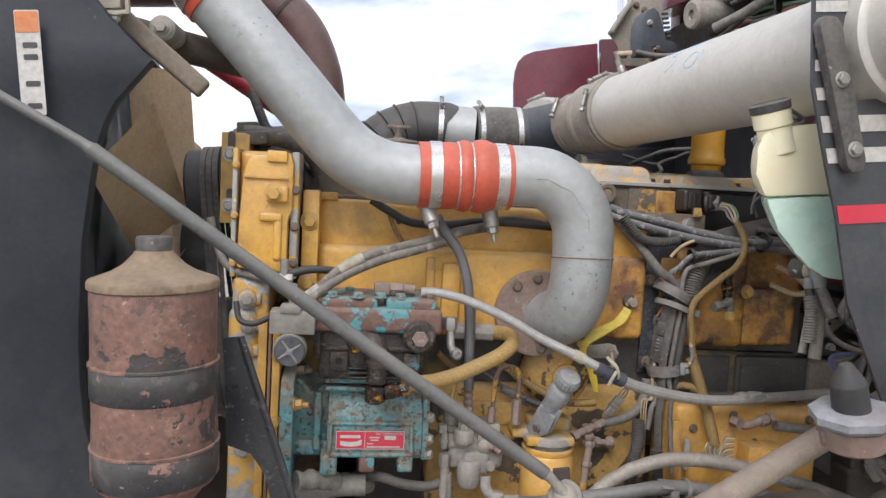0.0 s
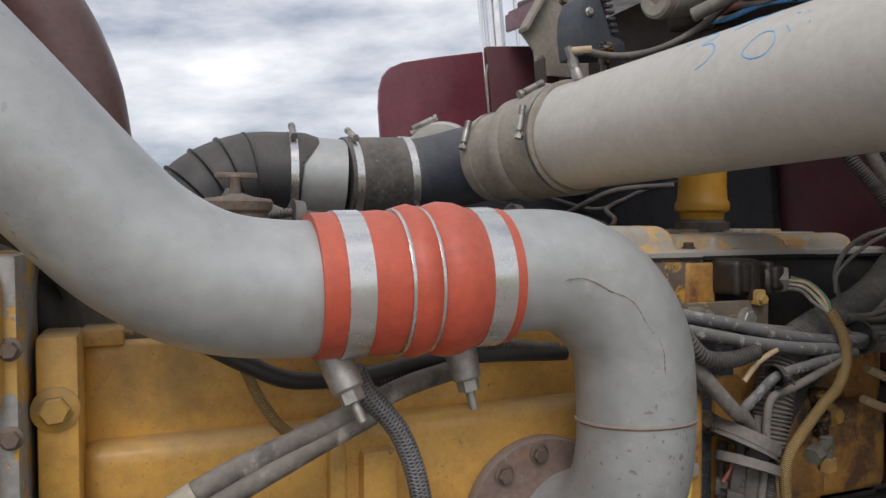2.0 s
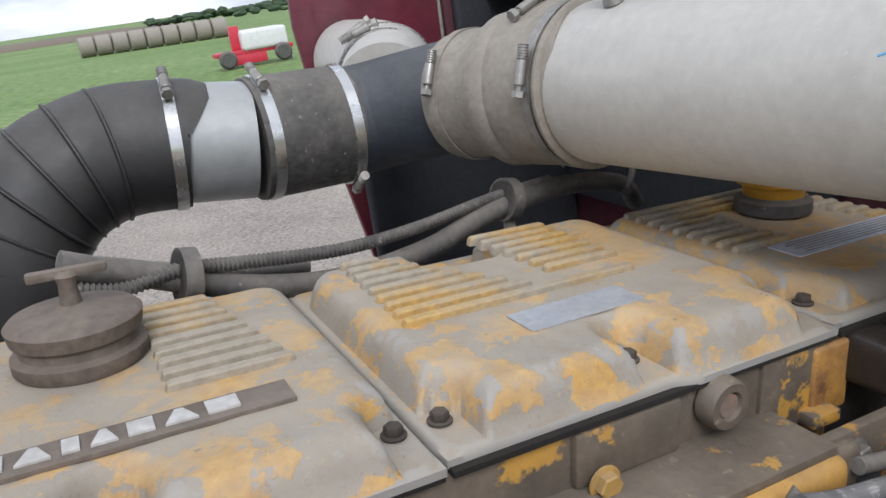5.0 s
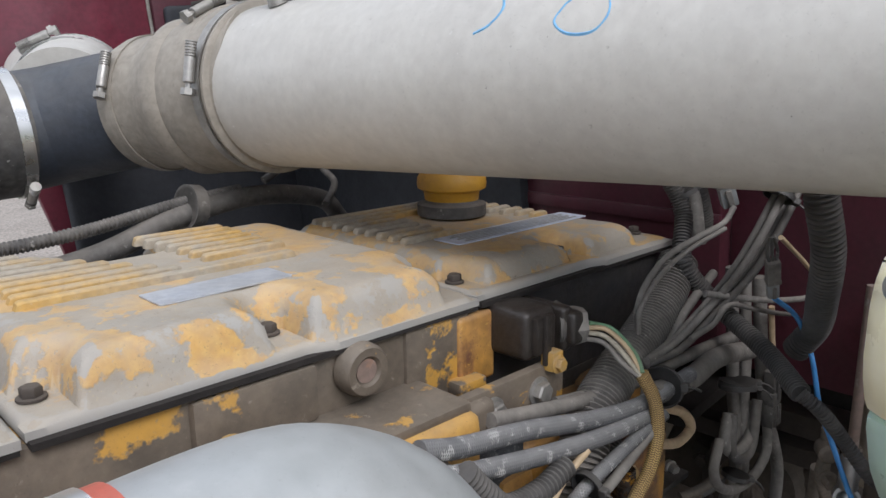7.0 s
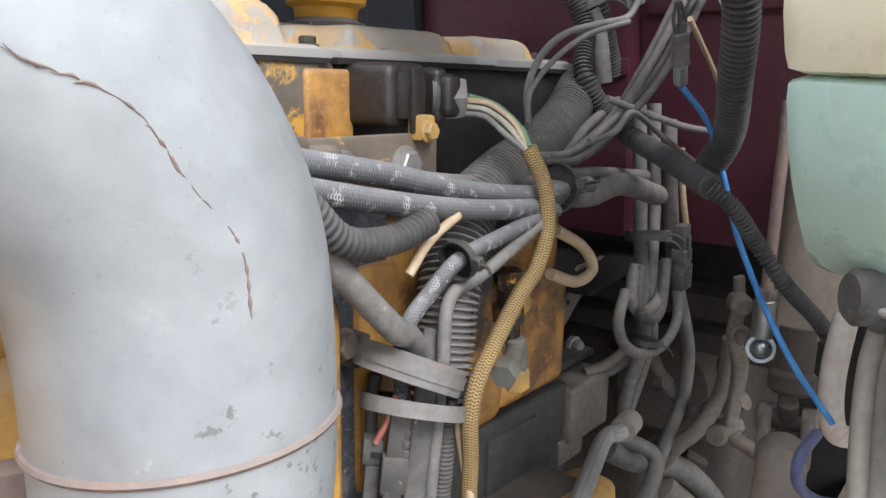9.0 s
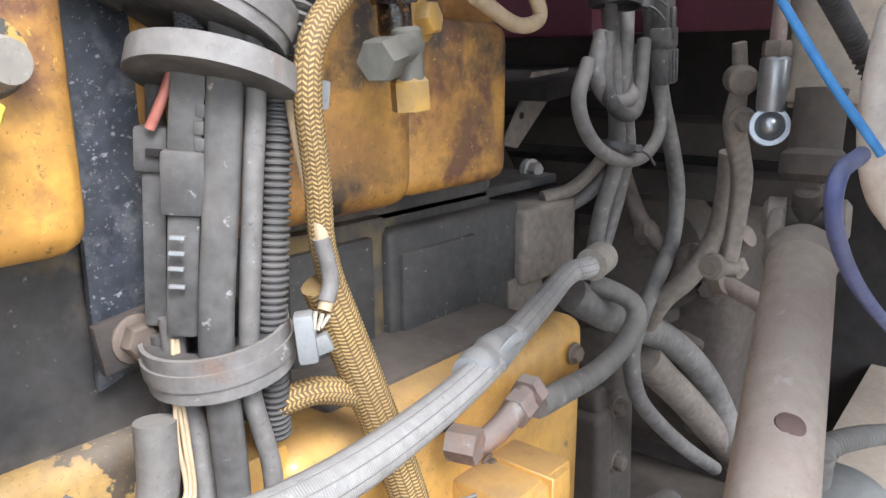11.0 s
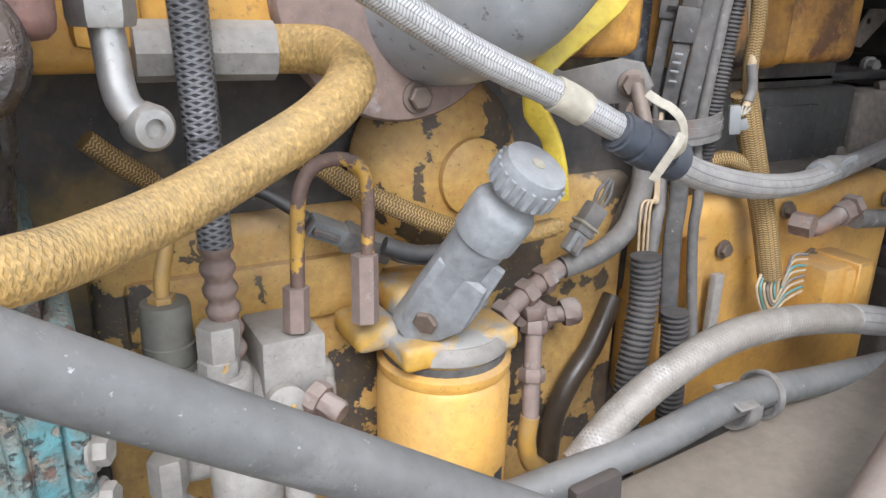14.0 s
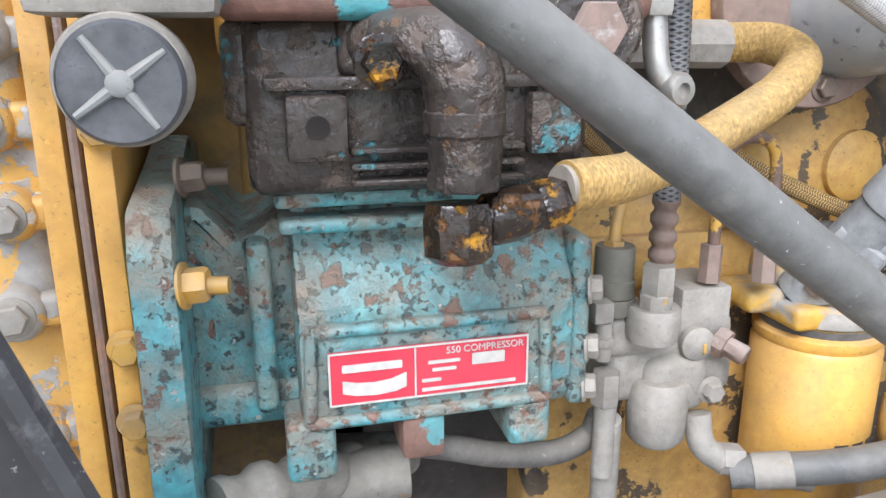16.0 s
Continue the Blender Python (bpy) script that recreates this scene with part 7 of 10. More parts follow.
for p_, q_ in ((Vector((0.6970, 1.4620, 1.1180)), Vector((0.7000, 1.4620, 1.1280))), (Vector((0.6990, 1.4610, 1.1190)), Vector((0.7030, 1.4610, 1.1260))), (Vector((0.7000, 1.4600, 1.1200)), Vector((0.7060, 1.4600, 1.1240)))):
    part("wire_end", cyl(p_, q_, 0.0011, seg=6), white_plastic, bp, "pale bare wire end")

# cable ties on the looms
TIES = (((1.078, 1.585, 1.508), (0.15, -0.39, -0.91), 0.0153, (0.6, -0.8, 0.1)),
        ((0.721, 1.477, 1.34), (-0.99, -0.04, -0.12), 0.0136, (0.6, -0.8, 0.1)),
        ((0.883, 1.5, 1.359), (-0.97, -0.17, 0.17), 0.0203, (0.6, -0.8, 0.1)),
        ((1.046, 1.46, 1.526), (-0.62, 0.13, -0.78), 0.0150, (0.6, -0.8, 0.1)),
        ((1.124, 1.53, 1.254), (-0.28, 0.0, -0.96), 0.0224, (0.6, -0.8, 0.1)),
        ((1.123, 1.53, 1.255), (-0.06, -0.14, -0.99), 0.0222, (0.6, -0.8, 0.1)),
        ((1.111, 1.522, 1.13), (-0.25, 0.09, -0.96), 0.0165, (0.6, -0.8, 0.1)),
        ((1.074, 1.74, 1.885), (-0.42, 0.91, -0.03), 0.0335, (0.6, -0.8, 0.1)))
for c_, ax_, r_, hd_ in TIES:
    ti = thing("loom_tie", "black plastic cable tie round a loom", "cable tie", c_, group="ties on the looms")
    c_, ax_, hd_ = Vector(c_), Vector(ax_).normalized(), Vector(hd_)
    hd_ = (hd_ - ax_ * hd_.dot(ax_)).normalized()
    part("strap", band(c_, ax_, r_, 0.006, 0.0013, 24), rubber_clean, ti)
    part("tie_head", box((-0.004, -0.0035, -0.0045), (0.004, 0.0035, 0.0045), 0.001, 1, axes(c_ + hd_ * (r_ + 0.003), hd_, ax_)), rubber_clean, ti)
    part("tail", tube([c_ + hd_ * (r_ + 0.003), c_ + hd_ * (r_ + 0.014) + ax_ * 0.004, c_ + hd_ * (r_ + 0.022) + ax_ * 0.012], 0.0014, 6, 4), rubber_clean, ti)

# ---- fittings on the rear casting ----
ft = thing("fuel_fittings", "brass pipe fittings on the dirty yellow casting", "fitting", (0.805, 1.49, 1.22))
part("upper_elbow", join(cyl((0.806, 1.497, 1.30), (0.806, 1.497, 1.245), 0.0095, seg=16, bevel=0.002), lathe([(0.013, 0), (0.013, 0.016)], (0.806, 1.497, 1.262), (0, 0, 1), 6), lathe([(0.0125, 0), (0.0125, 0.014)], (0.806, 1.497, 1.292), (0, 0, 1), 6)), oily_brass, ft)
part("tee", join(cyl((0.768, 1.475, 1.235), (0.81, 1.49, 1.24), 0.008, seg=14), lathe([(0.0105, 0), (0.0115, 0.002), (0.0115, 0.016), (0.0105, 0.018)], (0.765, 1.474, 1.235), (1, 0.3, 0.1), 6), cyl((0.806, 1.49, 1.25), (0.806, 1.49, 1.215), 0.009, seg=14, bevel=0.002)), sensor_grey, ft)
part("plug_nut", lathe([(0.011, 0), (0.011, 0.016), (0.008, 0.019)], (0.806, 1.49, 1.205), (0, 0, 1), 6), bolt_yellow, ft, "yellow nut")
eb = thing("banjo_bolt", "yellow banjo bolt with a rusty eye", "bolt", (0.87, 1.545, 1.25))
part("eye", band((0.868, 1.54, 1.252), (0.2, -1, 0.1), 0.011, 0.012, 0.005, 24), rust, eb)
part("bolt", hexbolt(Vector((0.868, 1.534, 1.252)), (0.2, -1, 0.1), 0.010, 0.01), bolt_yellow, eb)

# ---- cab front: firewall, tunnel and frame ----
fw = thing("firewall", "maroon painted cab front wall behind the engine", "wall", (1.25, 2.2, 0.4), kind="structure")
part("panel", join(box((1.21, 1.60, 1.22), (1.25, 2.62, 2.0), 0.01), box((1.235, 1.05, 1.22), (1.275, 1.60, 2.0), 0.01)), firewall_paint, fw)
part("insulation_pad", box((1.185, 1.93, 1.30), (1.209, 2.60, 1.86), 0.01), insulation, fw, "dark blue-black insulation pad")
# the wall's near-black colour carries the shade of the enclosed space
part("lower_panel", box((1.66, 0.95, 0.30), (1.70, 2.75, 1.24), 0.01), shade_and_gasket_black, fw, "dusty lower wall coloured near black for shade")
part("cab_floor", box((1.24, 0.95, 1.222), (1.66, 2.75, 1.242), 0.004), firewall_paint, fw, "dark maroon underside of the cab floor")
part("seam", join(box((1.204, 1.60, 1.43), (1.214, 2.6, 1.45), 0.003), box((1.228, 1.06, 1.50), (1.24, 1.59, 1.52), 0.003)), firewall_paint, fw)
gs = part("gusset", plate([(1.095, 1.125), (1.155, 1.19), (1.222, 1.188), (1.118, 1.118)], 0.005, axes((0, 1.64, 0), (1, 0, 0), (0, 0, 1)), 0.001), dusty_hose, fw, "dusty slanting gusset")
part("gusset_hole", lathe([(0.0035, 0.0), (0.0035, 0.0008), (0, 0.0008)], (1.125, 1.634, 1.150), (0, -1, 0), 16), shade_and_gasket_black, gs)
part("shelf_bolt", join(hexbolt(Vector((1.119, 1.62, 1.098)), (-0.3, -1, 0), 0.007, 0.01), lathe([(0.010, 0), (0.010, 0.003)], (1.119, 1.625, 1.098), (-0.3, -1, 0), 16)), steel, fw, "bright steel bolt")
# shelf painted as dark as the shade it lies in
part("shelf", box((1.12, 1.60, 1.165), (1.3, 2.5, 1.185), 0.004), shade_and_gasket_black, fw, "shelf flange coloured near black for shade")
for y, z in ((1.7, 1.35), (1.95, 1.35), (2.2, 1.40), (1.8, 1.7), (1.68, 1.55)):
    part("wall_bolt", hexbolt(Vector((1.209, y, z)), (-1, 0, 0), 0.009, 0.007), dark_dirt, fw)
gb = thing("bell_housing", "dark dusty bell housing behind the block", "gearbox", (1.15, 1.8, 0.5))
part("housing", moved(lathe([(0.0, 0.14), (0.15, 0.14), (0.18, 0.10), (0.20, 0.0), (0.20, -0.02)], (1.10, 1.86, 1.0), (1, 0, 0), 48), Matrix()), dark_dirt, gb)
for k in range(14):
    a = radians(25 * k + 10)
    part("housing_bolt", hexbolt(Vector((1.105, 1.86 - 0.188 * math.sin(a), 1.0 + 0.188 * math.cos(a))), (1, 0, 0), 0.01, 0.012), bolt_rust, gb)
rl = thing("frame_rail", "brown dusty steel frame rail below the engine", "frame rail", (0.4, 1.3, 0.62), kind="structure")
part("web", join(box((-0.8, 1.375, 0.60), (0.93, 1.385, 0.87), 0.003), box((0.93, 1.375, 0.45), (2.2, 1.385, 0.70), 0.003)), rail_dust, rl)
part("top_flange", join(box((-0.8, 1.28, 0.872), (0.93, 1.384, 0.882), 0.003), box((0.93, 1.28, 0.702), (2.2, 1.384, 0.712), 0.003)), rail_dust, rl, "brown dusty top flange")
part("bottom_flange", box((-0.8, 1.28, 0.59), (0.93, 1.384, 0.60), 0.003), rail_dust, rl)
rl2 = thing("frame_rail", "dark steel frame rail beyond the engine", "frame rail", (0.4, 2.3, 0.62), kind="structure")
part("web", box((-0.8, 2.25, 0.60), (2.2, 2.26, 0.87), 0.003), dark_dirt, rl2)
part("top_flange", box((-0.8, 2.262, 0.872), (2.2, 2.36, 0.882), 0.003), dark_dirt, rl2)
cm = thing("cross_member", "dark dusty cross member between the frame rails", "cross member", (1.22, 1.8, 0.65), kind="structure")
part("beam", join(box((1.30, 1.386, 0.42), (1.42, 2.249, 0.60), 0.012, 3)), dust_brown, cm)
part("upper_beam", join(box((1.34, 1.40, 1.075), (1.40, 2.249, 1.115), 0.008, 2), box((1.345, 1.40, 1.02), (1.39, 2.249, 1.055), 0.008, 2)), dark_dirt, cm, "dark pressed upper beam")
tc = thing("transmission_case", "dust-brown cast transmission case in the shade under the cab", "gearbox", (1.5, 1.75, 0.62))
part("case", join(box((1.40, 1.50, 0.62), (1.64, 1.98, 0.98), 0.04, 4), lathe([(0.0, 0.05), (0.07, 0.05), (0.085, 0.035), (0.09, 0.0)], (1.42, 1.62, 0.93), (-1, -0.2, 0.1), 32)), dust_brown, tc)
for k, (y_, z_) in enumerate(((1.54, 0.70), (1.56, 0.80), (1.53, 0.90), (1.66, 0.72), (1.60, 0.85), (1.70, 0.95), (1.78, 0.80))):
    part("case_lug", join(box((-0.022, -0.016, -0.02), (0.02, 0.02, 0.02), 0.006, 2, pose(1.40, y_, z_, 20 * k, 0, 15 * k)), hexbolt(Vector((1.377, y_, z_)), (-1, -0.2, 0.1), 0.010, 0.012)), dust_brown, tc)
bb = thing("brake_bracket", "brown dusty upright bracket box under the cab", "bracket", (1.16, 1.58, 0.62))
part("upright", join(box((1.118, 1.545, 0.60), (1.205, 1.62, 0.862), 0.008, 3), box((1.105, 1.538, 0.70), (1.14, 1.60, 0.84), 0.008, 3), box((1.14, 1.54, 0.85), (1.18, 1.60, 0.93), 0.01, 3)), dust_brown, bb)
part("upright_bolt", hexbolt(Vector((1.16, 1.545, 0.83)), Y0, 0.009, 0.01), dusty_lever, bb)
part("upright_bolt", hexbolt(Vector((1.16, 1.545, 0.76)), Y0, 0.009, 0.01), dusty_lever, bb)
for pts_, r_ in (([(1.24, 1.44, 1.02), (1.25, 1.50, 0.98), (1.262, 1.56, 0.90), (1.27, 1.58, 0.80)], 0.012), ([(1.26, 1.40, 0.93), (1.255, 1.47, 0.96), (1.265, 1.56, 1.00), (1.29, 1.62, 1.10)], 0.010)):
    solid("dusty_linkage", join(tube(pts_, r_, 12), lathe([(r_ * 1.5, -0.008), (r_ * 1.7, 0), (r_ * 1.5, 0.008)], pts_[1], (0.3, 1, -0.4), 16), lathe([(r_ * 1.4, -0.006), (r_ * 1.4, 0.01)], pts_[2], (0.2, 1, -0.5), 6)), dusty_lever, "dark dusty linkage in the shade under the cab", "linkage", "linkages under the cab")

# rubber-lined clips round the hoses behind the covers
for c_, r_ in (((0.262, 1.938, 1.572), 0.026), ((0.655, 1.994, 1.537), 0.024)):
    cl = thing("hose_clip", "black rubber-lined clip holding two hoses", "clip", c_)
    part("loop", band(c_, (1, 0.12, -0.25), r_, 0.016, 0.003, 28), rubber, cl)
    part("leg", box((c_[0] - 0.007, c_[1] - 0.004, c_[2] - 0.085), (c_[0] + 0.007, c_[1] + 0.004, c_[2] - r_ + 0.002), 0.002), cast_grey, cl, "grey steel leg of the clip")

# ---- cowl and cab ----
cw = thing("cowl", "dark red cab cowl with an open wiring channel", "cowl", (1.1, 1.8, 1.8))
TL = Matrix.Translation((0, 2.2, 2.0)) @ Matrix.Rotation(radians(3.8), 4, "X") @ Matrix.Translation((0, -2.2, -2.0))
part("lip", join(box((1.00, 1.15, 2.02), (1.40, 2.62, 2.04), 0.008, 2, TL), box((0.992, 1.15, 1.985), (1.004, 2.62, 2.03), 0.005, 2, TL)), maroon, cw, "glossy dark red cowl lip")
part("channel_back", box((1.13, 1.15, 1.76), (1.20, 2.60, 1.985), 0.006), dark_dirt, cw, "dark channel wall")
part("channel_floor", box((1.02, 1.62, 1.752), (1.20, 2.60, 1.768), 0.004), dark_dirt, cw)
part("sill", box((1.02, 1.15, 2.042), (1.36, 2.6, 2.06), 0.006, 3, TL), rubber, cw, "black windscreen seal")
part("windscreen", box((1.08, 1.2, 2.06), (1.09, 2.45, 2.62), 0.002, 1), material("tinted_windscreen_glass", (0.35, 0.47, 0.47), (0.38, 0.5, 0.5), rough=0.1, grain=0.0, bump=0.0, coat=0.5), cw, "pale teal tinted windscreen glass")
part("screen_pillar", box((1.19, 2.55, 2.0), (1.27, 2.63, 2.66), 0.012), maroon, cw)
cf = thing("cowl_fin", "glossy dark red cab side fin with rounded top corner", "panel", (0.8, 2.64, 0.9))
fin = [(0.76, 0.95), (0.69, 1.34), (0.64, 1.60), (0.624, 1.755), (0.626, 1.83), (0.632, 1.875), (0.645, 1.91), (0.665, 1.93), (0.70, 1.943), (0.80, 1.956), (0.93, 1.968), (0.93, 0.95)]
part("fin_panel", plate(fin, 0.018, axes((0, 2.655, 0), (1, 0, 0), (0, 0, 1)), 0.005), maroon, cf)
part("edge_bead", tube([(0.929, 2.632, 1.2), (0.929, 2.632, 1.6), (0.93, 2.632, 1.85), (0.934, 2.632, 1.92), (0.955, 2.632, 1.955)], 0.0035, 10), cast_grey, cf, "pale worn edge")
part("side_panel", box((0.935, 2.625, 0.95), (1.5, 2.65, 1.98), 0.008), firewall_paint, cf)
part("insulation_pad", join(box((0.70, 2.595, 0.95), (1.21, 2.622, 1.60), 0.012, 3), box((0.95, 2.60, 1.55), (1.21, 2.622, 1.80), 0.012, 3)), insulation, cf, "dark blue-black quilted insulation pad")
es = thing("exhaust_stack", "chrome vertical exhaust stack behind the cab corner", "exhaust", (1.29, 3.3, 0.8))
part("tailpipe", cyl((1.29, 3.3, 0.0), (1.29, 3.3, 3.4), 0.045, seg=32), chrome, es)
part("mast", cyl((1.39, 3.28, 1.2), (1.37, 3.28, 3.3), 0.007, seg=10), chrome, es, "thin chrome mast")
part("bracket", box((1.285, 3.26, 2.0), (1.40, 3.28, 2.03), 0.004), chrome, es)

wm = thing("wiper_motor", "grey cast wiper motor under the cowl lip", "motor", (0.98, 1.93, 1.85))
WA = Vector((1, 0.18, 0.05)).normalized()
wp = Vector((0.93, 1.915, 1.905))
part("can", lathe([(0.0, 0.0), (0.028, 0.0), (0.034, 0.006), (0.034, 0.095), (0.03, 0.10), (0.0, 0.10)], wp + WA * 0.02, WA, 32), cast_grey, wm)
part("end_cap", lathe([(0.0, 0.02), (0.012, 0.02), (0.013, 0.012), (0.03, 0.01), (0.036, 0.014), (0.037, 0.03), (0.03, 0.034)], wp - WA * 0.012, WA, 32), duct_tan, wm, "dusty end cap")
part("gearcase", box((1.01, 1.90, 1.86), (1.10, 1.99, 1.94), 0.012, 3), dark_dirt, wm)
bh = thing("blower_housing", "blue-grey plastic blower housing with toothed edge", "blower", (0.86, 2.05, 1.8))
bo = [(0.862, 1.945), (0.848, 1.918), (0.842, 1.88), (0.845, 1.83), (0.945, 1.83), (0.945, 1.855), (0.915, 1.87), (0.905, 1.905), (0.895, 1.94), (0.88, 1.952)]
part("shell", plate(bo, 0.085, axes((0, 2.115, 0), (1, 0, 0), (0, 0, 1)), 0.007), duct_blue, bh)
for k in range(6):
    part("tooth", box((0.908 + 0.002 * k - 0.006, 2.024, 1.93 - 0.012 * k), (0.917 + 0.002 * k, 2.036, 1.936 - 0.012 * k), 0.001), duct_blue, bh)
part("screw", hexbolt(Vector((0.868, 2.029, 1.91)), Y0, 0.006, 0.005), steel, bh)
def axes_along(p, way):
    """A pose at p with z along the way and x level."""
    z = Vector(way).normalized()
    x = z.cross(Vector((0, 0, 1))).normalized()
    return Matrix.Translation(p) @ Matrix((x, z.cross(x), z)).transposed().to_4x4()


sb = thing("sheet_bracket", "tan weathered sheet-metal bracket bolted to the cowl", "bracket", (0.9, 2.2, 1.8))
part("sheet", plate([(0.819, 1.923), (0.887, 2.017), (0.983, 2.018), (0.99, 1.95), (0.981, 1.819), (0.853, 1.828), (0.85, 1.88)], 0.006, axes((0, 2.226, 0), (1, 0, 0), (0, 0, 1)), 0.0015), duct_tan, sb)
part("fold", plate([(0.819, 1.923), (0.887, 2.017), (0.887, 2.017 - 0.012), (0.822, 1.915)], 0.04, axes((0, 2.226, 0), (1, 0, 0), (0, 0, 1)), 0.001), duct_tan, sb)
BA, BD = Vector((0.758, 2.060, 1.780)), Vector((0.133, -0.090, -0.037))
part("tube_bar", join(box((-0.012, -0.006, 0.0), (0.012, 0.0, 0.165), 0.0015, 2, axes_along(BA, BD)), box((-0.012, 0.002, 0.02), (0.012, 0.008, 0.132), 0.0015, 2, axes_along(BA, BD))), cast_grey, sb, "dusty grey flat bars over the tube")
part("lower_tab", join(box((0.80, 2.13, 1.775), (0.86, 2.2, 1.782), 0.002), box((0.83, 2.15, 1.782), (0.836, 2.19, 1.85), 0.002)), dark_dirt, sb, "dark lower tab")
for x, z in ((0.905, 2.0), (0.93, 1.985), (0.865, 1.86), (0.955, 1.90)):
    part("sheet_bolt", hexbolt(Vector((x, 2.219, z)), Y0, 0.007, 0.006), bolt_rust, sb)
tf = thing("air_fitting", "brass elbow fitting standing on the intake tube", "fitting", (0.845, 1.95, 1.77))
part("stem", join(cyl((0.852, 1.97, 1.76), (0.852, 1.97, 1.84), 0.008, seg=14, bevel=0.002), lathe([(0.012, 0), (0.012, 0.014)], (0.852, 1.97, 1.80), (0, 0, 1), 6), lathe([(0.011, 0), (0.011, 0.016)], (0.852, 1.97, 1.826), (0.9, -0.2, 0.3), 6)), oily_brass, tf)

# ---- washer bottle ----
fb = thing("fluid_bottle", "yellowed translucent washer bottle half full of green fluid", "bottle", (0.79, 1.215, 1.28))
upper = [(0.6835, 1.463), (0.668, 1.50), (0.671, 1.54), (0.682, 1.562), (0.70, 1.571), (0.76, 1.575), (0.93, 1.575), (0.93, 1.463)]
lower = [(0.684, 1.463), (0.93, 1.463), (0.93, 1.325), (0.81, 1.328), (0.782, 1.334), (0.757, 1.350), (0.735, 1.373), (0.706, 1.41)]
def skew(bm):
    """The bottle's flank runs outward to the rear."""
    for v in bm.verts:
        v.co.x += 0.5 * (v.co.y - 1.15)
    return bm


BM = axes((0, 1.285, 0), (1, 0, 0), (0, 0, 1))
part("tank_top", skew(plate(upper[::-1], 0.135, BM, 0.014)), bottle_top, fb)
part("tank_base", skew(plate(lower, 0.135, BM, 0.012)), bottle_fluid, fb, "lower half filled with pale green fluid")
NP, NA = Vector((0.716, 1.172, 1.552)), Vector((-0.22, -0.03, 1)).normalized()
part("neck", lathe([(0.028, -0.02), (0.026, 0.02), (0.029, 0.022), (0.029, 0.045), (0.024, 0.046)], NP, NA, 32), bottle_top, fb)
cap = part("filler_cap", lathe([(0.030, 0.046), (0.031, 0.058), (0.026, 0.061), (0.024, 0.055), (0.0, 0.055)], NP, NA, 32), rubber, fb, "black filler cap")
part("cap_strap", tube([NP + NA * 0.02 + Vector((0.03, 0, 0)), NP + Vector((0.045, 0, 0.03)), NP + NA * 0.05 + Vector((0.03, 0, 0.0))], 0.003, 8), rubber, cap)
part("screw", join(lathe([(0.0108, 0), (0.0108, 0.004), (0.006, 0.007), (0.0, 0.007)], (0.7385, 1.264, 1.556), (-0.85, 0.25, 0.2), 20), lathe([(0.003, 0.008), (0.003, 0.011)], (0.7385, 1.264, 1.556), (-0.85, 0.25, 0.2), 8)), grey_plastic, fb, "grey washer and screw")
pm = part("washer_pump", cyl((0.790, 1.249, 1.339), (0.805, 1.229, 1.337), 0.0165, seg=24, bevel=0.003), rubber, fb, "black washer pump")
part("pump_collar", cyl((0.805, 1.229, 1.337), (0.810, 1.215, 1.338), 0.0150, seg=20, bevel=0.002), white_plastic, pm, "cream plastic pump collar")
part("elbow", join(tube([(0.810, 1.215, 1.338), (0.812, 1.207, 1.326), (0.813, 1.204, 1.310)], [0.011, 0.012, 0.0105], 16), cyl((0.800, 1.215, 1.326), (0.800, 1.212, 1.307), 0.0085, seg=14, bevel=0.002)), grey_plastic, pm, "grey hose elbow")
part("lever_clip", tube([(0.785, 1.242, 1.332), (0.785, 1.235, 1.337), (0.787, 1.225, 1.333)], 0.0035, 10), steel, pm, "bright spring clip")
hose("washer_hose", [(0.813, 1.204, 1.310), (0.830, 1.194, 1.261)], 0.0095, cable_grey, "grey hose hanging from the washer pump", "hose", seg=14)
hose("washer_lead", [(0.800, 1.212, 1.307), (0.800, 1.210, 1.296)], 0.0080, rubber_clean, "black plug under the washer pump", "connector", seg=12)
hose("washer_loom", [(0.800, 1.210, 1.296), (0.800, 1.206, 1.269), (0.790, 1.197, 1.220)], 0.0115, cable_grey, "pale grey corrugated loom under the washer pump", "cable", ribbed=0.0048, seg=16)
hose("tan_tube", [(0.820, 1.237, 1.311), (0.820, 1.240, 1.286), (0.815, 1.239, 1.249), (0.800, 1.233, 1.194)], 0.0062, duct_tan, "dusty tan tube hanging behind the bottle", "hose")
hose("tan_tube", [(0.830, 1.233, 1.305), (0.830, 1.233, 1.275), (0.830, 1.233, 1.241), (0.820, 1.228, 1.184)], 0.0105, duct_tan, "wide dusty tan tube behind the bottle", "hose")

# ---- striped hood edge panel ----
hp = thing("striped_panel", "black hood edge panel with white and red stripe decals", "panel", (0.9, 1.05, 0.9))
PO = [(0.697, 1.90), (0.695, 1.622), (0.716, 1.512), (0.734, 1.432), (0.753, 1.309), (0.816, 1.146), (0.90, 0.98), (1.12, 0.98), (1.12, 1.60), (0.748, 1.60), (0.748, 1.90)]
PM = axes((0, 1.055, 0), (1, 0, 0), (0, 0, 1))
part("sheet", plate(PO, 0.006, PM, 0.0012), black_paint, hp)
edge = lambda z: float(np.interp(z, [1.432, 1.512, 1.622, 1.90], [0.734, 0.716, 0.695, 0.697]))
for z0, z1, x1 in ((1.77, 1.79, 0.746), (1.72, 1.735, 0.746), (1.672, 1.69, 0.746), (1.64, 1.655, 0.746), (1.60, 1.617, 0.746), (1.555, 1.578, 1.1), (1.512, 1.533, 1.1)):
    part("stripe", plate([(edge(z0) + 0.003, z0), (x1, z0), (x1, z1), (edge(z1) + 0.003, z1)], 0.0006, PM @ Matrix.Translation((0, 0, 0.0075))), decal_white, hp, "white stripe decal")
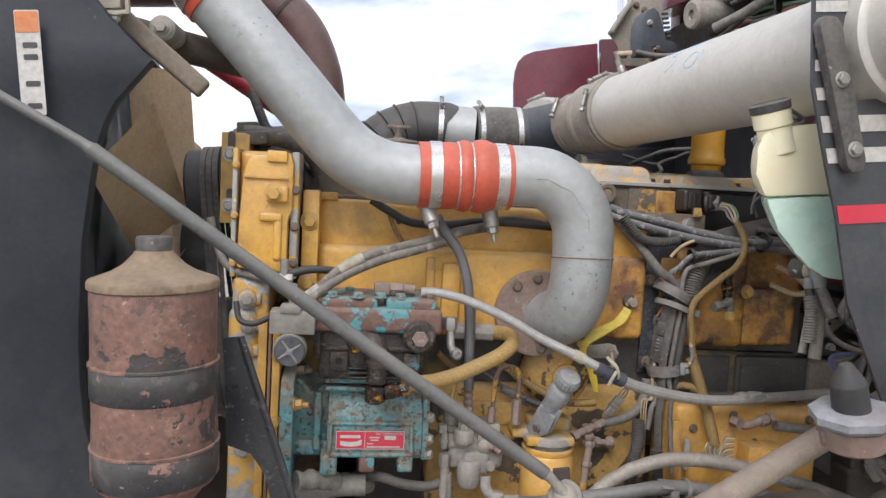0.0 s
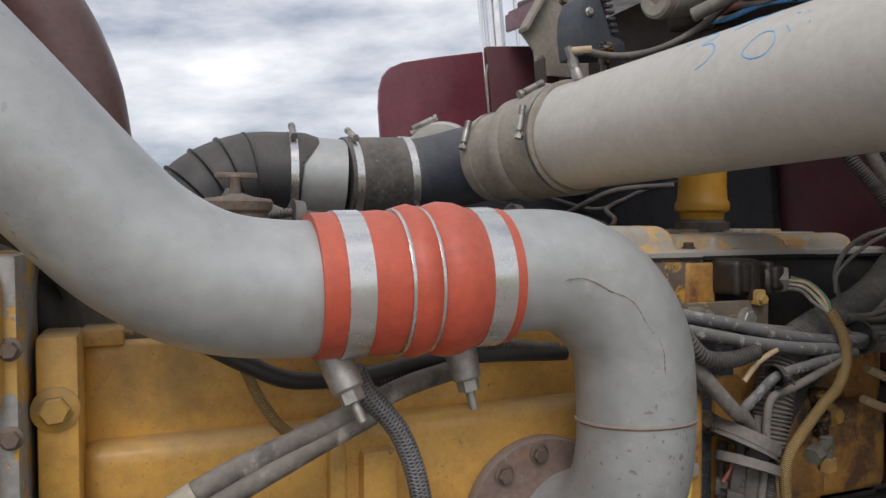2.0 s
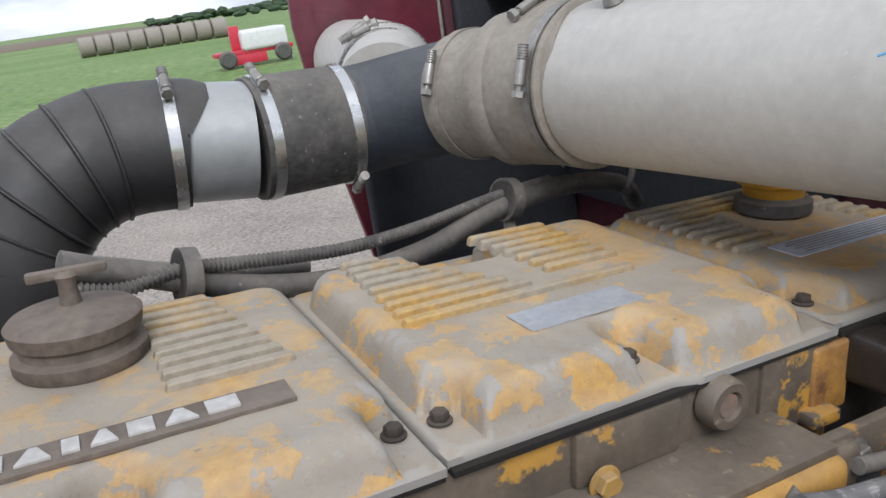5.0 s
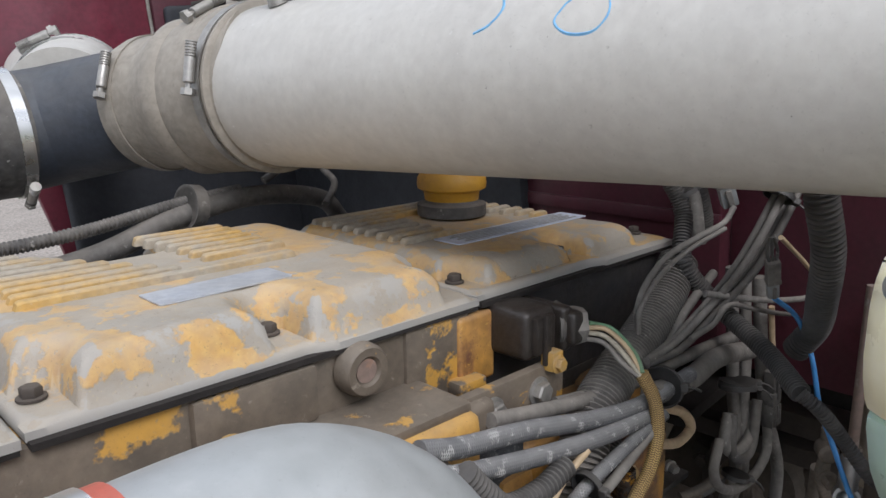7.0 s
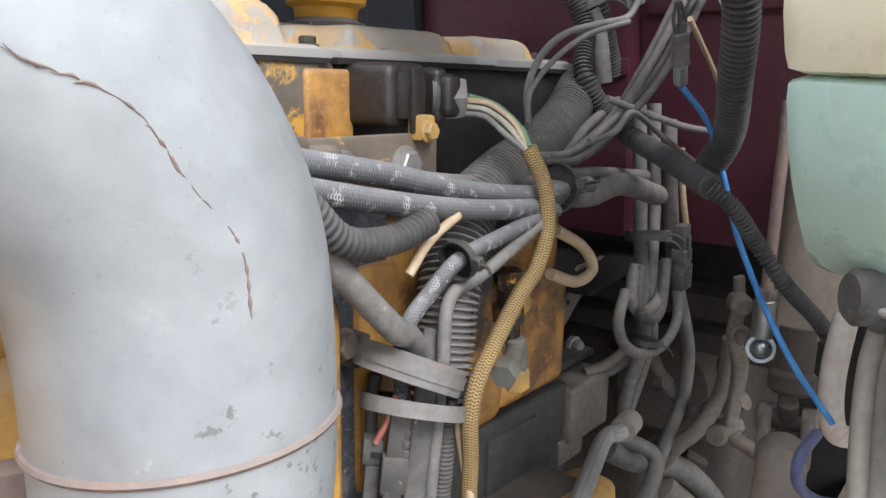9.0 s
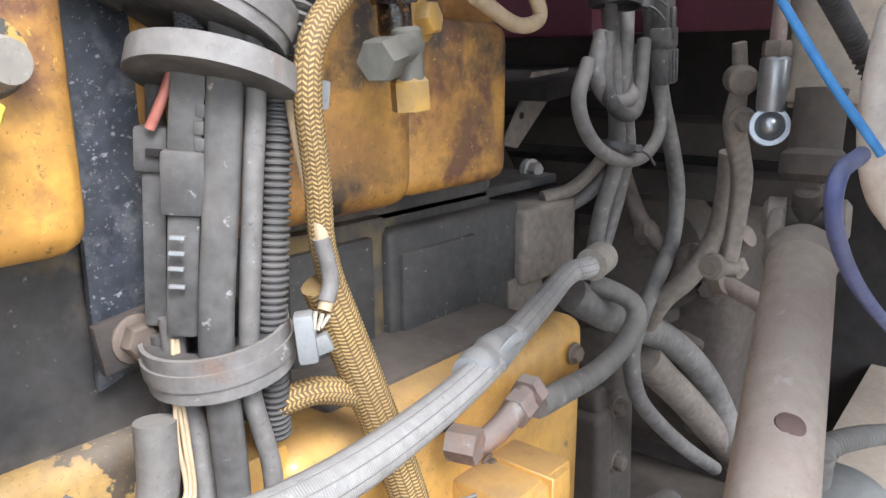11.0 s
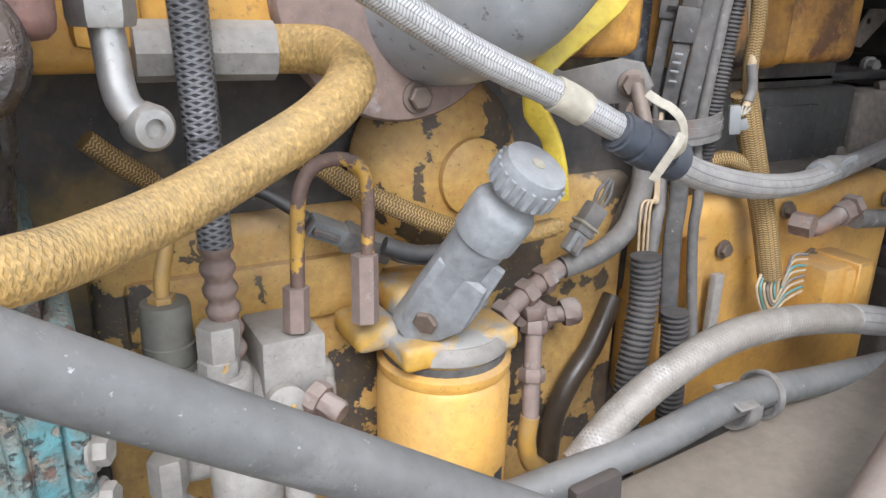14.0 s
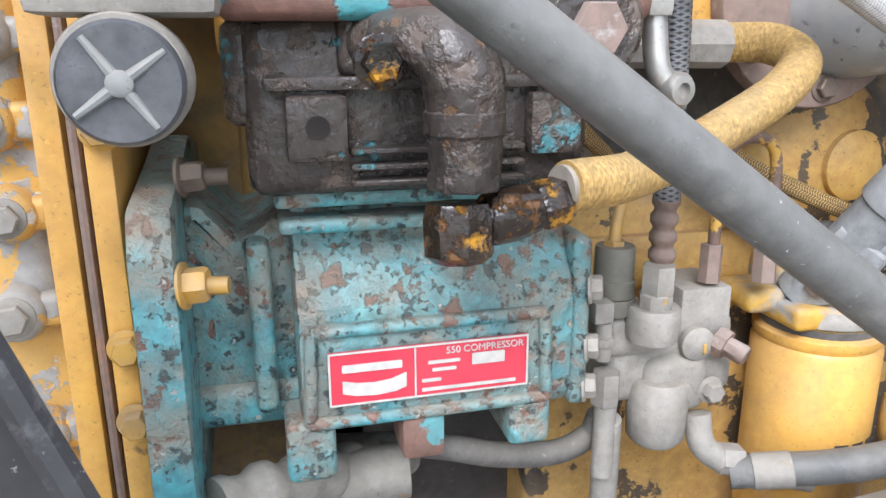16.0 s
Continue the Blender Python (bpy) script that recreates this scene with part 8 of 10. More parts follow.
part("red_stripe", plate([(edge(1.426) + 0.003, 1.426), (1.1, 1.426), (1.1, 1.452), (edge(1.452) + 0.003, 1.452)], 0.0006, PM @ Matrix.Translation((0, 0, 0.0075))), decal_red, hp, "red stripe decal")
post = part("latch_post", plate([(0.690, 1.70), (0.697, 1.711), (0.715, 1.71), (0.724, 1.70), (0.762, 1.515), (0.758, 1.50), (0.742, 1.497), (0.733, 1.505)], 0.02, axes((0, 1.045, 0), (1, 0, 0), (0, 0, 1)), 0.005), rubber, hp, "black rubber latch post")
for x, z in ((0.723, 1.625), (0.743, 1.53)):
    part("post_bolt", hexbolt(Vector((x, 1.025, z)), Y0, 0.0075, 0.006), steel, post, "steel bolt")

# ---- steering column ----
sc = thing("steering_shaft", "rusty brown steering shaft with universal joint", "steering shaft", (0.9, 1.31, 0.9))
part("shaft_tube", tube([(0.30, 1.172, 0.820), (0.70, 1.2627, 0.9513), (1.0, 1.3306, 1.0497), (1.045, 1.341, 1.0645)], 0.0234, 32), shaft_rust, sc)
part("rust_spot", lathe([(0.0085, -0.0015), (0.008, 0.0), (0.005, 0.0008), (0.0, 0.001)], (0.8795, 1.2975, 1.0333), (-0.233, -0.306, 0.923), 20), spot_rust, sc, "bare rusty spot")
SX = Vector((1, 0.2264, 0.3278)).normalized()
SY = Vector((-0.2, 1, 0)).normalized()
SY = (SY - SX * SY.dot(SX)).normalized()
SN = SX.cross(SY)
ST = Vector((1.045, 1.341, 1.0645))
part("tube_neck", lathe([(0.0234, 0), (0.026, 0.006), (0.026, 0.016), (0.020, 0.026), (0.0, 0.028)], ST, SX, 32), dusty_hose, sc, "dusty tube end")
def yoke_ear(p, way, off, wide):
    """A rounded fork ear with its bearing eye."""
    way, off = Vector(way).normalized(), Vector(off).normalized()
    flat_ = way.cross(off)
    m = Matrix.Translation(Vector(p) + off * wide) @ Matrix((flat_, off, way)).transposed().to_4x4()
    return join(box((-0.015, -0.006, -0.03), (0.015, 0.006, 0.018), 0.006, 3, m), moved(lathe([(0.0, 0.011), (0.012, 0.011), (0.017, 0.007), (0.017, -0.006)], (0, 0, 0.018), (0, 1, 0), 24), m))


JC = ST + SX * 0.062
UA = Vector((0.22, 0.02, 1)).normalized()
yk = part("yoke", join(yoke_ear(JC - SX * 0.018, SX, SY, 0.02), yoke_ear(JC - SX * 0.018, SX, -SY, 0.02)), dusty_hose, sc, "dusty brown joint yoke")
part("cross", join(cyl(JC - SY * 0.03, JC + SY * 0.03, 0.0105, seg=16, bevel=0.002), cyl(JC - SN * 0.028, JC + SN * 0.028, 0.0105, seg=16, bevel=0.002)), dust_brown, yk)
part("upper_yoke", join(yoke_ear(JC + UA * 0.016, -UA, SN, 0.02), yoke_ear(JC + UA * 0.016, -UA, -SN, 0.02), cyl(JC + UA * 0.03, JC + UA * 0.055, 0.024, seg=24, bevel=0.005)), dust_brown, sc, "dark dusty upper yoke")
part("upper_shaft", cyl(JC + UA * 0.05, JC + UA * 0.10, 0.019, seg=20), dust_brown, sc)
part("column_sleeve", lathe([(0.030, 0.0), (0.0365, 0.0), (0.0375, 0.003), (0.0365, 0.007), (0.034, 0.012), (0.034, 0.22), (0.03, 0.22)], (1.148, 1.36, 1.165), (0.22, 0.02, 1), 32), sleeve_rust, sc, "tan column sleeve with a rusty rim")
bt = thing("shaft_boot", "foil-covered octagonal flange with a black rubber plug", "boot", (0.70, 0.97, 1.16))
part("flange", lathe([(0.0, -0.008), (0.045, -0.008), (0.054, 0.0), (0.054, 0.010), (0.046, 0.014), (0.0, 0.016)], (0.706, 0.972, 1.172), (-0.08, -0.1, 1), 8), foil, bt)
part("plug", lathe([(0.024, 0.012), (0.0235, 0.03), (0.023, 0.05), (0.0225, 0.052), (0.008, 0.078), (0.0, 0.08)], (0.704, 0.968, 1.172), (-0.2, -0.08, 1), 28), rubber_clean, bt, "black rubber plug")
part("collar", lathe([(0.036, -0.045), (0.042, -0.04), (0.046, -0.01)], (0.712, 0.976, 1.172), (-0.08, -0.1, 1), 28), shaft_rust, bt)
part("bracket_arm", box((0.72, 0.972, 1.125), (0.86, 1.052, 1.165), 0.006), dark_dirt, bt, "dark bracket arm to the panel")
rd = thing("shift_linkage", "bright steel rod end on a dusty clutch lever", "linkage", (1.11, 1.40, 1.08))
RE = Vector((1.117, 1.391, 1.152))
RU = Vector((0.10, 0.0, 1)).normalized()
RW = Vector((-0.905, -0.369, 0.210)).normalized()
part("rod_end", join(lathe([(0.0, 0.012), (0.0105, 0.012), (0.0115, 0.016), (0.0115, 0.052), (0.0095, 0.054), (0.0, 0.054)], RE, RU, 24), band(RE, RW, 0.0115, 0.014, 0.0038, 32)), zinc, rd, "bright zinc rod end")
part("ball", lathe([(0.0, 0.012), (0.0045, 0.011), (0.0075, 0.008), (0.0085, 0.003), (0.0115, 0.001), (0.0115, -0.006), (0.0, -0.006)], RE, RW, 28), zinc, rd)
part("lock_nut", lathe([(0.010, 0.053), (0.0115, 0.055), (0.0115, 0.064), (0.010, 0.066)], RE, RU, 6), dusty_lever, rd, "rusty lock nut")
part("rod", cyl(RE + RU * 0.06, RE + RU * 0.26, 0.0062, seg=14), rust, rd, "rusty rod")
part("ball_stud", join(cyl(RE - RW * 0.004, RE - RW * 0.016, 0.004, seg=12), hexbolt(RE - RW * 0.012, -RW, 0.0065, 0.005)), steel, rd)
part("lever", tube([(1.152, 1.43, 1.215), (1.158, 1.43, 1.18), (1.150, 1.43, 1.15), (1.172, 1.432, 1.118), (1.190, 1.434, 1.09), (1.192, 1.437, 1.05), (1.186, 1.44, 1.010)], [0.006, 0.007, 0.0095, 0.0098, 0.0098, 0.009, 0.0085], 16, 8, 0.6, (0.6, 0.8, 0)), dusty_hose, rd, "brown dusty curved lever")
part("lever_boss", join(lathe([(0.011, -0.012), (0.0125, -0.008), (0.0125, 0.010), (0.009, 0.014)], (1.150, 1.427, 1.185), (-0.8, -0.6, 0), 16), hexbolt(Vector((1.140, 1.42, 1.152)), (-0.8, -0.6, 0), 0.008, 0.012)), dusty_hose, rd)
part("lever_pin", join(cyl((1.135, 1.44, 1.018), (1.24, 1.446, 0.985), 0.0075, seg=14, bevel=0.002), lathe([(0.0, -0.01), (0.011, -0.008), (0.013, 0.0), (0.011, 0.008)], (1.145, 1.44, 1.016), (1, 0, -0.3), 18), lathe([(0.009, -0.008), (0.012, -0.005), (0.012, 0.006), (0.009, 0.008)], (1.22, 1.445, 0.991), (1, 0, -0.3), 6)), dusty_hose, rd)

bch = thing("brake_chamber", "silver-painted round brake chamber, scuffed and dusty", "brake chamber", (1.046, 1.300, 0.770))
part("dome", lathe([(0.0, 0.034), (0.022, 0.032), (0.040, 0.024), (0.052, 0.010), (0.056, 0.0), (0.060, -0.002), (0.061, -0.008), (0.056, -0.011)], (1.046, 1.300, 0.860), (-0.25, -0.35, 1), 40), silver_paint, bch)
part("shell", lathe([(0.055, -0.011), (0.053, -0.05), (0.045, -0.09), (0.0, -0.095)], (1.046, 1.300, 0.860), (-0.25, -0.35, 1), 40), dust_brown, bch)
part("hose_pipe", tube([(1.052, 1.349, 0.776), (1.075, 1.345, 0.757), (1.182, 1.327, 0.669)], 0.0135, 18), rail_dust, bch, "dusty tan hose stub")
part("pipe_nut", lathe([(0.016, 0), (0.0175, 0.002), (0.0175, 0.016), (0.016, 0.018)], (1.067, 1.346, 0.763), (0.766, -0.128, -0.630), 6), rust, bch, "rusty hexagon pipe nut")

# ---- hoses, cables and wires ----
h0 = hose("braided_air_line", [(0.169, 1.395, 1.310), (0.205, 1.393, 1.306), (0.255, 1.390, 1.289), (0.327, 1.388, 1.252), (0.388, 1.385, 1.212), (0.456, 1.382, 1.175), (0.499, 1.378, 1.149)], 0.0088, steel_braid, "steel braided air line from the compressor", "hose")
h1 = hose("braided_air_line", [(0.524, 1.378, 1.133), (0.572, 1.390, 1.108), (0.662, 1.415, 1.076), (0.757, 1.445, 1.052), (0.835, 1.465, 1.044), (0.951, 1.505, 1.030), (1.054, 1.540, 1.019), (1.077, 1.532, 1.020), (1.095, 1.534, 1.020)], 0.0104, strip_braid, "silver ribbed air line passing the control unit", "hose")
h2 = hose("hose_joint", [(0.488, 1.378, 1.154), (0.511, 1.376, 1.141), (0.540, 1.380, 1.125)], 0.0115, duct_blue, "dark tape-wrapped hose joint with white ties", "hose joint", seg=16)
h3 = hose("yellow_coolant_hose", [(0.239, 1.475, 1.219), (0.272, 1.473, 1.216), (0.313, 1.468, 1.213), (0.337, 1.450, 1.210), (0.340, 1.425, 1.198), (0.316, 1.412, 1.182), (0.277, 1.402, 1.168), (0.229, 1.385, 1.156), (0.189, 1.365, 1.153), (0.169, 1.350, 1.155), (0.150, 1.342, 1.157), (0.137, 1.338, 1.158)], 0.0138, yellow_braid, "dusty yellow textile-covered hose curling back to the compressor", "hose", seg=20)
h4 = hose("black_braided_hose", [(0.208, 1.430, 1.442), (0.219, 1.435, 1.418), (0.246, 1.440, 1.377), (0.261, 1.445, 1.322), (0.264, 1.447, 1.252), (0.261, 1.450, 1.174)], 0.0098, black_braid, "black and silver braided hose hanging from the pipe", "hose")
hose("black_braided_hose", [(0.269, 1.452, 1.277), (0.266, 1.452, 1.239), (0.263, 1.452, 1.191), (0.260, 1.452, 1.145), (0.258, 1.452, 1.110)], 0.0098, black_braid, "black and silver braided hose ending in a rusty fitting", "hose")
h6 = hose("fuel_jumper_pipe", [(0.305, 1.470, 1.043), (0.310, 1.471, 1.086), (0.317, 1.474, 1.122), (0.328, 1.476, 1.138), (0.346, 1.477, 1.141), (0.360, 1.476, 1.133), (0.363, 1.475, 1.114), (0.359, 1.474, 1.075), (0.354, 1.472, 1.054)], 0.0047, patchy_pipe, "bent rusty yellow fuel jumper pipe", "pipe")
hose("tan_loop_hose", [(0.206, 1.500, 1.172), (0.221, 1.505, 1.155), (0.236, 1.510, 1.140), (0.245, 1.510, 1.126)], 0.0066, sleeve_braid, "tan sleeved wire loop behind the compressor", "cable")
hose("sleeved_cable", [(0.324, 1.530, 1.138), (0.349, 1.525, 1.126), (0.366, 1.515, 1.111), (0.393, 1.500, 1.093), (0.428, 1.490, 1.073), (0.468, 1.485, 1.057), (0.518, 1.480, 1.055)], 0.0076, sleeve_braid, "tan braided cable sleeve running behind the pump", "cable")
hose("black_cable", [(0.378, 1.490, 1.070), (0.399, 1.485, 1.060), (0.421, 1.480, 1.057)], 0.0068, rubber_clean, "black cable behind the primer pump", "cable")
hose("dark_plug_lead", [(0.294, 1.530, 1.120), (0.311, 1.525, 1.112), (0.332, 1.510, 1.094)], 0.0046, rubber_clean, "dark dusty cable lead", "cable")
hose("yellow_lead", [(0.469, 1.470, 1.060), (0.496, 1.468, 1.060), (0.514, 1.466, 1.062)], 0.0060, yellow_braid, "dusted yellow sensor lead", "cable")
hs = hose("silver_return_hose", [(0.479, 1.400, 0.897), (0.521, 1.400, 0.927), (0.575, 1.400, 0.948), (0.647, 1.400, 0.957), (0.753, 1.400, 0.939), (0.925, 1.420, 0.873), (1.062, 1.440, 0.808)], 0.0136, silver_hose, "large silver braided hose arching low", "hose", seg=18)
h16 = hose("grey_coolant_tube", [(0.304, 1.440, 0.884), (0.345, 1.420, 0.889), (0.377, 1.410, 0.890), (0.411, 1.398, 0.896), (0.530, 1.380, 0.908), (0.628, 1.380, 0.912), (0.756, 1.385, 0.885), (0.920, 1.390, 0.852)], 0.0133, rod_paint, "grey painted coolant tube with a crimped collar", "pipe", seg=20)
hose("governor_hose", [(-0.010, 1.560, 0.911), (0.046, 1.500, 0.935), (0.083, 1.460, 0.947), (0.123, 1.465, 0.928), (0.170, 1.470, 0.916), (0.201, 1.475, 0.921), (0.209, 1.470, 0.940)], 0.0098, cable_grey, "grey hose under the compressor", "hose", seg=16)
hose("compressor_feed_pipe", [(-0.086, 1.470, 0.931), (-0.039, 1.470, 0.928), (0.003, 1.470, 0.932), (0.053, 1.470, 0.929)], 0.0206, cast_grey, "dusty grey pipe with hexagon collars", "pipe", seg=20)
hose("drop_pipe", [(0.209, 1.455, 0.945), (0.209, 1.460, 0.913), (0.206, 1.465, 0.858)], 0.0106, cast_grey, "grey vertical pipe stub", "pipe", seg=14)
h20 = hose("air_hose", [(-0.009, 1.392, 1.329), (0.036, 1.390, 1.363), (0.090, 1.400, 1.383), (0.152, 1.425, 1.392), (0.209, 1.445, 1.401), (0.261, 1.460, 1.412), (0.322, 1.470, 1.418)], 0.0095, scuffed_hose, "long dusty grey rubber air hose", "hose")
hose("air_hose", [(-0.026, 1.380, 1.311), (-0.001, 1.383, 1.329), (0.046, 1.388, 1.353), (0.103, 1.395, 1.372), (0.166, 1.425, 1.383), (0.224, 1.445, 1.395)], 0.0084, scuffed_hose, "long scuffed brown-grey rubber air hose", "hose")
hose("black_cable", [(0.089, 1.470, 1.478), (0.125, 1.470, 1.453), (0.163, 1.475, 1.432), (0.227, 1.480, 1.424), (0.294, 1.485, 1.427), (0.363, 1.490, 1.421), (0.452, 1.495, 1.408)], 0.0079, rubber_clean, "black cable under the charge pipe", "cable")
hose("black_loom_lead", [(0.163, 1.478, 1.429), (0.259, 1.482, 1.416), (0.355, 1.490, 1.430), (0.444, 1.495, 1.414)], 0.0064, rubber, "black corrugated lead under the charge pipe", "cable", ribbed=0.004)
hose("sleeved_cable", [(0.123, 1.485, 1.448), (0.133, 1.490, 1.419), (0.147, 1.493, 1.392), (0.162, 1.495, 1.375)], 0.0050, sleeve_braid, "thin tan braided lead on the yellow casting", "cable")
hose("front_cable", [(-0.154, 1.380, 1.313), (-0.148, 1.370, 1.283), (-0.124, 1.360, 1.276), (-0.096, 1.360, 1.285)], 0.0051, rubber_clean, "black looped cable by the housing", "cable")
hose("front_cable", [(-0.091, 1.390, 1.349), (-0.059, 1.390, 1.356), (-0.020, 1.400, 1.360), (0.034, 1.420, 1.350)], 0.0075, rubber_clean, "black cable over the compressor", "cable")
hose("front_cable", [(-0.201, 1.450, 1.458), (-0.194, 1.450, 1.416), (-0.172, 1.440, 1.368), (-0.107, 1.420, 1.344)], 0.0075, cable_grey, "grey cable beside the belts", "cable")
hose("top_cable", [(-0.144, 1.560, 1.617), (-0.104, 1.550, 1.607), (-0.052, 1.540, 1.589), (-0.016, 1.530, 1.560), (-0.003, 1.530, 1.528)], 0.0155, rubber, "thick black cable over the front housing", "cable", seg=16)
hose("top_cable", [(-0.145, 1.700, 1.710), (-0.127, 1.660, 1.662), (-0.109, 1.620, 1.624), (-0.078, 1.600, 1.605)], 0.0101, rubber, "black corrugated cable at the engine front", "cable", ribbed=0.006)
hose("top_cable", [(-0.056, 1.560, 1.547), (-0.034, 1.550, 1.522), (-0.028, 1.550, 1.490)], 0.0236, rubber_clean, "dark tangle of cable behind the housing", "cable")
hose("sheathed_cable", [(0.560, 1.500, 1.443), (0.601, 1.500, 1.427), (0.673, 1.500, 1.407), (0.757, 1.497, 1.380), (0.838, 1.494, 1.362), (0.939, 1.500, 1.351)], 0.0083, white_braid, "frayed white-braided cable beside the head", "cable", seg=14)
hose("sheathed_cable", [(0.555, 1.490, 1.428), (0.599, 1.488, 1.412), (0.684, 1.487, 1.386), (0.759, 1.486, 1.367), (0.833, 1.487, 1.353)], 0.0079, white_braid, "frayed white-braided cable beside the head", "cable", seg=14)
hose("grey_cable", [(0.664, 1.530, 1.409), (0.776, 1.525, 1.380), (0.872, 1.520, 1.365), (0.973, 1.520, 1.354), (1.117, 1.530, 1.326)], 0.0071, cable_grey, "dusty grey cable along the head", "cable")
hose("grey_cable", [(0.755, 1.535, 1.385), (0.836, 1.530, 1.369), (0.919, 1.530, 1.366), (1.005, 1.540, 1.394), (1.089, 1.550, 1.411)], 0.0055, cable_grey, "dusty grey cable along the head", "cable")
hose("grey_cable", [(0.862, 1.500, 1.359), (0.948, 1.505, 1.340), (1.021, 1.510, 1.336), (1.131, 1.520, 1.302)], 0.0117, cable_grey, "dusty grey cable turning to the firewall", "cable")
hose("black_loom", [(0.581, 1.478, 1.425), (0.597, 1.475, 1.401), (0.618, 1.474, 1.379), (0.657, 1.475, 1.371), (0.695, 1.478, 1.374)], 0.0098, loom_black, "black corrugated wiring loom", "cable", ribbed=0.005, seg=14)
hose("tan_wire", [(0.727, 1.480, 1.371), (0.699, 1.482, 1.359), (0.680, 1.485, 1.340)], 0.0033, wire_tan, "thin tan insulated wire", "wire")
hose("wide_loom", [(1.058, 1.580, 1.427), (0.996, 1.565, 1.399), (0.921, 1.550, 1.381), (0.848, 1.535, 1.371), (0.786, 1.520, 1.354), (0.745, 1.505, 1.314), (0.729, 1.500, 1.276), (0.716, 1.495, 1.238)], 0.0238, cable_grey, "large grey corrugated conduit", "cable", ribbed=0.0052, seg=18)
hose("injector_wire", [(0.811, 1.538, 1.439), (0.825, 1.525, 1.435), (0.823, 1.500, 1.421), (0.819, 1.486, 1.402)], 0.0024, wire_tan, "thin tan injector wire", "wire")
hose("injector_wire", [(0.811, 1.538, 1.434), (0.820, 1.523, 1.430), (0.815, 1.498, 1.418), (0.816, 1.485, 1.402)], 0.0024, white_plastic, "thin white injector wire", "wire")
hose("injector_wire", [(0.808, 1.537, 1.429), (0.814, 1.521, 1.426), (0.808, 1.497, 1.414), (0.814, 1.486, 1.403)], 0.0024, cable_grey, "thin grey injector wire", "wire")
hose("injector_wire", [(0.816, 1.539, 1.442), (0.833, 1.524, 1.433), (0.829, 1.498, 1.417), (0.820, 1.484, 1.404)], 0.0022, wire_green, "thin green injector wire", "wire")
hose("tan_loop", [(0.931, 1.530, 1.306), (0.981, 1.530, 1.277), (1.002, 1.530, 1.248), (0.970, 1.530, 1.243), (0.921, 1.530, 1.265)], 0.0059, wire_tan, "small tan pipe loop", "pipe")
hose("long_loom", [(1.034, 1.640, 1.623), (1.034, 1.620, 1.584), (1.060, 1.600, 1.536), (1.068, 1.580, 1.489), (1.034, 1.560, 1.440), (1.054, 1.530, 1.388), (1.010, 1.450, 1.364), (0.952, 1.392, 1.357)], 0.0109, loom_black, "long black corrugated wiring loom", "cable", ribbed=0.0042)
hose("loom_behind", [(1.127, 1.660, 1.616), (1.151, 1.640, 1.565), (1.172, 1.620, 1.504), (1.208, 1.620, 1.430)], 0.0129, loom_black, "black corrugated wiring loom by the firewall", "cable", ribbed=0.0045)
hose("grey_cable", [(1.098, 1.650, 1.609), (1.122, 1.630, 1.545), (1.147, 1.610, 1.492), (1.149, 1.600, 1.425)], 0.0096, cable_grey, "grey cable up to the tube", "cable")
hose("loom_right", [(0.950, 1.375, 1.587), (0.940, 1.383, 1.567), (0.958, 1.379, 1.503), (1.0, 1.395, 1.44), (1.053, 1.417, 1.386), (1.070, 1.443, 1.345)], 0.0150, loom_black, "thick black corrugated loom by the firewall", "cable", ribbed=0.0052, seg=18)
hose("upper_loom", [(1.098, 1.540, 1.587), (1.138, 1.530, 1.569), (1.229, 1.520, 1.571), (1.316, 1.510, 1.575)], 0.0121, loom_black, "black corrugated wiring loom under the tube", "cable", ribbed=0.005)
hose("thin_wire", [(1.112, 1.460, 1.573), (1.047, 1.460, 1.517), (1.020, 1.480, 1.457), (1.009, 1.510, 1.407), (0.948, 1.520, 1.380), (0.879, 1.515, 1.385)], 0.0040, cable_grey, "thin wire in a loose bundle", "wire", group="loose wires")
hose("thin_wire", [(1.144, 1.465, 1.569), (1.076, 1.465, 1.511), (1.047, 1.485, 1.449), (1.027, 1.515, 1.400), (0.962, 1.525, 1.373), (0.879, 1.515, 1.384)], 0.0041, rubber, "thin wire in a loose bundle", "wire", group="loose wires")
hose("thin_wire", [(1.120, 1.470, 1.574), (1.054, 1.470, 1.517), (1.027, 1.490, 1.456), (1.021, 1.520, 1.405), (0.960, 1.530, 1.377), (0.879, 1.515, 1.385)], 0.0041, cable_grey, "thin wire in a loose bundle", "wire", group="loose wires")
hose("thin_wire", [(1.133, 1.455, 1.564), (1.066, 1.455, 1.508), (1.038, 1.475, 1.447), (1.014, 1.505, 1.399), (0.949, 1.515, 1.373), (0.879, 1.515, 1.381)], 0.0041, rubber, "thin wire in a loose bundle", "wire", group="loose wires")
hose("thin_wire", [(1.010, 1.500, 1.493), (0.950, 1.510, 1.483), (0.912, 1.520, 1.464), (0.876, 1.520, 1.441), (0.871, 1.520, 1.416)], 0.0026, cable_grey, "thin dark looping wire", "wire")
hose("thin_wire", [(1.185, 1.450, 1.412), (1.190, 1.460, 1.373), (1.117, 1.480, 1.382), (1.023, 1.500, 1.412), (0.989, 1.510, 1.424)], 0.0037, cable_grey, "thin wire crossing the looms", "wire")
hose("thin_wire", [(1.006, 1.440, 1.493), (1.086, 1.450, 1.449), (1.157, 1.460, 1.409)], 0.0026, wire_tan, "thin pale hanging wire", "wire")
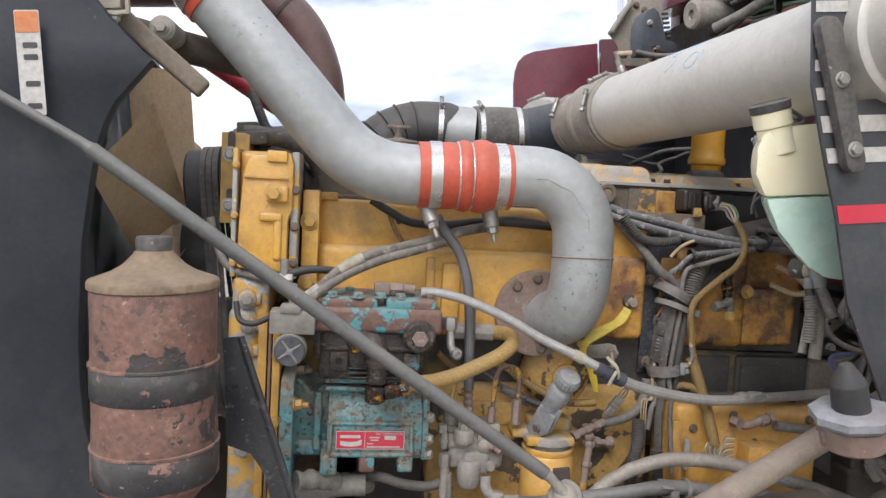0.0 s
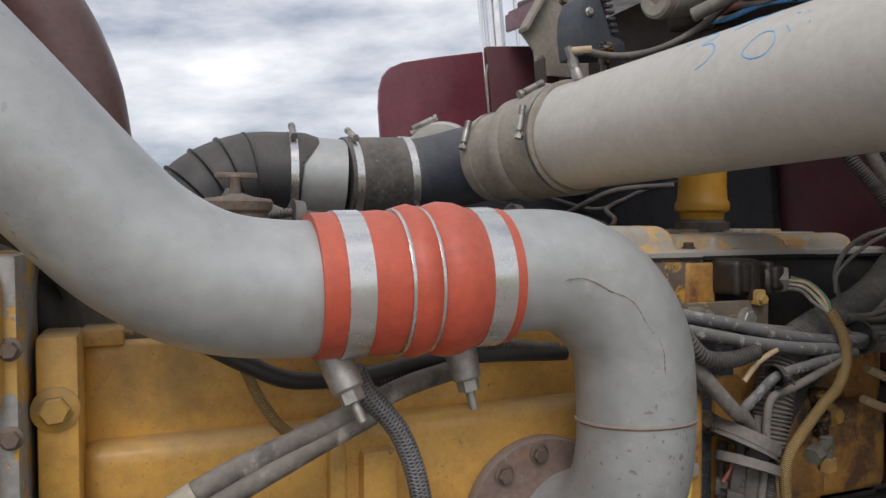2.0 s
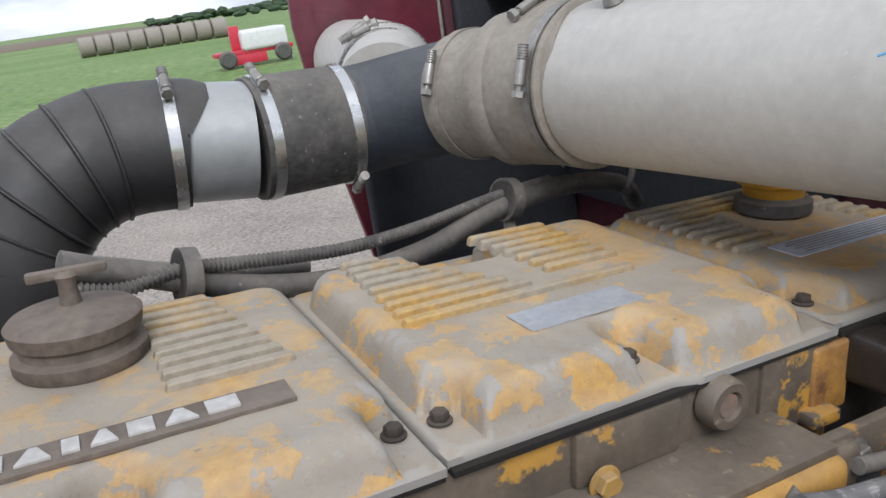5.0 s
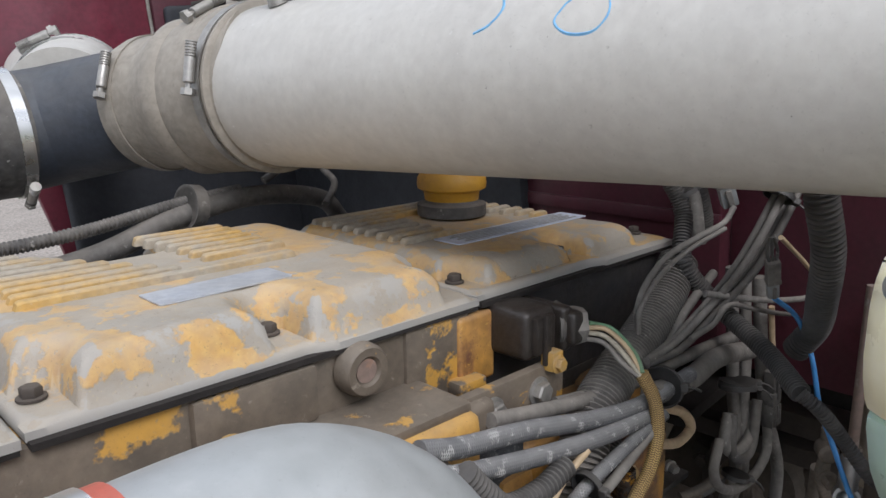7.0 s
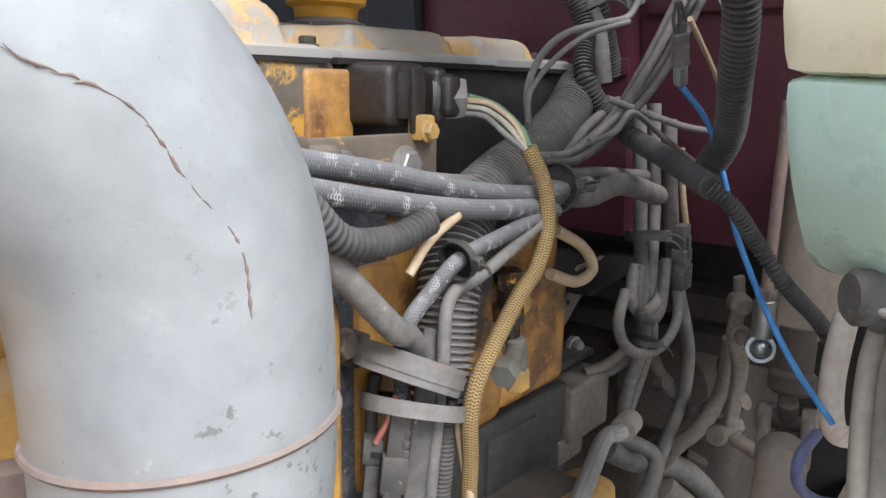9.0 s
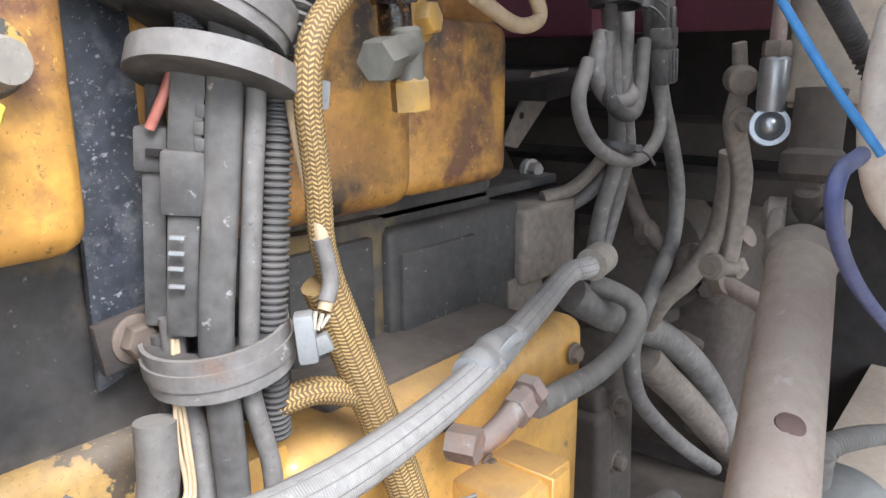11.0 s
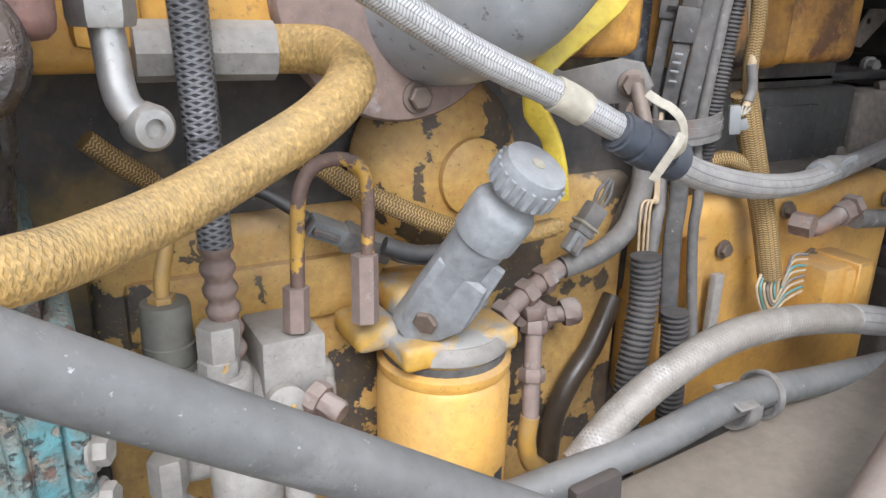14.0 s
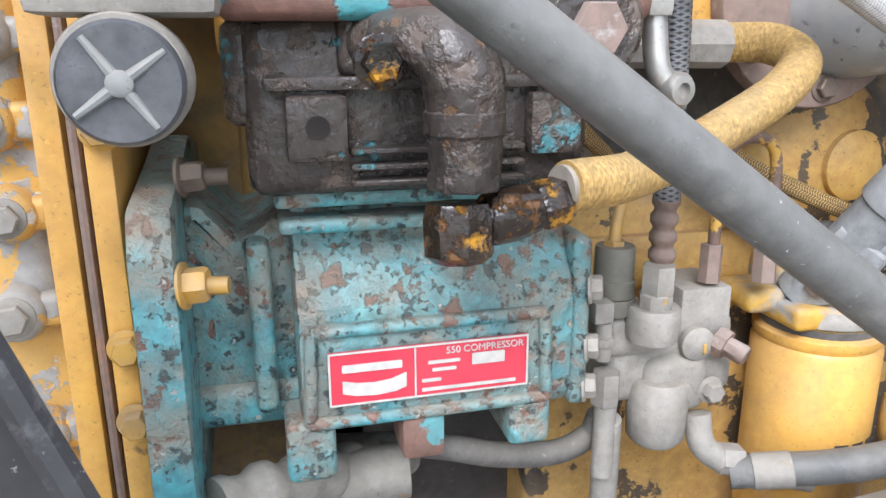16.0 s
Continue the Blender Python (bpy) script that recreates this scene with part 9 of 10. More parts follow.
def wire_plug(p, q, w, thick, face, label, tie=False):
    """A moulded plug from p down to q: two shells, a collar, a latch and its wires."""
    p, q = Vector(p), Vector(q)
    z, L = (p - q).normalized(), (p - q).length
    y = Vector(face)
    y = (y - z * y.dot(z)).normalized()
    m = Matrix.Translation(q) @ Matrix((y.cross(z), y, z)).transposed().to_4x4()
    ob = thing("wire_plug", label, "connector", q)
    part("shell", box((-w / 2, -thick / 2, L * 0.42), (w / 2, thick / 2, L), 0.002, 2, m), cable_grey, ob)
    part("socket", box((-w * 0.42, -thick * 0.40, 0.0), (w * 0.42, thick * 0.40, L * 0.46), 0.0018, 2, m), grey_plastic, ob)
    part("collar", box((-w * 0.53, -thick * 0.54, L * 0.40), (w * 0.53, thick * 0.54, L * 0.50), 0.0012, 2, m), cable_grey, ob)
    part("latch", box((-w * 0.16, -thick * 0.60, L * 0.02), (w * 0.16, -thick * 0.38, L * 0.34), 0.001, 1, m), clamp_steel, ob)
    for k in (-0.25, 0.0, 0.25):
        part("lead", tube([m @ Vector((k * w, 0, L * 0.98)), m @ Vector((k * w * 1.5, 0.002, L * 1.25)), m @ Vector((k * w * 0.5, 0.004, L * 1.55))], 0.0017, 8, 5), rubber, ob)
    if tie:
        part("tie_strap", box((-w * 0.6, -thick * 0.62, L * 0.55), (w * 0.6, thick * 0.62, L * 0.61), 0.0008, 1, m), white_plastic, ob, "white cable tie")
    return ob


wire_plug((0.964, 1.430, 1.482), (0.981, 1.435, 1.439), 0.013, 0.011, (0.75, 0.65, 0.0), "small grey inline wire plug on the blue wire")
wire_plug((1.026, 1.520, 1.570), (1.052, 1.515, 1.508), 0.021, 0.016, (0.75, 0.65, 0.0), "square grey relay plug with a white tie", True)
wire_plug((0.393, 1.515, 1.054), (0.334, 1.515, 1.089), 0.017, 0.016, (0.2, 0.9, 0.3), "dusty blue-grey two-part wiring plug by the jumper pipe")
wire_plug((0.575, 1.495, 1.057), (0.544, 1.495, 1.023), 0.017, 0.014, (0.3, 0.9, 0.1), "dusty grey wiring plug strapped with black ties", True)
hose("return_hose", [(0.635, 1.505, 1.088), (0.629, 1.503, 1.055), (0.613, 1.500, 1.028), (0.589, 1.500, 1.014), (0.566, 1.502, 1.008), (0.546, 1.505, 1.005)], 0.0097, cable_grey, "grey rubber return hose to the rusty tee", "hose", seg=16)
hose("oily_hose", [(0.634, 1.540, 0.940), (0.602, 1.530, 0.902), (0.571, 1.525, 0.875), (0.552, 1.525, 0.841), (0.543, 1.525, 0.788)], 0.0105, oily_hose, "dark oily hose with a worn golden streak", "hose", seg=16)
hose("grey_duct", [(1.129, 1.285, 0.902), (1.039, 1.290, 0.944), (0.992, 1.297, 0.961), (0.977, 1.300, 0.958), (0.997, 1.305, 0.926)], 0.0085, cable_grey, "dusty grey corrugated duct behind the shaft", "cable", ribbed=0.005, seg=16)
hose("white_tube", [(1.027, 1.295, 1.239), (1.008, 1.295, 1.212), (1.000, 1.295, 1.186), (0.995, 1.292, 1.160), (1.016, 1.290, 1.132), (1.075, 1.288, 1.099)], 0.0105, white_tube, "cream plastic tube by the steering column", "tube", seg=18)
hose("thin_loop_wire", [(1.030, 1.500, 1.513), (1.016, 1.505, 1.497), (0.970, 1.510, 1.492), (0.921, 1.515, 1.485), (0.890, 1.520, 1.467), (0.878, 1.525, 1.440), (0.888, 1.530, 1.408)], 0.0032, cable_grey, "thin grey wire looping from the wire plug", "wire")
hose("thin_loop_wire", [(0.939, 1.500, 1.391), (0.979, 1.495, 1.395), (1.004, 1.490, 1.410), (1.101, 1.500, 1.371), (1.233, 1.510, 1.319), (1.367, 1.520, 1.280), (1.470, 1.530, 1.280), (1.543, 1.540, 1.291), (1.662, 1.550, 1.269)], 0.0030, cable_grey, "thin grey wire crossing the looms", "wire")
hose("cable_loop", [(1.058, 1.520, 1.209), (1.033, 1.515, 1.180), (1.052, 1.515, 1.146), (1.097, 1.515, 1.120), (1.153, 1.515, 1.112), (1.190, 1.515, 1.135), (1.189, 1.520, 1.193)], 0.0063, cable_grey, "coiled grey cable loop", "cable")
hose("cable_loop", [(1.090, 1.525, 1.229), (1.071, 1.520, 1.197), (1.101, 1.520, 1.170), (1.144, 1.520, 1.173), (1.167, 1.525, 1.213)], 0.0073, cable_grey, "coiled grey cable loop", "cable")
hose("cable_loop", [(1.091, 1.520, 1.229), (1.080, 1.515, 1.185), (1.108, 1.515, 1.159), (1.139, 1.515, 1.163), (1.162, 1.520, 1.219)], 0.0068, rubber, "coiled dark cable loop", "cable")
hose("twisted_pair", [(1.168, 1.510, 1.351), (1.176, 1.510, 1.301), (1.191, 1.510, 1.256)], 0.0037, wire_tan, "twisted pair of pale wires", "wire")
pp = thing("pair_plug", "dark dusty two-way wire plug on a twisted pair", "connector", (1.184, 1.51, 1.17))
part("housing", join(box((-0.011, -0.008, 0.0), (0.011, 0.008, 0.036), 0.002, 2, pose(1.183, 1.51, 1.176)), box((-0.012, -0.009, 0.034), (0.012, 0.009, 0.052), 0.002, 2, pose(1.182, 1.51, 1.176))), rubber, pp)
part("cap", join(box((-0.0095, -0.007, 0.05), (0.0095, 0.007, 0.082), 0.002, 2, pose(1.181, 1.51, 1.176)), box((-0.003, -0.011, 0.042), (0.003, -0.007, 0.07), 0.001, 1, pose(1.181, 1.51, 1.176))), rubber, pp)
for k in (-1, 0, 1):
    part("socket_ridge", box((-0.0016, -0.0105, 0.002), (0.0016, -0.007, 0.032), 0.0006, 1, pose(1.183 + 0.007 * k, 1.51, 1.176)), rubber, pp)
hose("curved_cable", [(0.896, 1.472, 0.981), (0.942, 1.476, 0.971), (1.012, 1.485, 0.955), (1.079, 1.495, 0.950), (1.124, 1.505, 0.957), (1.134, 1.515, 0.969), (1.124, 1.530, 0.981), (1.114, 1.550, 0.990)], 0.0098, cable_grey, "grey hose from the pipe elbow bending under the air line", "hose", seg=14)
hose("curved_cable", [(1.188, 1.535, 1.38), (1.190, 1.532, 1.31), (1.196, 1.530, 1.25), (1.208, 1.530, 1.200), (1.226, 1.530, 1.154), (1.259, 1.530, 1.089), (1.272, 1.530, 1.042), (1.256, 1.528, 0.994), (1.204, 1.522, 0.966), (1.167, 1.520, 0.940), (1.146, 1.520, 0.904), (1.151, 1.515, 0.857), (1.194, 1.510, 0.803), (1.254, 1.500, 0.741), (1.325, 1.490, 0.678)], 0.0089, cable_grey, "grey hose hanging from the bundle and curving down", "hose", seg=14)
hose("curved_cable", [(1.093, 1.560, 0.983), (1.132, 1.550, 0.953), (1.186, 1.545, 0.918), (1.248, 1.540, 0.885), (1.299, 1.530, 0.845), (1.351, 1.520, 0.790), (1.391, 1.510, 0.729), (1.396, 1.490, 0.672)], 0.0175, cable_grey, "thick grey hose curving behind the shaft", "hose", seg=14)
hose("curved_cable", [(1.240, 1.550, 0.856), (1.278, 1.545, 0.815), (1.327, 1.535, 0.764), (1.370, 1.520, 0.710), (1.405, 1.500, 0.660), (1.448, 1.480, 0.593)], 0.0204, dusty_hose, "thick brown dusty hose curving behind the shaft", "hose", seg=14)
hose("curved_cable", [(1.230, 1.460, 1.106), (1.236, 1.465, 1.052), (1.235, 1.475, 1.009), (1.216, 1.490, 0.974), (1.199, 1.510, 0.950), (1.203, 1.530, 0.915)], 0.0106, dusty_hose, "brown dusty hose curving from the lever", "hose", seg=14)
hose("hanging_cable", [(1.152, 1.556, 1.40), (1.151, 1.553, 1.34), (1.150, 1.550, 1.285), (1.143, 1.545, 1.236), (1.145, 1.540, 1.180), (1.139, 1.535, 1.133), (1.144, 1.540, 1.099), (1.138, 1.550, 1.059), (1.138, 1.560, 1.011)], 0.0083, cable_grey, "dusty grey cable hanging in the bundle", "cable")
hose("hanging_cable", [(1.176, 1.548, 1.40), (1.172, 1.545, 1.34), (1.168, 1.540, 1.284), (1.155, 1.535, 1.215), (1.147, 1.530, 1.154), (1.152, 1.530, 1.120), (1.159, 1.540, 1.085), (1.161, 1.550, 1.048), (1.155, 1.560, 1.006)], 0.0073, cable_grey, "grey cable in the hanging bundle", "cable")
hose("hanging_cable", [(1.150, 1.545, 1.122), (1.138, 1.560, 1.098), (1.120, 1.575, 1.081), (1.092, 1.590, 1.077)], 0.0068, dusty_hose, "dusty cable turning behind the block", "cable")
hose("hanging_cable", [(1.166, 1.550, 1.099), (1.153, 1.565, 1.078), (1.140, 1.580, 1.063), (1.123, 1.600, 1.056)], 0.0070, cable_grey, "grey cable turning behind the block", "cable")
hose("blue_wire", [(0.983, 1.435, 1.437), (1.036, 1.430, 1.398), (1.062, 1.422, 1.346), (1.001, 1.390, 1.321), (1.010, 1.380, 1.284), (0.972, 1.345, 1.249), (0.962, 1.315, 1.208), (0.970, 1.285, 1.164)], 0.0027, wire_blue, "bright blue hanging wire", "wire")
hose("blue_tube", [(0.933, 1.288, 1.171), (0.895, 1.290, 1.167), (0.910, 1.292, 1.135), (0.989, 1.292, 1.076), (1.170, 1.290, 0.970)], 0.0046, hose_blue, "blue-grey curved rubber tube", "hose")
hose("right_loom", [(0.951, 1.392, 1.357), (0.960, 1.375, 1.340), (0.980, 1.360, 1.306), (0.992, 1.335, 1.267), (1.047, 1.320, 1.220), (1.056, 1.300, 1.181)], 0.0075, loom_black, "black corrugated wiring loom by the shaft", "cable", ribbed=0.0042, seg=14)
hose("right_cables", [(1.254, 1.400, 1.342), (1.314, 1.390, 1.284), (1.395, 1.380, 1.214), (1.560, 1.370, 1.103)], 0.0119, duct_tan, "bundle of tan cables", "cable")
hose("right_cables", [(1.319, 1.390, 1.341), (1.393, 1.385, 1.285), (1.584, 1.380, 1.179)], 0.0111, cable_grey, "bundle of grey cables", "cable")
hose("tan_sleeve", [(0.820, 1.485, 1.403), (0.831, 1.478, 1.373), (0.828, 1.473, 1.340), (0.808, 1.470, 1.313), (0.785, 1.470, 1.298), (0.748, 1.466, 1.274), (0.720, 1.463, 1.252), (0.712, 1.464, 1.227), (0.715, 1.468, 1.189), (0.719, 1.474, 1.150), (0.731, 1.478, 1.110), (0.742, 1.480, 1.069)], 0.0065, sleeve_braid, "tan braided wire sleeve beside the clamp", "cable", seg=16)
hose("tan_sleeve", [(0.719, 1.478, 1.133), (0.728, 1.477, 1.103), (0.740, 1.474, 1.058), (0.750, 1.468, 1.011), (0.759, 1.462, 0.956)], 0.0113, sleeve_braid, "tan braided wire sleeve ending over the plug", "cable", seg=16)
hose("tan_sleeve", [(0.690, 1.490, 1.075), (0.710, 1.482, 1.076), (0.731, 1.477, 1.066)], 0.0073, sleeve_braid, "short branch of tan braided sleeve", "cable", seg=14)
hose("plug_wire", [(0.746, 1.462, 0.962), (0.737, 1.458, 0.948), (0.752, 1.456, 0.918), (0.776, 1.455, 0.929), (0.795, 1.452, 0.935)], 0.0014, wire_tan, "thin coloured wire into the square plug", "wire", group="plug wires")
hose("plug_wire", [(0.750, 1.462, 0.960), (0.742, 1.458, 0.947), (0.754, 1.456, 0.921), (0.776, 1.455, 0.935), (0.795, 1.452, 0.940)], 0.0014, wire_teal, "thin coloured wire into the square plug", "wire", group="plug wires")
hose("plug_wire", [(0.755, 1.462, 0.958), (0.747, 1.458, 0.946), (0.757, 1.456, 0.924), (0.777, 1.455, 0.942), (0.795, 1.452, 0.946)], 0.0014, wire_tan, "thin coloured wire into the square plug", "wire", group="plug wires")
hose("plug_wire", [(0.759, 1.462, 0.956), (0.752, 1.458, 0.944), (0.760, 1.456, 0.928), (0.777, 1.455, 0.948), (0.796, 1.452, 0.951)], 0.0014, cable_grey, "thin coloured wire into the square plug", "wire", group="plug wires")
hose("plug_wire", [(0.764, 1.462, 0.954), (0.757, 1.458, 0.943), (0.762, 1.456, 0.931), (0.777, 1.455, 0.955), (0.796, 1.452, 0.957)], 0.0014, wire_tan, "thin coloured wire into the square plug", "wire", group="plug wires")
hose("plug_wire", [(0.768, 1.462, 0.951), (0.762, 1.458, 0.942), (0.765, 1.456, 0.934), (0.778, 1.455, 0.961), (0.796, 1.452, 0.962)], 0.0014, wire_teal, "thin coloured wire into the square plug", "wire", group="plug wires")
hose("plug_wire", [(0.773, 1.462, 0.949), (0.768, 1.458, 0.940), (0.768, 1.456, 0.938), (0.778, 1.455, 0.967), (0.797, 1.452, 0.968)], 0.0014, wire_tan, "thin coloured wire into the square plug", "wire", group="plug wires")
hose("plug_wire", [(0.778, 1.462, 0.947), (0.773, 1.458, 0.939), (0.770, 1.456, 0.941), (0.779, 1.455, 0.973), (0.797, 1.452, 0.973)], 0.0014, cable_grey, "thin coloured wire into the square plug", "wire", group="plug wires")
hose("lower_loom", [(0.599, 1.462, 1.017), (0.597, 1.460, 0.979), (0.581, 1.455, 0.913), (0.567, 1.450, 0.819)], 0.0130, loom_black, "black corrugated wiring loom hanging down", "cable", ribbed=0.005, seg=16)
hose("lower_loom", [(0.637, 1.462, 0.954), (0.636, 1.460, 0.911), (0.633, 1.458, 0.843)], 0.0123, loom_black, "black corrugated wiring loom end", "cable", ribbed=0.005, seg=16)
hose("head_hose", [(0.162, 1.930, 1.615), (0.224, 1.940, 1.587), (0.314, 1.950, 1.542), (0.417, 1.965, 1.513), (0.531, 1.980, 1.510), (0.632, 1.990, 1.529), (0.742, 2.000, 1.532), (0.861, 2.030, 1.501), (0.915, 2.060, 1.455)], 0.0130, rubber, "thick black hose running behind the covers", "hose", seg=18)
hose("head_hose", [(0.158, 1.920, 1.599), (0.203, 1.925, 1.582), (0.259, 1.935, 1.582), (0.319, 1.950, 1.567), (0.423, 1.965, 1.546), (0.522, 1.980, 1.540), (0.637, 1.995, 1.544), (0.725, 2.000, 1.544)], 0.0075, rubber, "black corrugated hose behind the covers", "hose", ribbed=0.005)
hose("head_hose", [(0.162, 1.960, 1.614), (0.217, 1.970, 1.585), (0.322, 1.980, 1.548), (0.391, 1.990, 1.530)], 0.0092, cable_grey, "dusty hose behind the covers", "hose", seg=16)
hose("cowl_wire", [(1.165, 1.550, 1.864), (1.119, 1.620, 1.882), (1.089, 1.700, 1.885), (1.048, 1.780, 1.890), (1.034, 1.840, 1.874), (1.030, 1.900, 1.863)], 0.0052, wire_green, "coloured wire in the cowl bundle", "wire", group="cowl wires")
hose("cowl_wire", [(1.169, 1.550, 1.854), (1.123, 1.620, 1.855), (1.081, 1.700, 1.874), (1.051, 1.780, 1.866), (1.026, 1.840, 1.868), (1.035, 1.900, 1.851)], 0.0046, wire_red, "coloured wire in the cowl bundle", "wire", group="cowl wires")
hose("cowl_wire", [(1.162, 1.550, 1.850), (1.128, 1.620, 1.851), (1.086, 1.700, 1.869), (1.044, 1.780, 1.862), (1.030, 1.840, 1.867), (1.028, 1.900, 1.855)], 0.0050, cable_grey, "coloured wire in the cowl bundle", "wire", group="cowl wires")
hose("cowl_wire", [(1.165, 1.550, 1.830), (1.120, 1.620, 1.847), (1.090, 1.700, 1.849), (1.048, 1.780, 1.859), (1.023, 1.840, 1.849), (1.032, 1.900, 1.859)], 0.0042, wire_blue, "coloured wire in the cowl bundle", "wire", group="cowl wires")
hose("cowl_wire", [(1.158, 1.550, 1.834), (1.124, 1.620, 1.851), (1.083, 1.700, 1.853), (1.053, 1.780, 1.863), (1.028, 1.840, 1.853), (1.025, 1.900, 1.863)], 0.0038, wire_tan, "coloured wire in the cowl bundle", "wire", group="cowl wires")
hose("cowl_wire", [(1.164, 1.550, 1.860), (1.118, 1.620, 1.861), (1.089, 1.700, 1.881), (1.047, 1.780, 1.871), (1.033, 1.840, 1.873), (1.030, 1.900, 1.851)], 0.0055, rubber, "coloured wire in the cowl bundle", "wire", group="cowl wires")
hose("cowl_cable", [(0.796, 1.950, 1.820), (0.858, 1.930, 1.806), (0.922, 1.900, 1.812), (0.985, 1.870, 1.841), (1.025, 1.830, 1.879)], 0.0066, rubber, "black cable to the sensor elbow", "cable")
hose("cowl_cable", [(0.965, 1.860, 1.860), (1.003, 1.800, 1.880), (1.049, 1.740, 1.909), (1.093, 1.700, 1.914)], 0.0125, cable_grey, "grey cable under the cowl", "cable")
hose("cowl_cable", [(1.009, 1.860, 1.919), (1.034, 1.820, 1.932), (1.084, 1.780, 1.950), (1.127, 1.750, 1.980)], 0.0058, rubber, "thin black cable under the cowl", "cable")
hose("dark_cable", [(0.817, 2.100, 1.528), (0.885, 2.100, 1.554), (0.943, 2.080, 1.571), (1.050, 2.050, 1.570)], 0.0059, rubber, "dark cable behind the covers", "cable")
hose("dark_cable", [(0.851, 2.200, 1.564), (0.935, 2.150, 1.533), (1.010, 2.100, 1.563), (1.105, 2.100, 1.576)], 0.0054, rubber_clean, "dark cable behind the covers", "cable")
hose("dark_cable", [(0.850, 2.000, 1.497), (0.905, 2.050, 1.513), (0.922, 2.100, 1.535), (1.002, 2.120, 1.555)], 0.0051, rubber, "dark cable behind the covers", "cable")
hose("yellow_tape_lead", [(0.592, 1.492, 1.238), (0.576, 1.482, 1.222), (0.557, 1.474, 1.212), (0.518, 1.464, 1.198), (0.496, 1.457, 1.186), (0.489, 1.462, 1.171), (0.492, 1.465, 1.151), (0.504, 1.465, 1.131), (0.510, 1.465, 1.107), (0.515, 1.465, 1.082)], (0.0085, 0.0105, 0.0088, 0.0110, 0.0080, 0.0075, 0.0092, 0.0072, 0.0078, 0.0055), yellow_loom, "bright yellow taped sensor lead", "cable", seg=16, per=6, flat=0.42, face=(0.5, 0.8, 0.1))
hose("drain_pipe", [(-0.074, 1.400, 0.976), (-0.045, 1.420, 0.969), (-0.013, 1.450, 0.951), (0.022, 1.490, 0.929), (0.062, 1.530, 0.901)], 0.0184, cast_grey, "large dusty grey pipe under the compressor", "pipe", ribbed=0.03, seg=20)
hose("harness_strand", [(0.582, 1.530, 1.424), (0.597, 1.500, 1.392), (0.615, 1.490, 1.368), (0.654, 1.478, 1.314), (0.676, 1.486, 1.298), (0.693, 1.492, 1.275), (0.704, 1.496, 1.244), (0.705, 1.497, 1.222)], 0.0088, cable_grey, "thick dusty grey cable entering the clamp", "cable", seg=18)
hose("harness_strand", [(0.855, 1.482, 1.347), (0.830, 1.482, 1.346), (0.777, 1.480, 1.344), (0.724, 1.478, 1.340), (0.700, 1.488, 1.318), (0.683, 1.490, 1.305), (0.680, 1.496, 1.286), (0.682, 1.500, 1.259), (0.683, 1.502, 1.227)], 0.0061, white_braid, "dark braided strand of the harness", "cable", seg=14)
hose("harness_strand", [(0.839, 1.478, 1.347), (0.801, 1.478, 1.336), (0.745, 1.476, 1.323), (0.722, 1.480, 1.318), (0.709, 1.478, 1.310), (0.701, 1.475, 1.294), (0.697, 1.474, 1.272), (0.697, 1.478, 1.250), (0.697, 1.482, 1.224), (0.689, 1.483, 1.183), (0.678, 1.484, 1.124), (0.674, 1.485, 1.092), (0.677, 1.482, 1.049), (0.674, 1.482, 1.006), (0.671, 1.470, 0.899)], 0.0049, cable_grey, "smooth grey strand of the harness", "cable", seg=14)
hose("harness_strand", [(0.703, 1.486, 1.294), (0.693, 1.484, 1.267), (0.687, 1.484, 1.244), (0.675, 1.486, 1.185), (0.663, 1.488, 1.125), (0.661, 1.488, 1.097), (0.657, 1.486, 1.045), (0.650, 1.483, 1.013), (0.645, 1.478, 0.934)], 0.0080, rubber, "flat dusty black strand of the harness", "cable", seg=16, flat=0.55, face=(0.67, 0.74, 0))
hose("harness_strand", [(0.656, 1.513, 1.130), (0.653, 1.511, 1.094), (0.655, 1.506, 1.073), (0.650, 1.500, 1.040), (0.641, 1.494, 1.032), (0.628, 1.488, 0.989)], 0.0057, cable_grey, "grey strand leaving the clamp", "cable", seg=12)
hose("harness_strand", [(0.654, 1.522, 1.120), (0.653, 1.520, 1.091), (0.647, 1.524, 1.068), (0.637, 1.530, 1.035), (0.626, 1.540, 0.997)], 0.0050, rubber, "black strand leaving the clamp", "cable", seg=12)
hose("tan_wire", [(0.652, 1.507, 1.122), (0.646, 1.503, 1.099), (0.641, 1.499, 1.077), (0.637, 1.494, 1.051), (0.619, 1.490, 1.049), (0.613, 1.486, 1.004)], 0.0012, wire_tan, "pale thin wire leaving the clamp", "wire")
hose("tan_wire", [(0.653, 1.507, 1.121), (0.647, 1.503, 1.098), (0.644, 1.499, 1.075), (0.639, 1.494, 1.050), (0.625, 1.490, 1.048), (0.618, 1.486, 1.003)], 0.0012, wire_tan, "pale thin wire leaving the clamp", "wire")
hose("tan_wire", [(0.654, 1.507, 1.121), (0.649, 1.503, 1.098), (0.646, 1.499, 1.074), (0.641, 1.494, 1.048), (0.629, 1.490, 1.046), (0.623, 1.486, 1.001)], 0.0012, wire_tan, "pale thin wire leaving the clamp", "wire")
hose("harness_strand", [(0.684, 1.528, 1.255), (0.678, 1.528, 1.236), (0.672, 1.525, 1.214)], 0.0046, rubber, "black lead of the latched plug", "cable", seg=12)
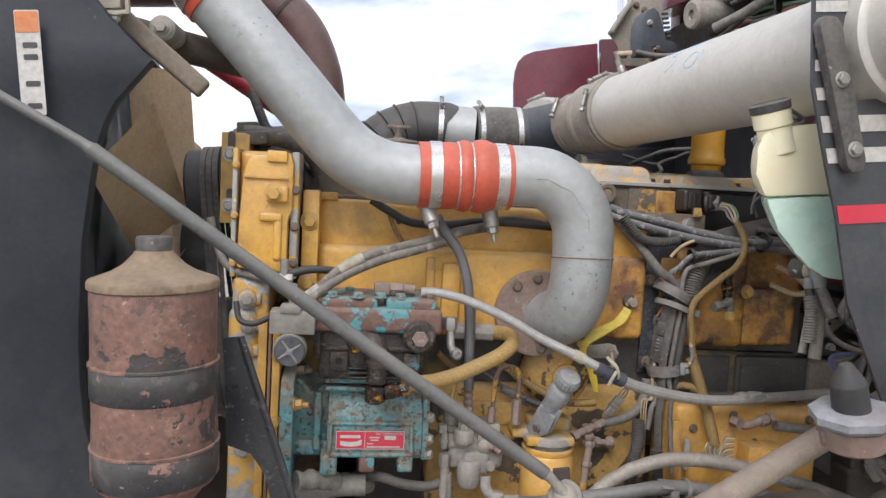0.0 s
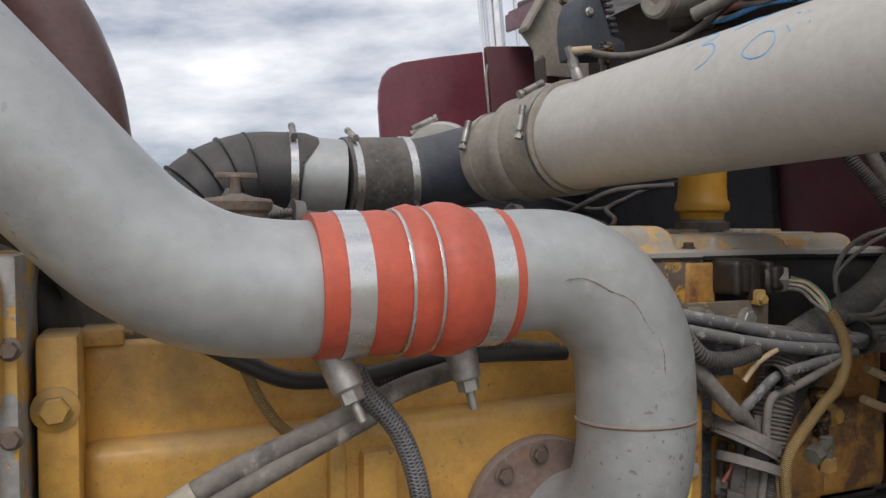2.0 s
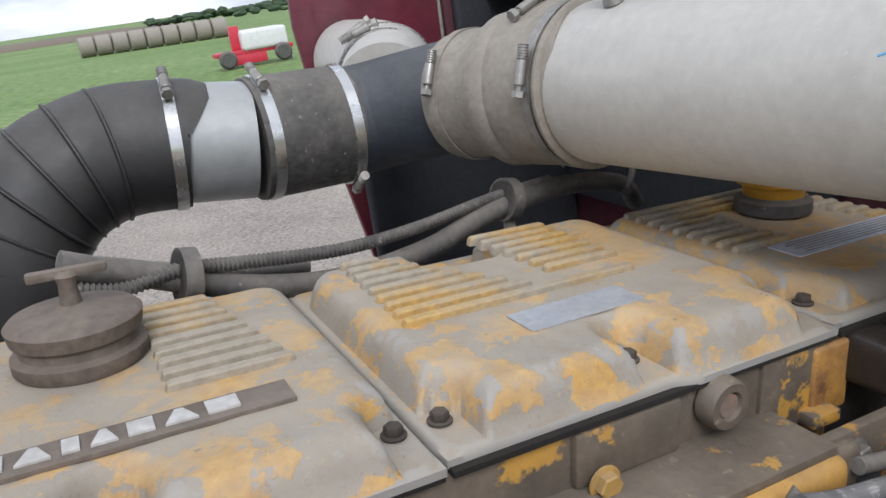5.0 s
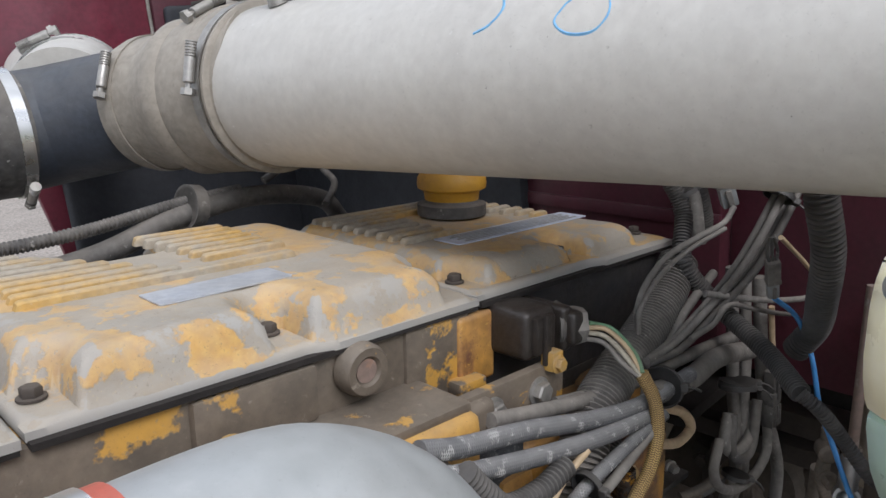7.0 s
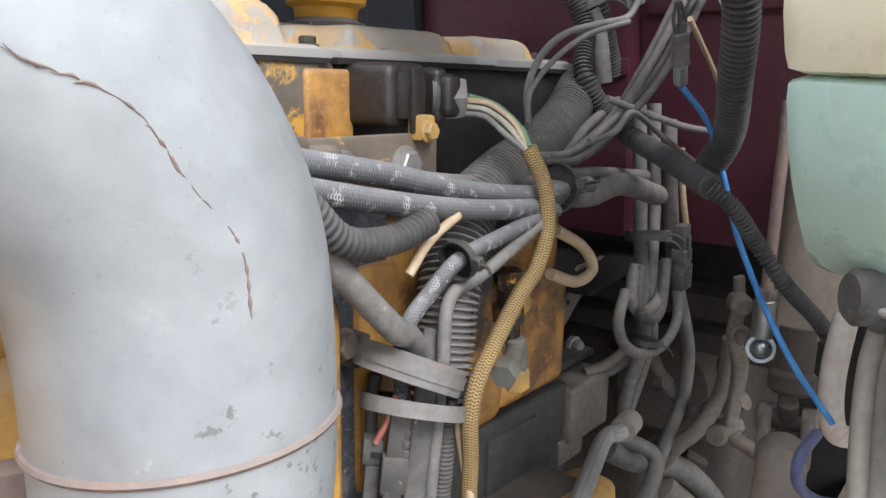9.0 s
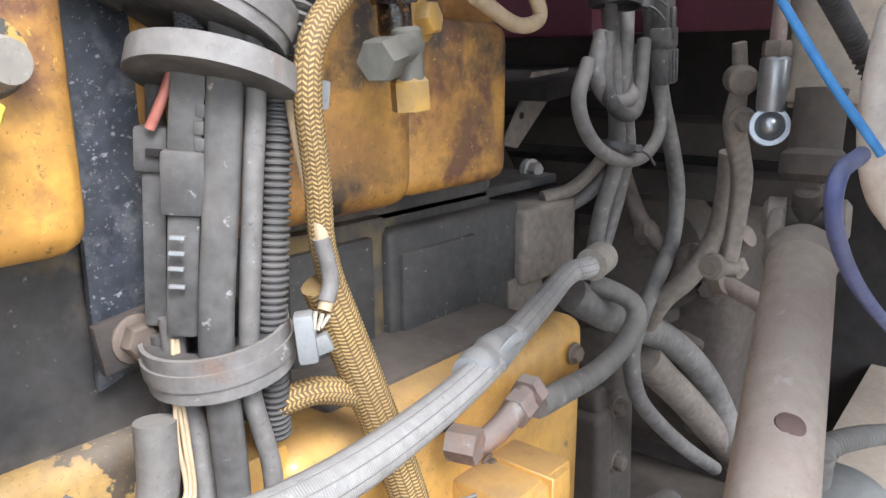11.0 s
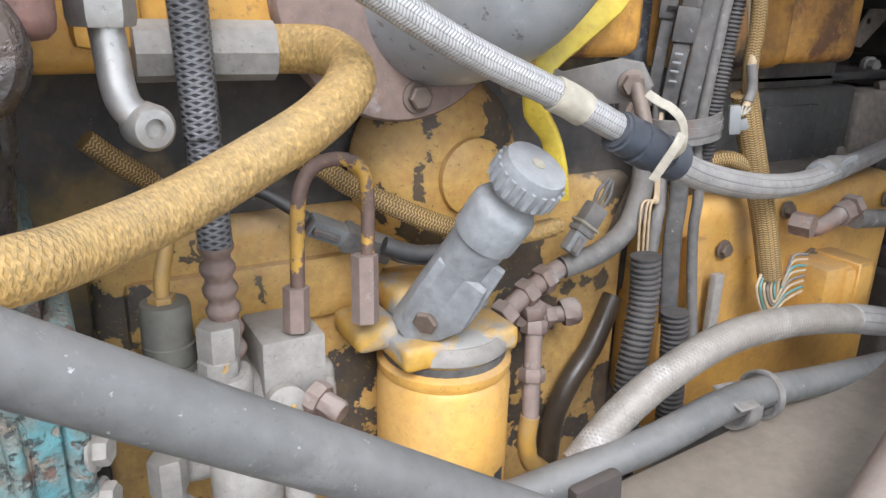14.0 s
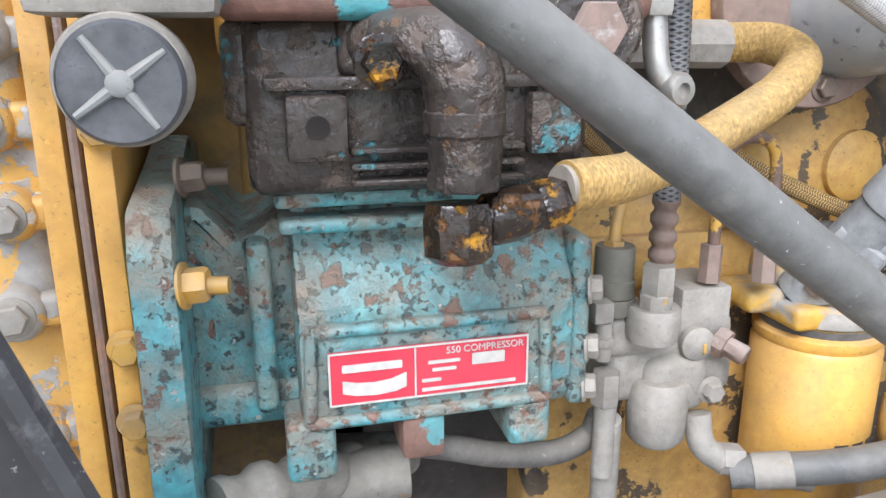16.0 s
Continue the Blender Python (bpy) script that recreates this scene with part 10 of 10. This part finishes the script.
hose("harness_loom", [(0.840, 1.530, 1.325), (0.798, 1.518, 1.307), (0.766, 1.508, 1.291), (0.745, 1.500, 1.276), (0.729, 1.494, 1.256), (0.715, 1.489, 1.229), (0.712, 1.485, 1.225), (0.702, 1.484, 1.179), (0.691, 1.485, 1.120), (0.689, 1.488, 1.085), (0.691, 1.494, 1.056)], 0.0077, loom_black, "black corrugated wiring loom in the harness", "cable", ribbed=0.0034, seg=16)
hose("wide_conduit", [(0.852, 1.535, 1.338), (0.813, 1.525, 1.313), (0.776, 1.515, 1.293), (0.749, 1.507, 1.276), (0.734, 1.504, 1.258)], 0.0160, rubber, "wide black ribbed conduit entering the clamp", "cable", ribbed=0.0042, seg=20)
hose("red_wire", [(0.676, 1.500, 1.250), (0.672, 1.501, 1.242), (0.666, 1.503, 1.230), (0.660, 1.508, 1.217)], 0.0024, wire_red, "faded red wire strand", "wire")
h113 = hose("frayed_sleeve", [(0.713, 1.476, 1.225), (0.712, 1.474, 1.210), (0.713, 1.471, 1.184), (0.715, 1.469, 1.156), (0.716, 1.468, 1.136), (0.709, 1.467, 1.124)], 0.0036, wire_tan, "frayed tan wire with worn tape", "wire")
hose("ribbed_duct", [(1.709, 1.460, 0.522), (1.998, 1.460, 0.381), (2.500, 1.460, 0.143), (3.936, 1.460, -0.538)], 0.0344, cable_grey, "grey ribbed duct beyond the shaft", "hose", ribbed=0.007, seg=16)
part("tape_band", tube([(0.445, 1.383, 1.181), (0.456, 1.382, 1.175), (0.465, 1.381, 1.169)], 0.0104, 14), white_plastic, h0, "white tape band on the braided line")
part("tape_band", tube([(0.806, 1.460, 1.049), (0.818, 1.463, 1.048), (0.830, 1.466, 1.046), (0.842, 1.469, 1.045), (0.858, 1.474, 1.043), (0.872, 1.478, 1.041)], [0.0108, 0.0128, 0.0119, 0.0134, 0.0120, 0.0106], 14), grey_plastic, h1, "grey tape wrapped round the silver line")
part("tape_end", tube([(0.835, 1.458, 1.050), (0.846, 1.456, 1.056), (0.855, 1.455, 1.057)], 0.0035, 8, 6, 0.35, (0.2, 1, 0)), grey_plastic, h1, "loose tape end")
part("collar", tube([(0.238, 1.475, 1.219), (0.272, 1.473, 1.216), (0.312, 1.469, 1.212)], 0.0166, 8), cast_grey, h3, "dull steel hose sleeve")
part("collar", tube([(0.161, 1.347, 1.156), (0.148, 1.342, 1.157), (0.134, 1.338, 1.158)], 0.0118, 20), duct_tan, h3, "tan hose end collar")
part("end_fitting", loom([(0.258, 1.452, 1.112), (0.257, 1.455, 1.090), (0.257, 1.458, 1.062), (0.257, 1.460, 1.033)], 0.0103, 0.014, 12), rust, h4, "rusty swaged hose fitting")
part("pipe_nut", tube([(0.306, 1.470, 1.065), (0.302, 1.468, 1.036)], 0.0086, 6), rust, h6, "rusty hexagon pipe nut")
part("pipe_nut", tube([(0.356, 1.473, 1.074), (0.350, 1.468, 1.028)], 0.0094, 6), rust, h6, "rusty hexagon pipe nut")
part("paper_sleeve", tube([(0.027, 1.389, 1.358), (0.047, 1.389, 1.370)], 0.0099, 14), white_plastic, h20, "white paper sleeve on an air hose")
part("paper_sleeve", tube([(0.044, 1.389, 1.368), (0.069, 1.389, 1.379)], 0.0099, 14), white_plastic, h20, "white paper sleeve on an air hose")
part("paper_sleeve", tube([(-0.008, 1.389, 1.324), (0.009, 1.389, 1.334)], 0.0098, 14), white_plastic, h20, "white paper sleeve on an air hose")
part("end_fitting", tube([(-0.036, 1.385, 1.311), (-0.010, 1.386, 1.329)], 0.0107, 6), steel, h20, "tarnished steel hose fitting")
part("end_fitting", tube([(-0.044, 1.385, 1.291), (-0.022, 1.386, 1.311)], 0.0107, 6), steel, h20, "tarnished steel hose fitting")
part("tape_band", tube([(0.714, 1.469, 1.159), (0.716, 1.468, 1.138), (0.711, 1.467, 1.128)], 0.0042, 14), cable_grey, h113, "grey worn tape")
part("ferrule", tube([(1.080, 1.530, 1.022), (1.109, 1.534, 1.021)], 0.0155, 20), duct_tan, h1, "tan end ferrule")
part("braided_end", tube([(0.800, 1.404, 0.924), (0.840, 1.409, 0.908), (0.880, 1.414, 0.892)], [0.0139, 0.0146, 0.0141], 18), strip_braid, hs, "frayed pale braid on the hose end")
part("clip_ring", join(band((0.632, 1.385, 0.902), (0.97, 0.02, -0.2), 0.0165, 0.016, 0.0025), band((0.661, 1.385, 0.902), (0.97, 0.02, -0.2), 0.0185, 0.007, 0.0022), box((-0.013, -0.02, 0.0), (0.010, 0.012, 0.003), 0.001, 1, pose(0.620, 1.380, 0.919, 12, 10, 0))), clamp_steel, h16, "steel P-clip round the tube")
part("collar", tube([(0.319, 1.432, 0.886), (0.345, 1.420, 0.889)], 0.0146, 14), cast_grey, h16, "crimped steel collar")
part("strap_end", tube([(0.506, 1.372, 1.174), (0.508, 1.364, 1.170), (0.511, 1.358, 1.167), (0.516, 1.355, 1.161), (0.520, 1.355, 1.153), (0.523, 1.358, 1.140), (0.524, 1.366, 1.132)], 0.0029, 14, 8, 0.25, (0.35, 0.9, -0.2)), white_plastic, h2, "frayed white strap")
part("strap_end", tube([(0.517, 1.353, 1.151), (0.513, 1.353, 1.145), (0.508, 1.357, 1.134), (0.504, 1.362, 1.123)], 0.0030, 14, 8, 0.25, (0.35, 0.9, -0.2)), white_plastic, h2, "frayed white strap")
part("tape_wrap", tube([(0.489, 1.377, 1.153), (0.499, 1.377, 1.147)], 0.0131, 14), duct_blue, h2, "dark blue wrapped tape")
part("tape_wrap", tube([(0.502, 1.377, 1.145), (0.516, 1.377, 1.137)], 0.0139, 14), duct_blue, h2, "dark blue wrapped tape")
part("tape_wrap", tube([(0.513, 1.377, 1.139), (0.524, 1.377, 1.133)], 0.0128, 14), duct_blue, h2, "dark blue wrapped tape")
part("tape_wrap", tube([(0.526, 1.377, 1.132), (0.538, 1.377, 1.126)], 0.0134, 14), duct_blue, h2, "dark blue wrapped tape")
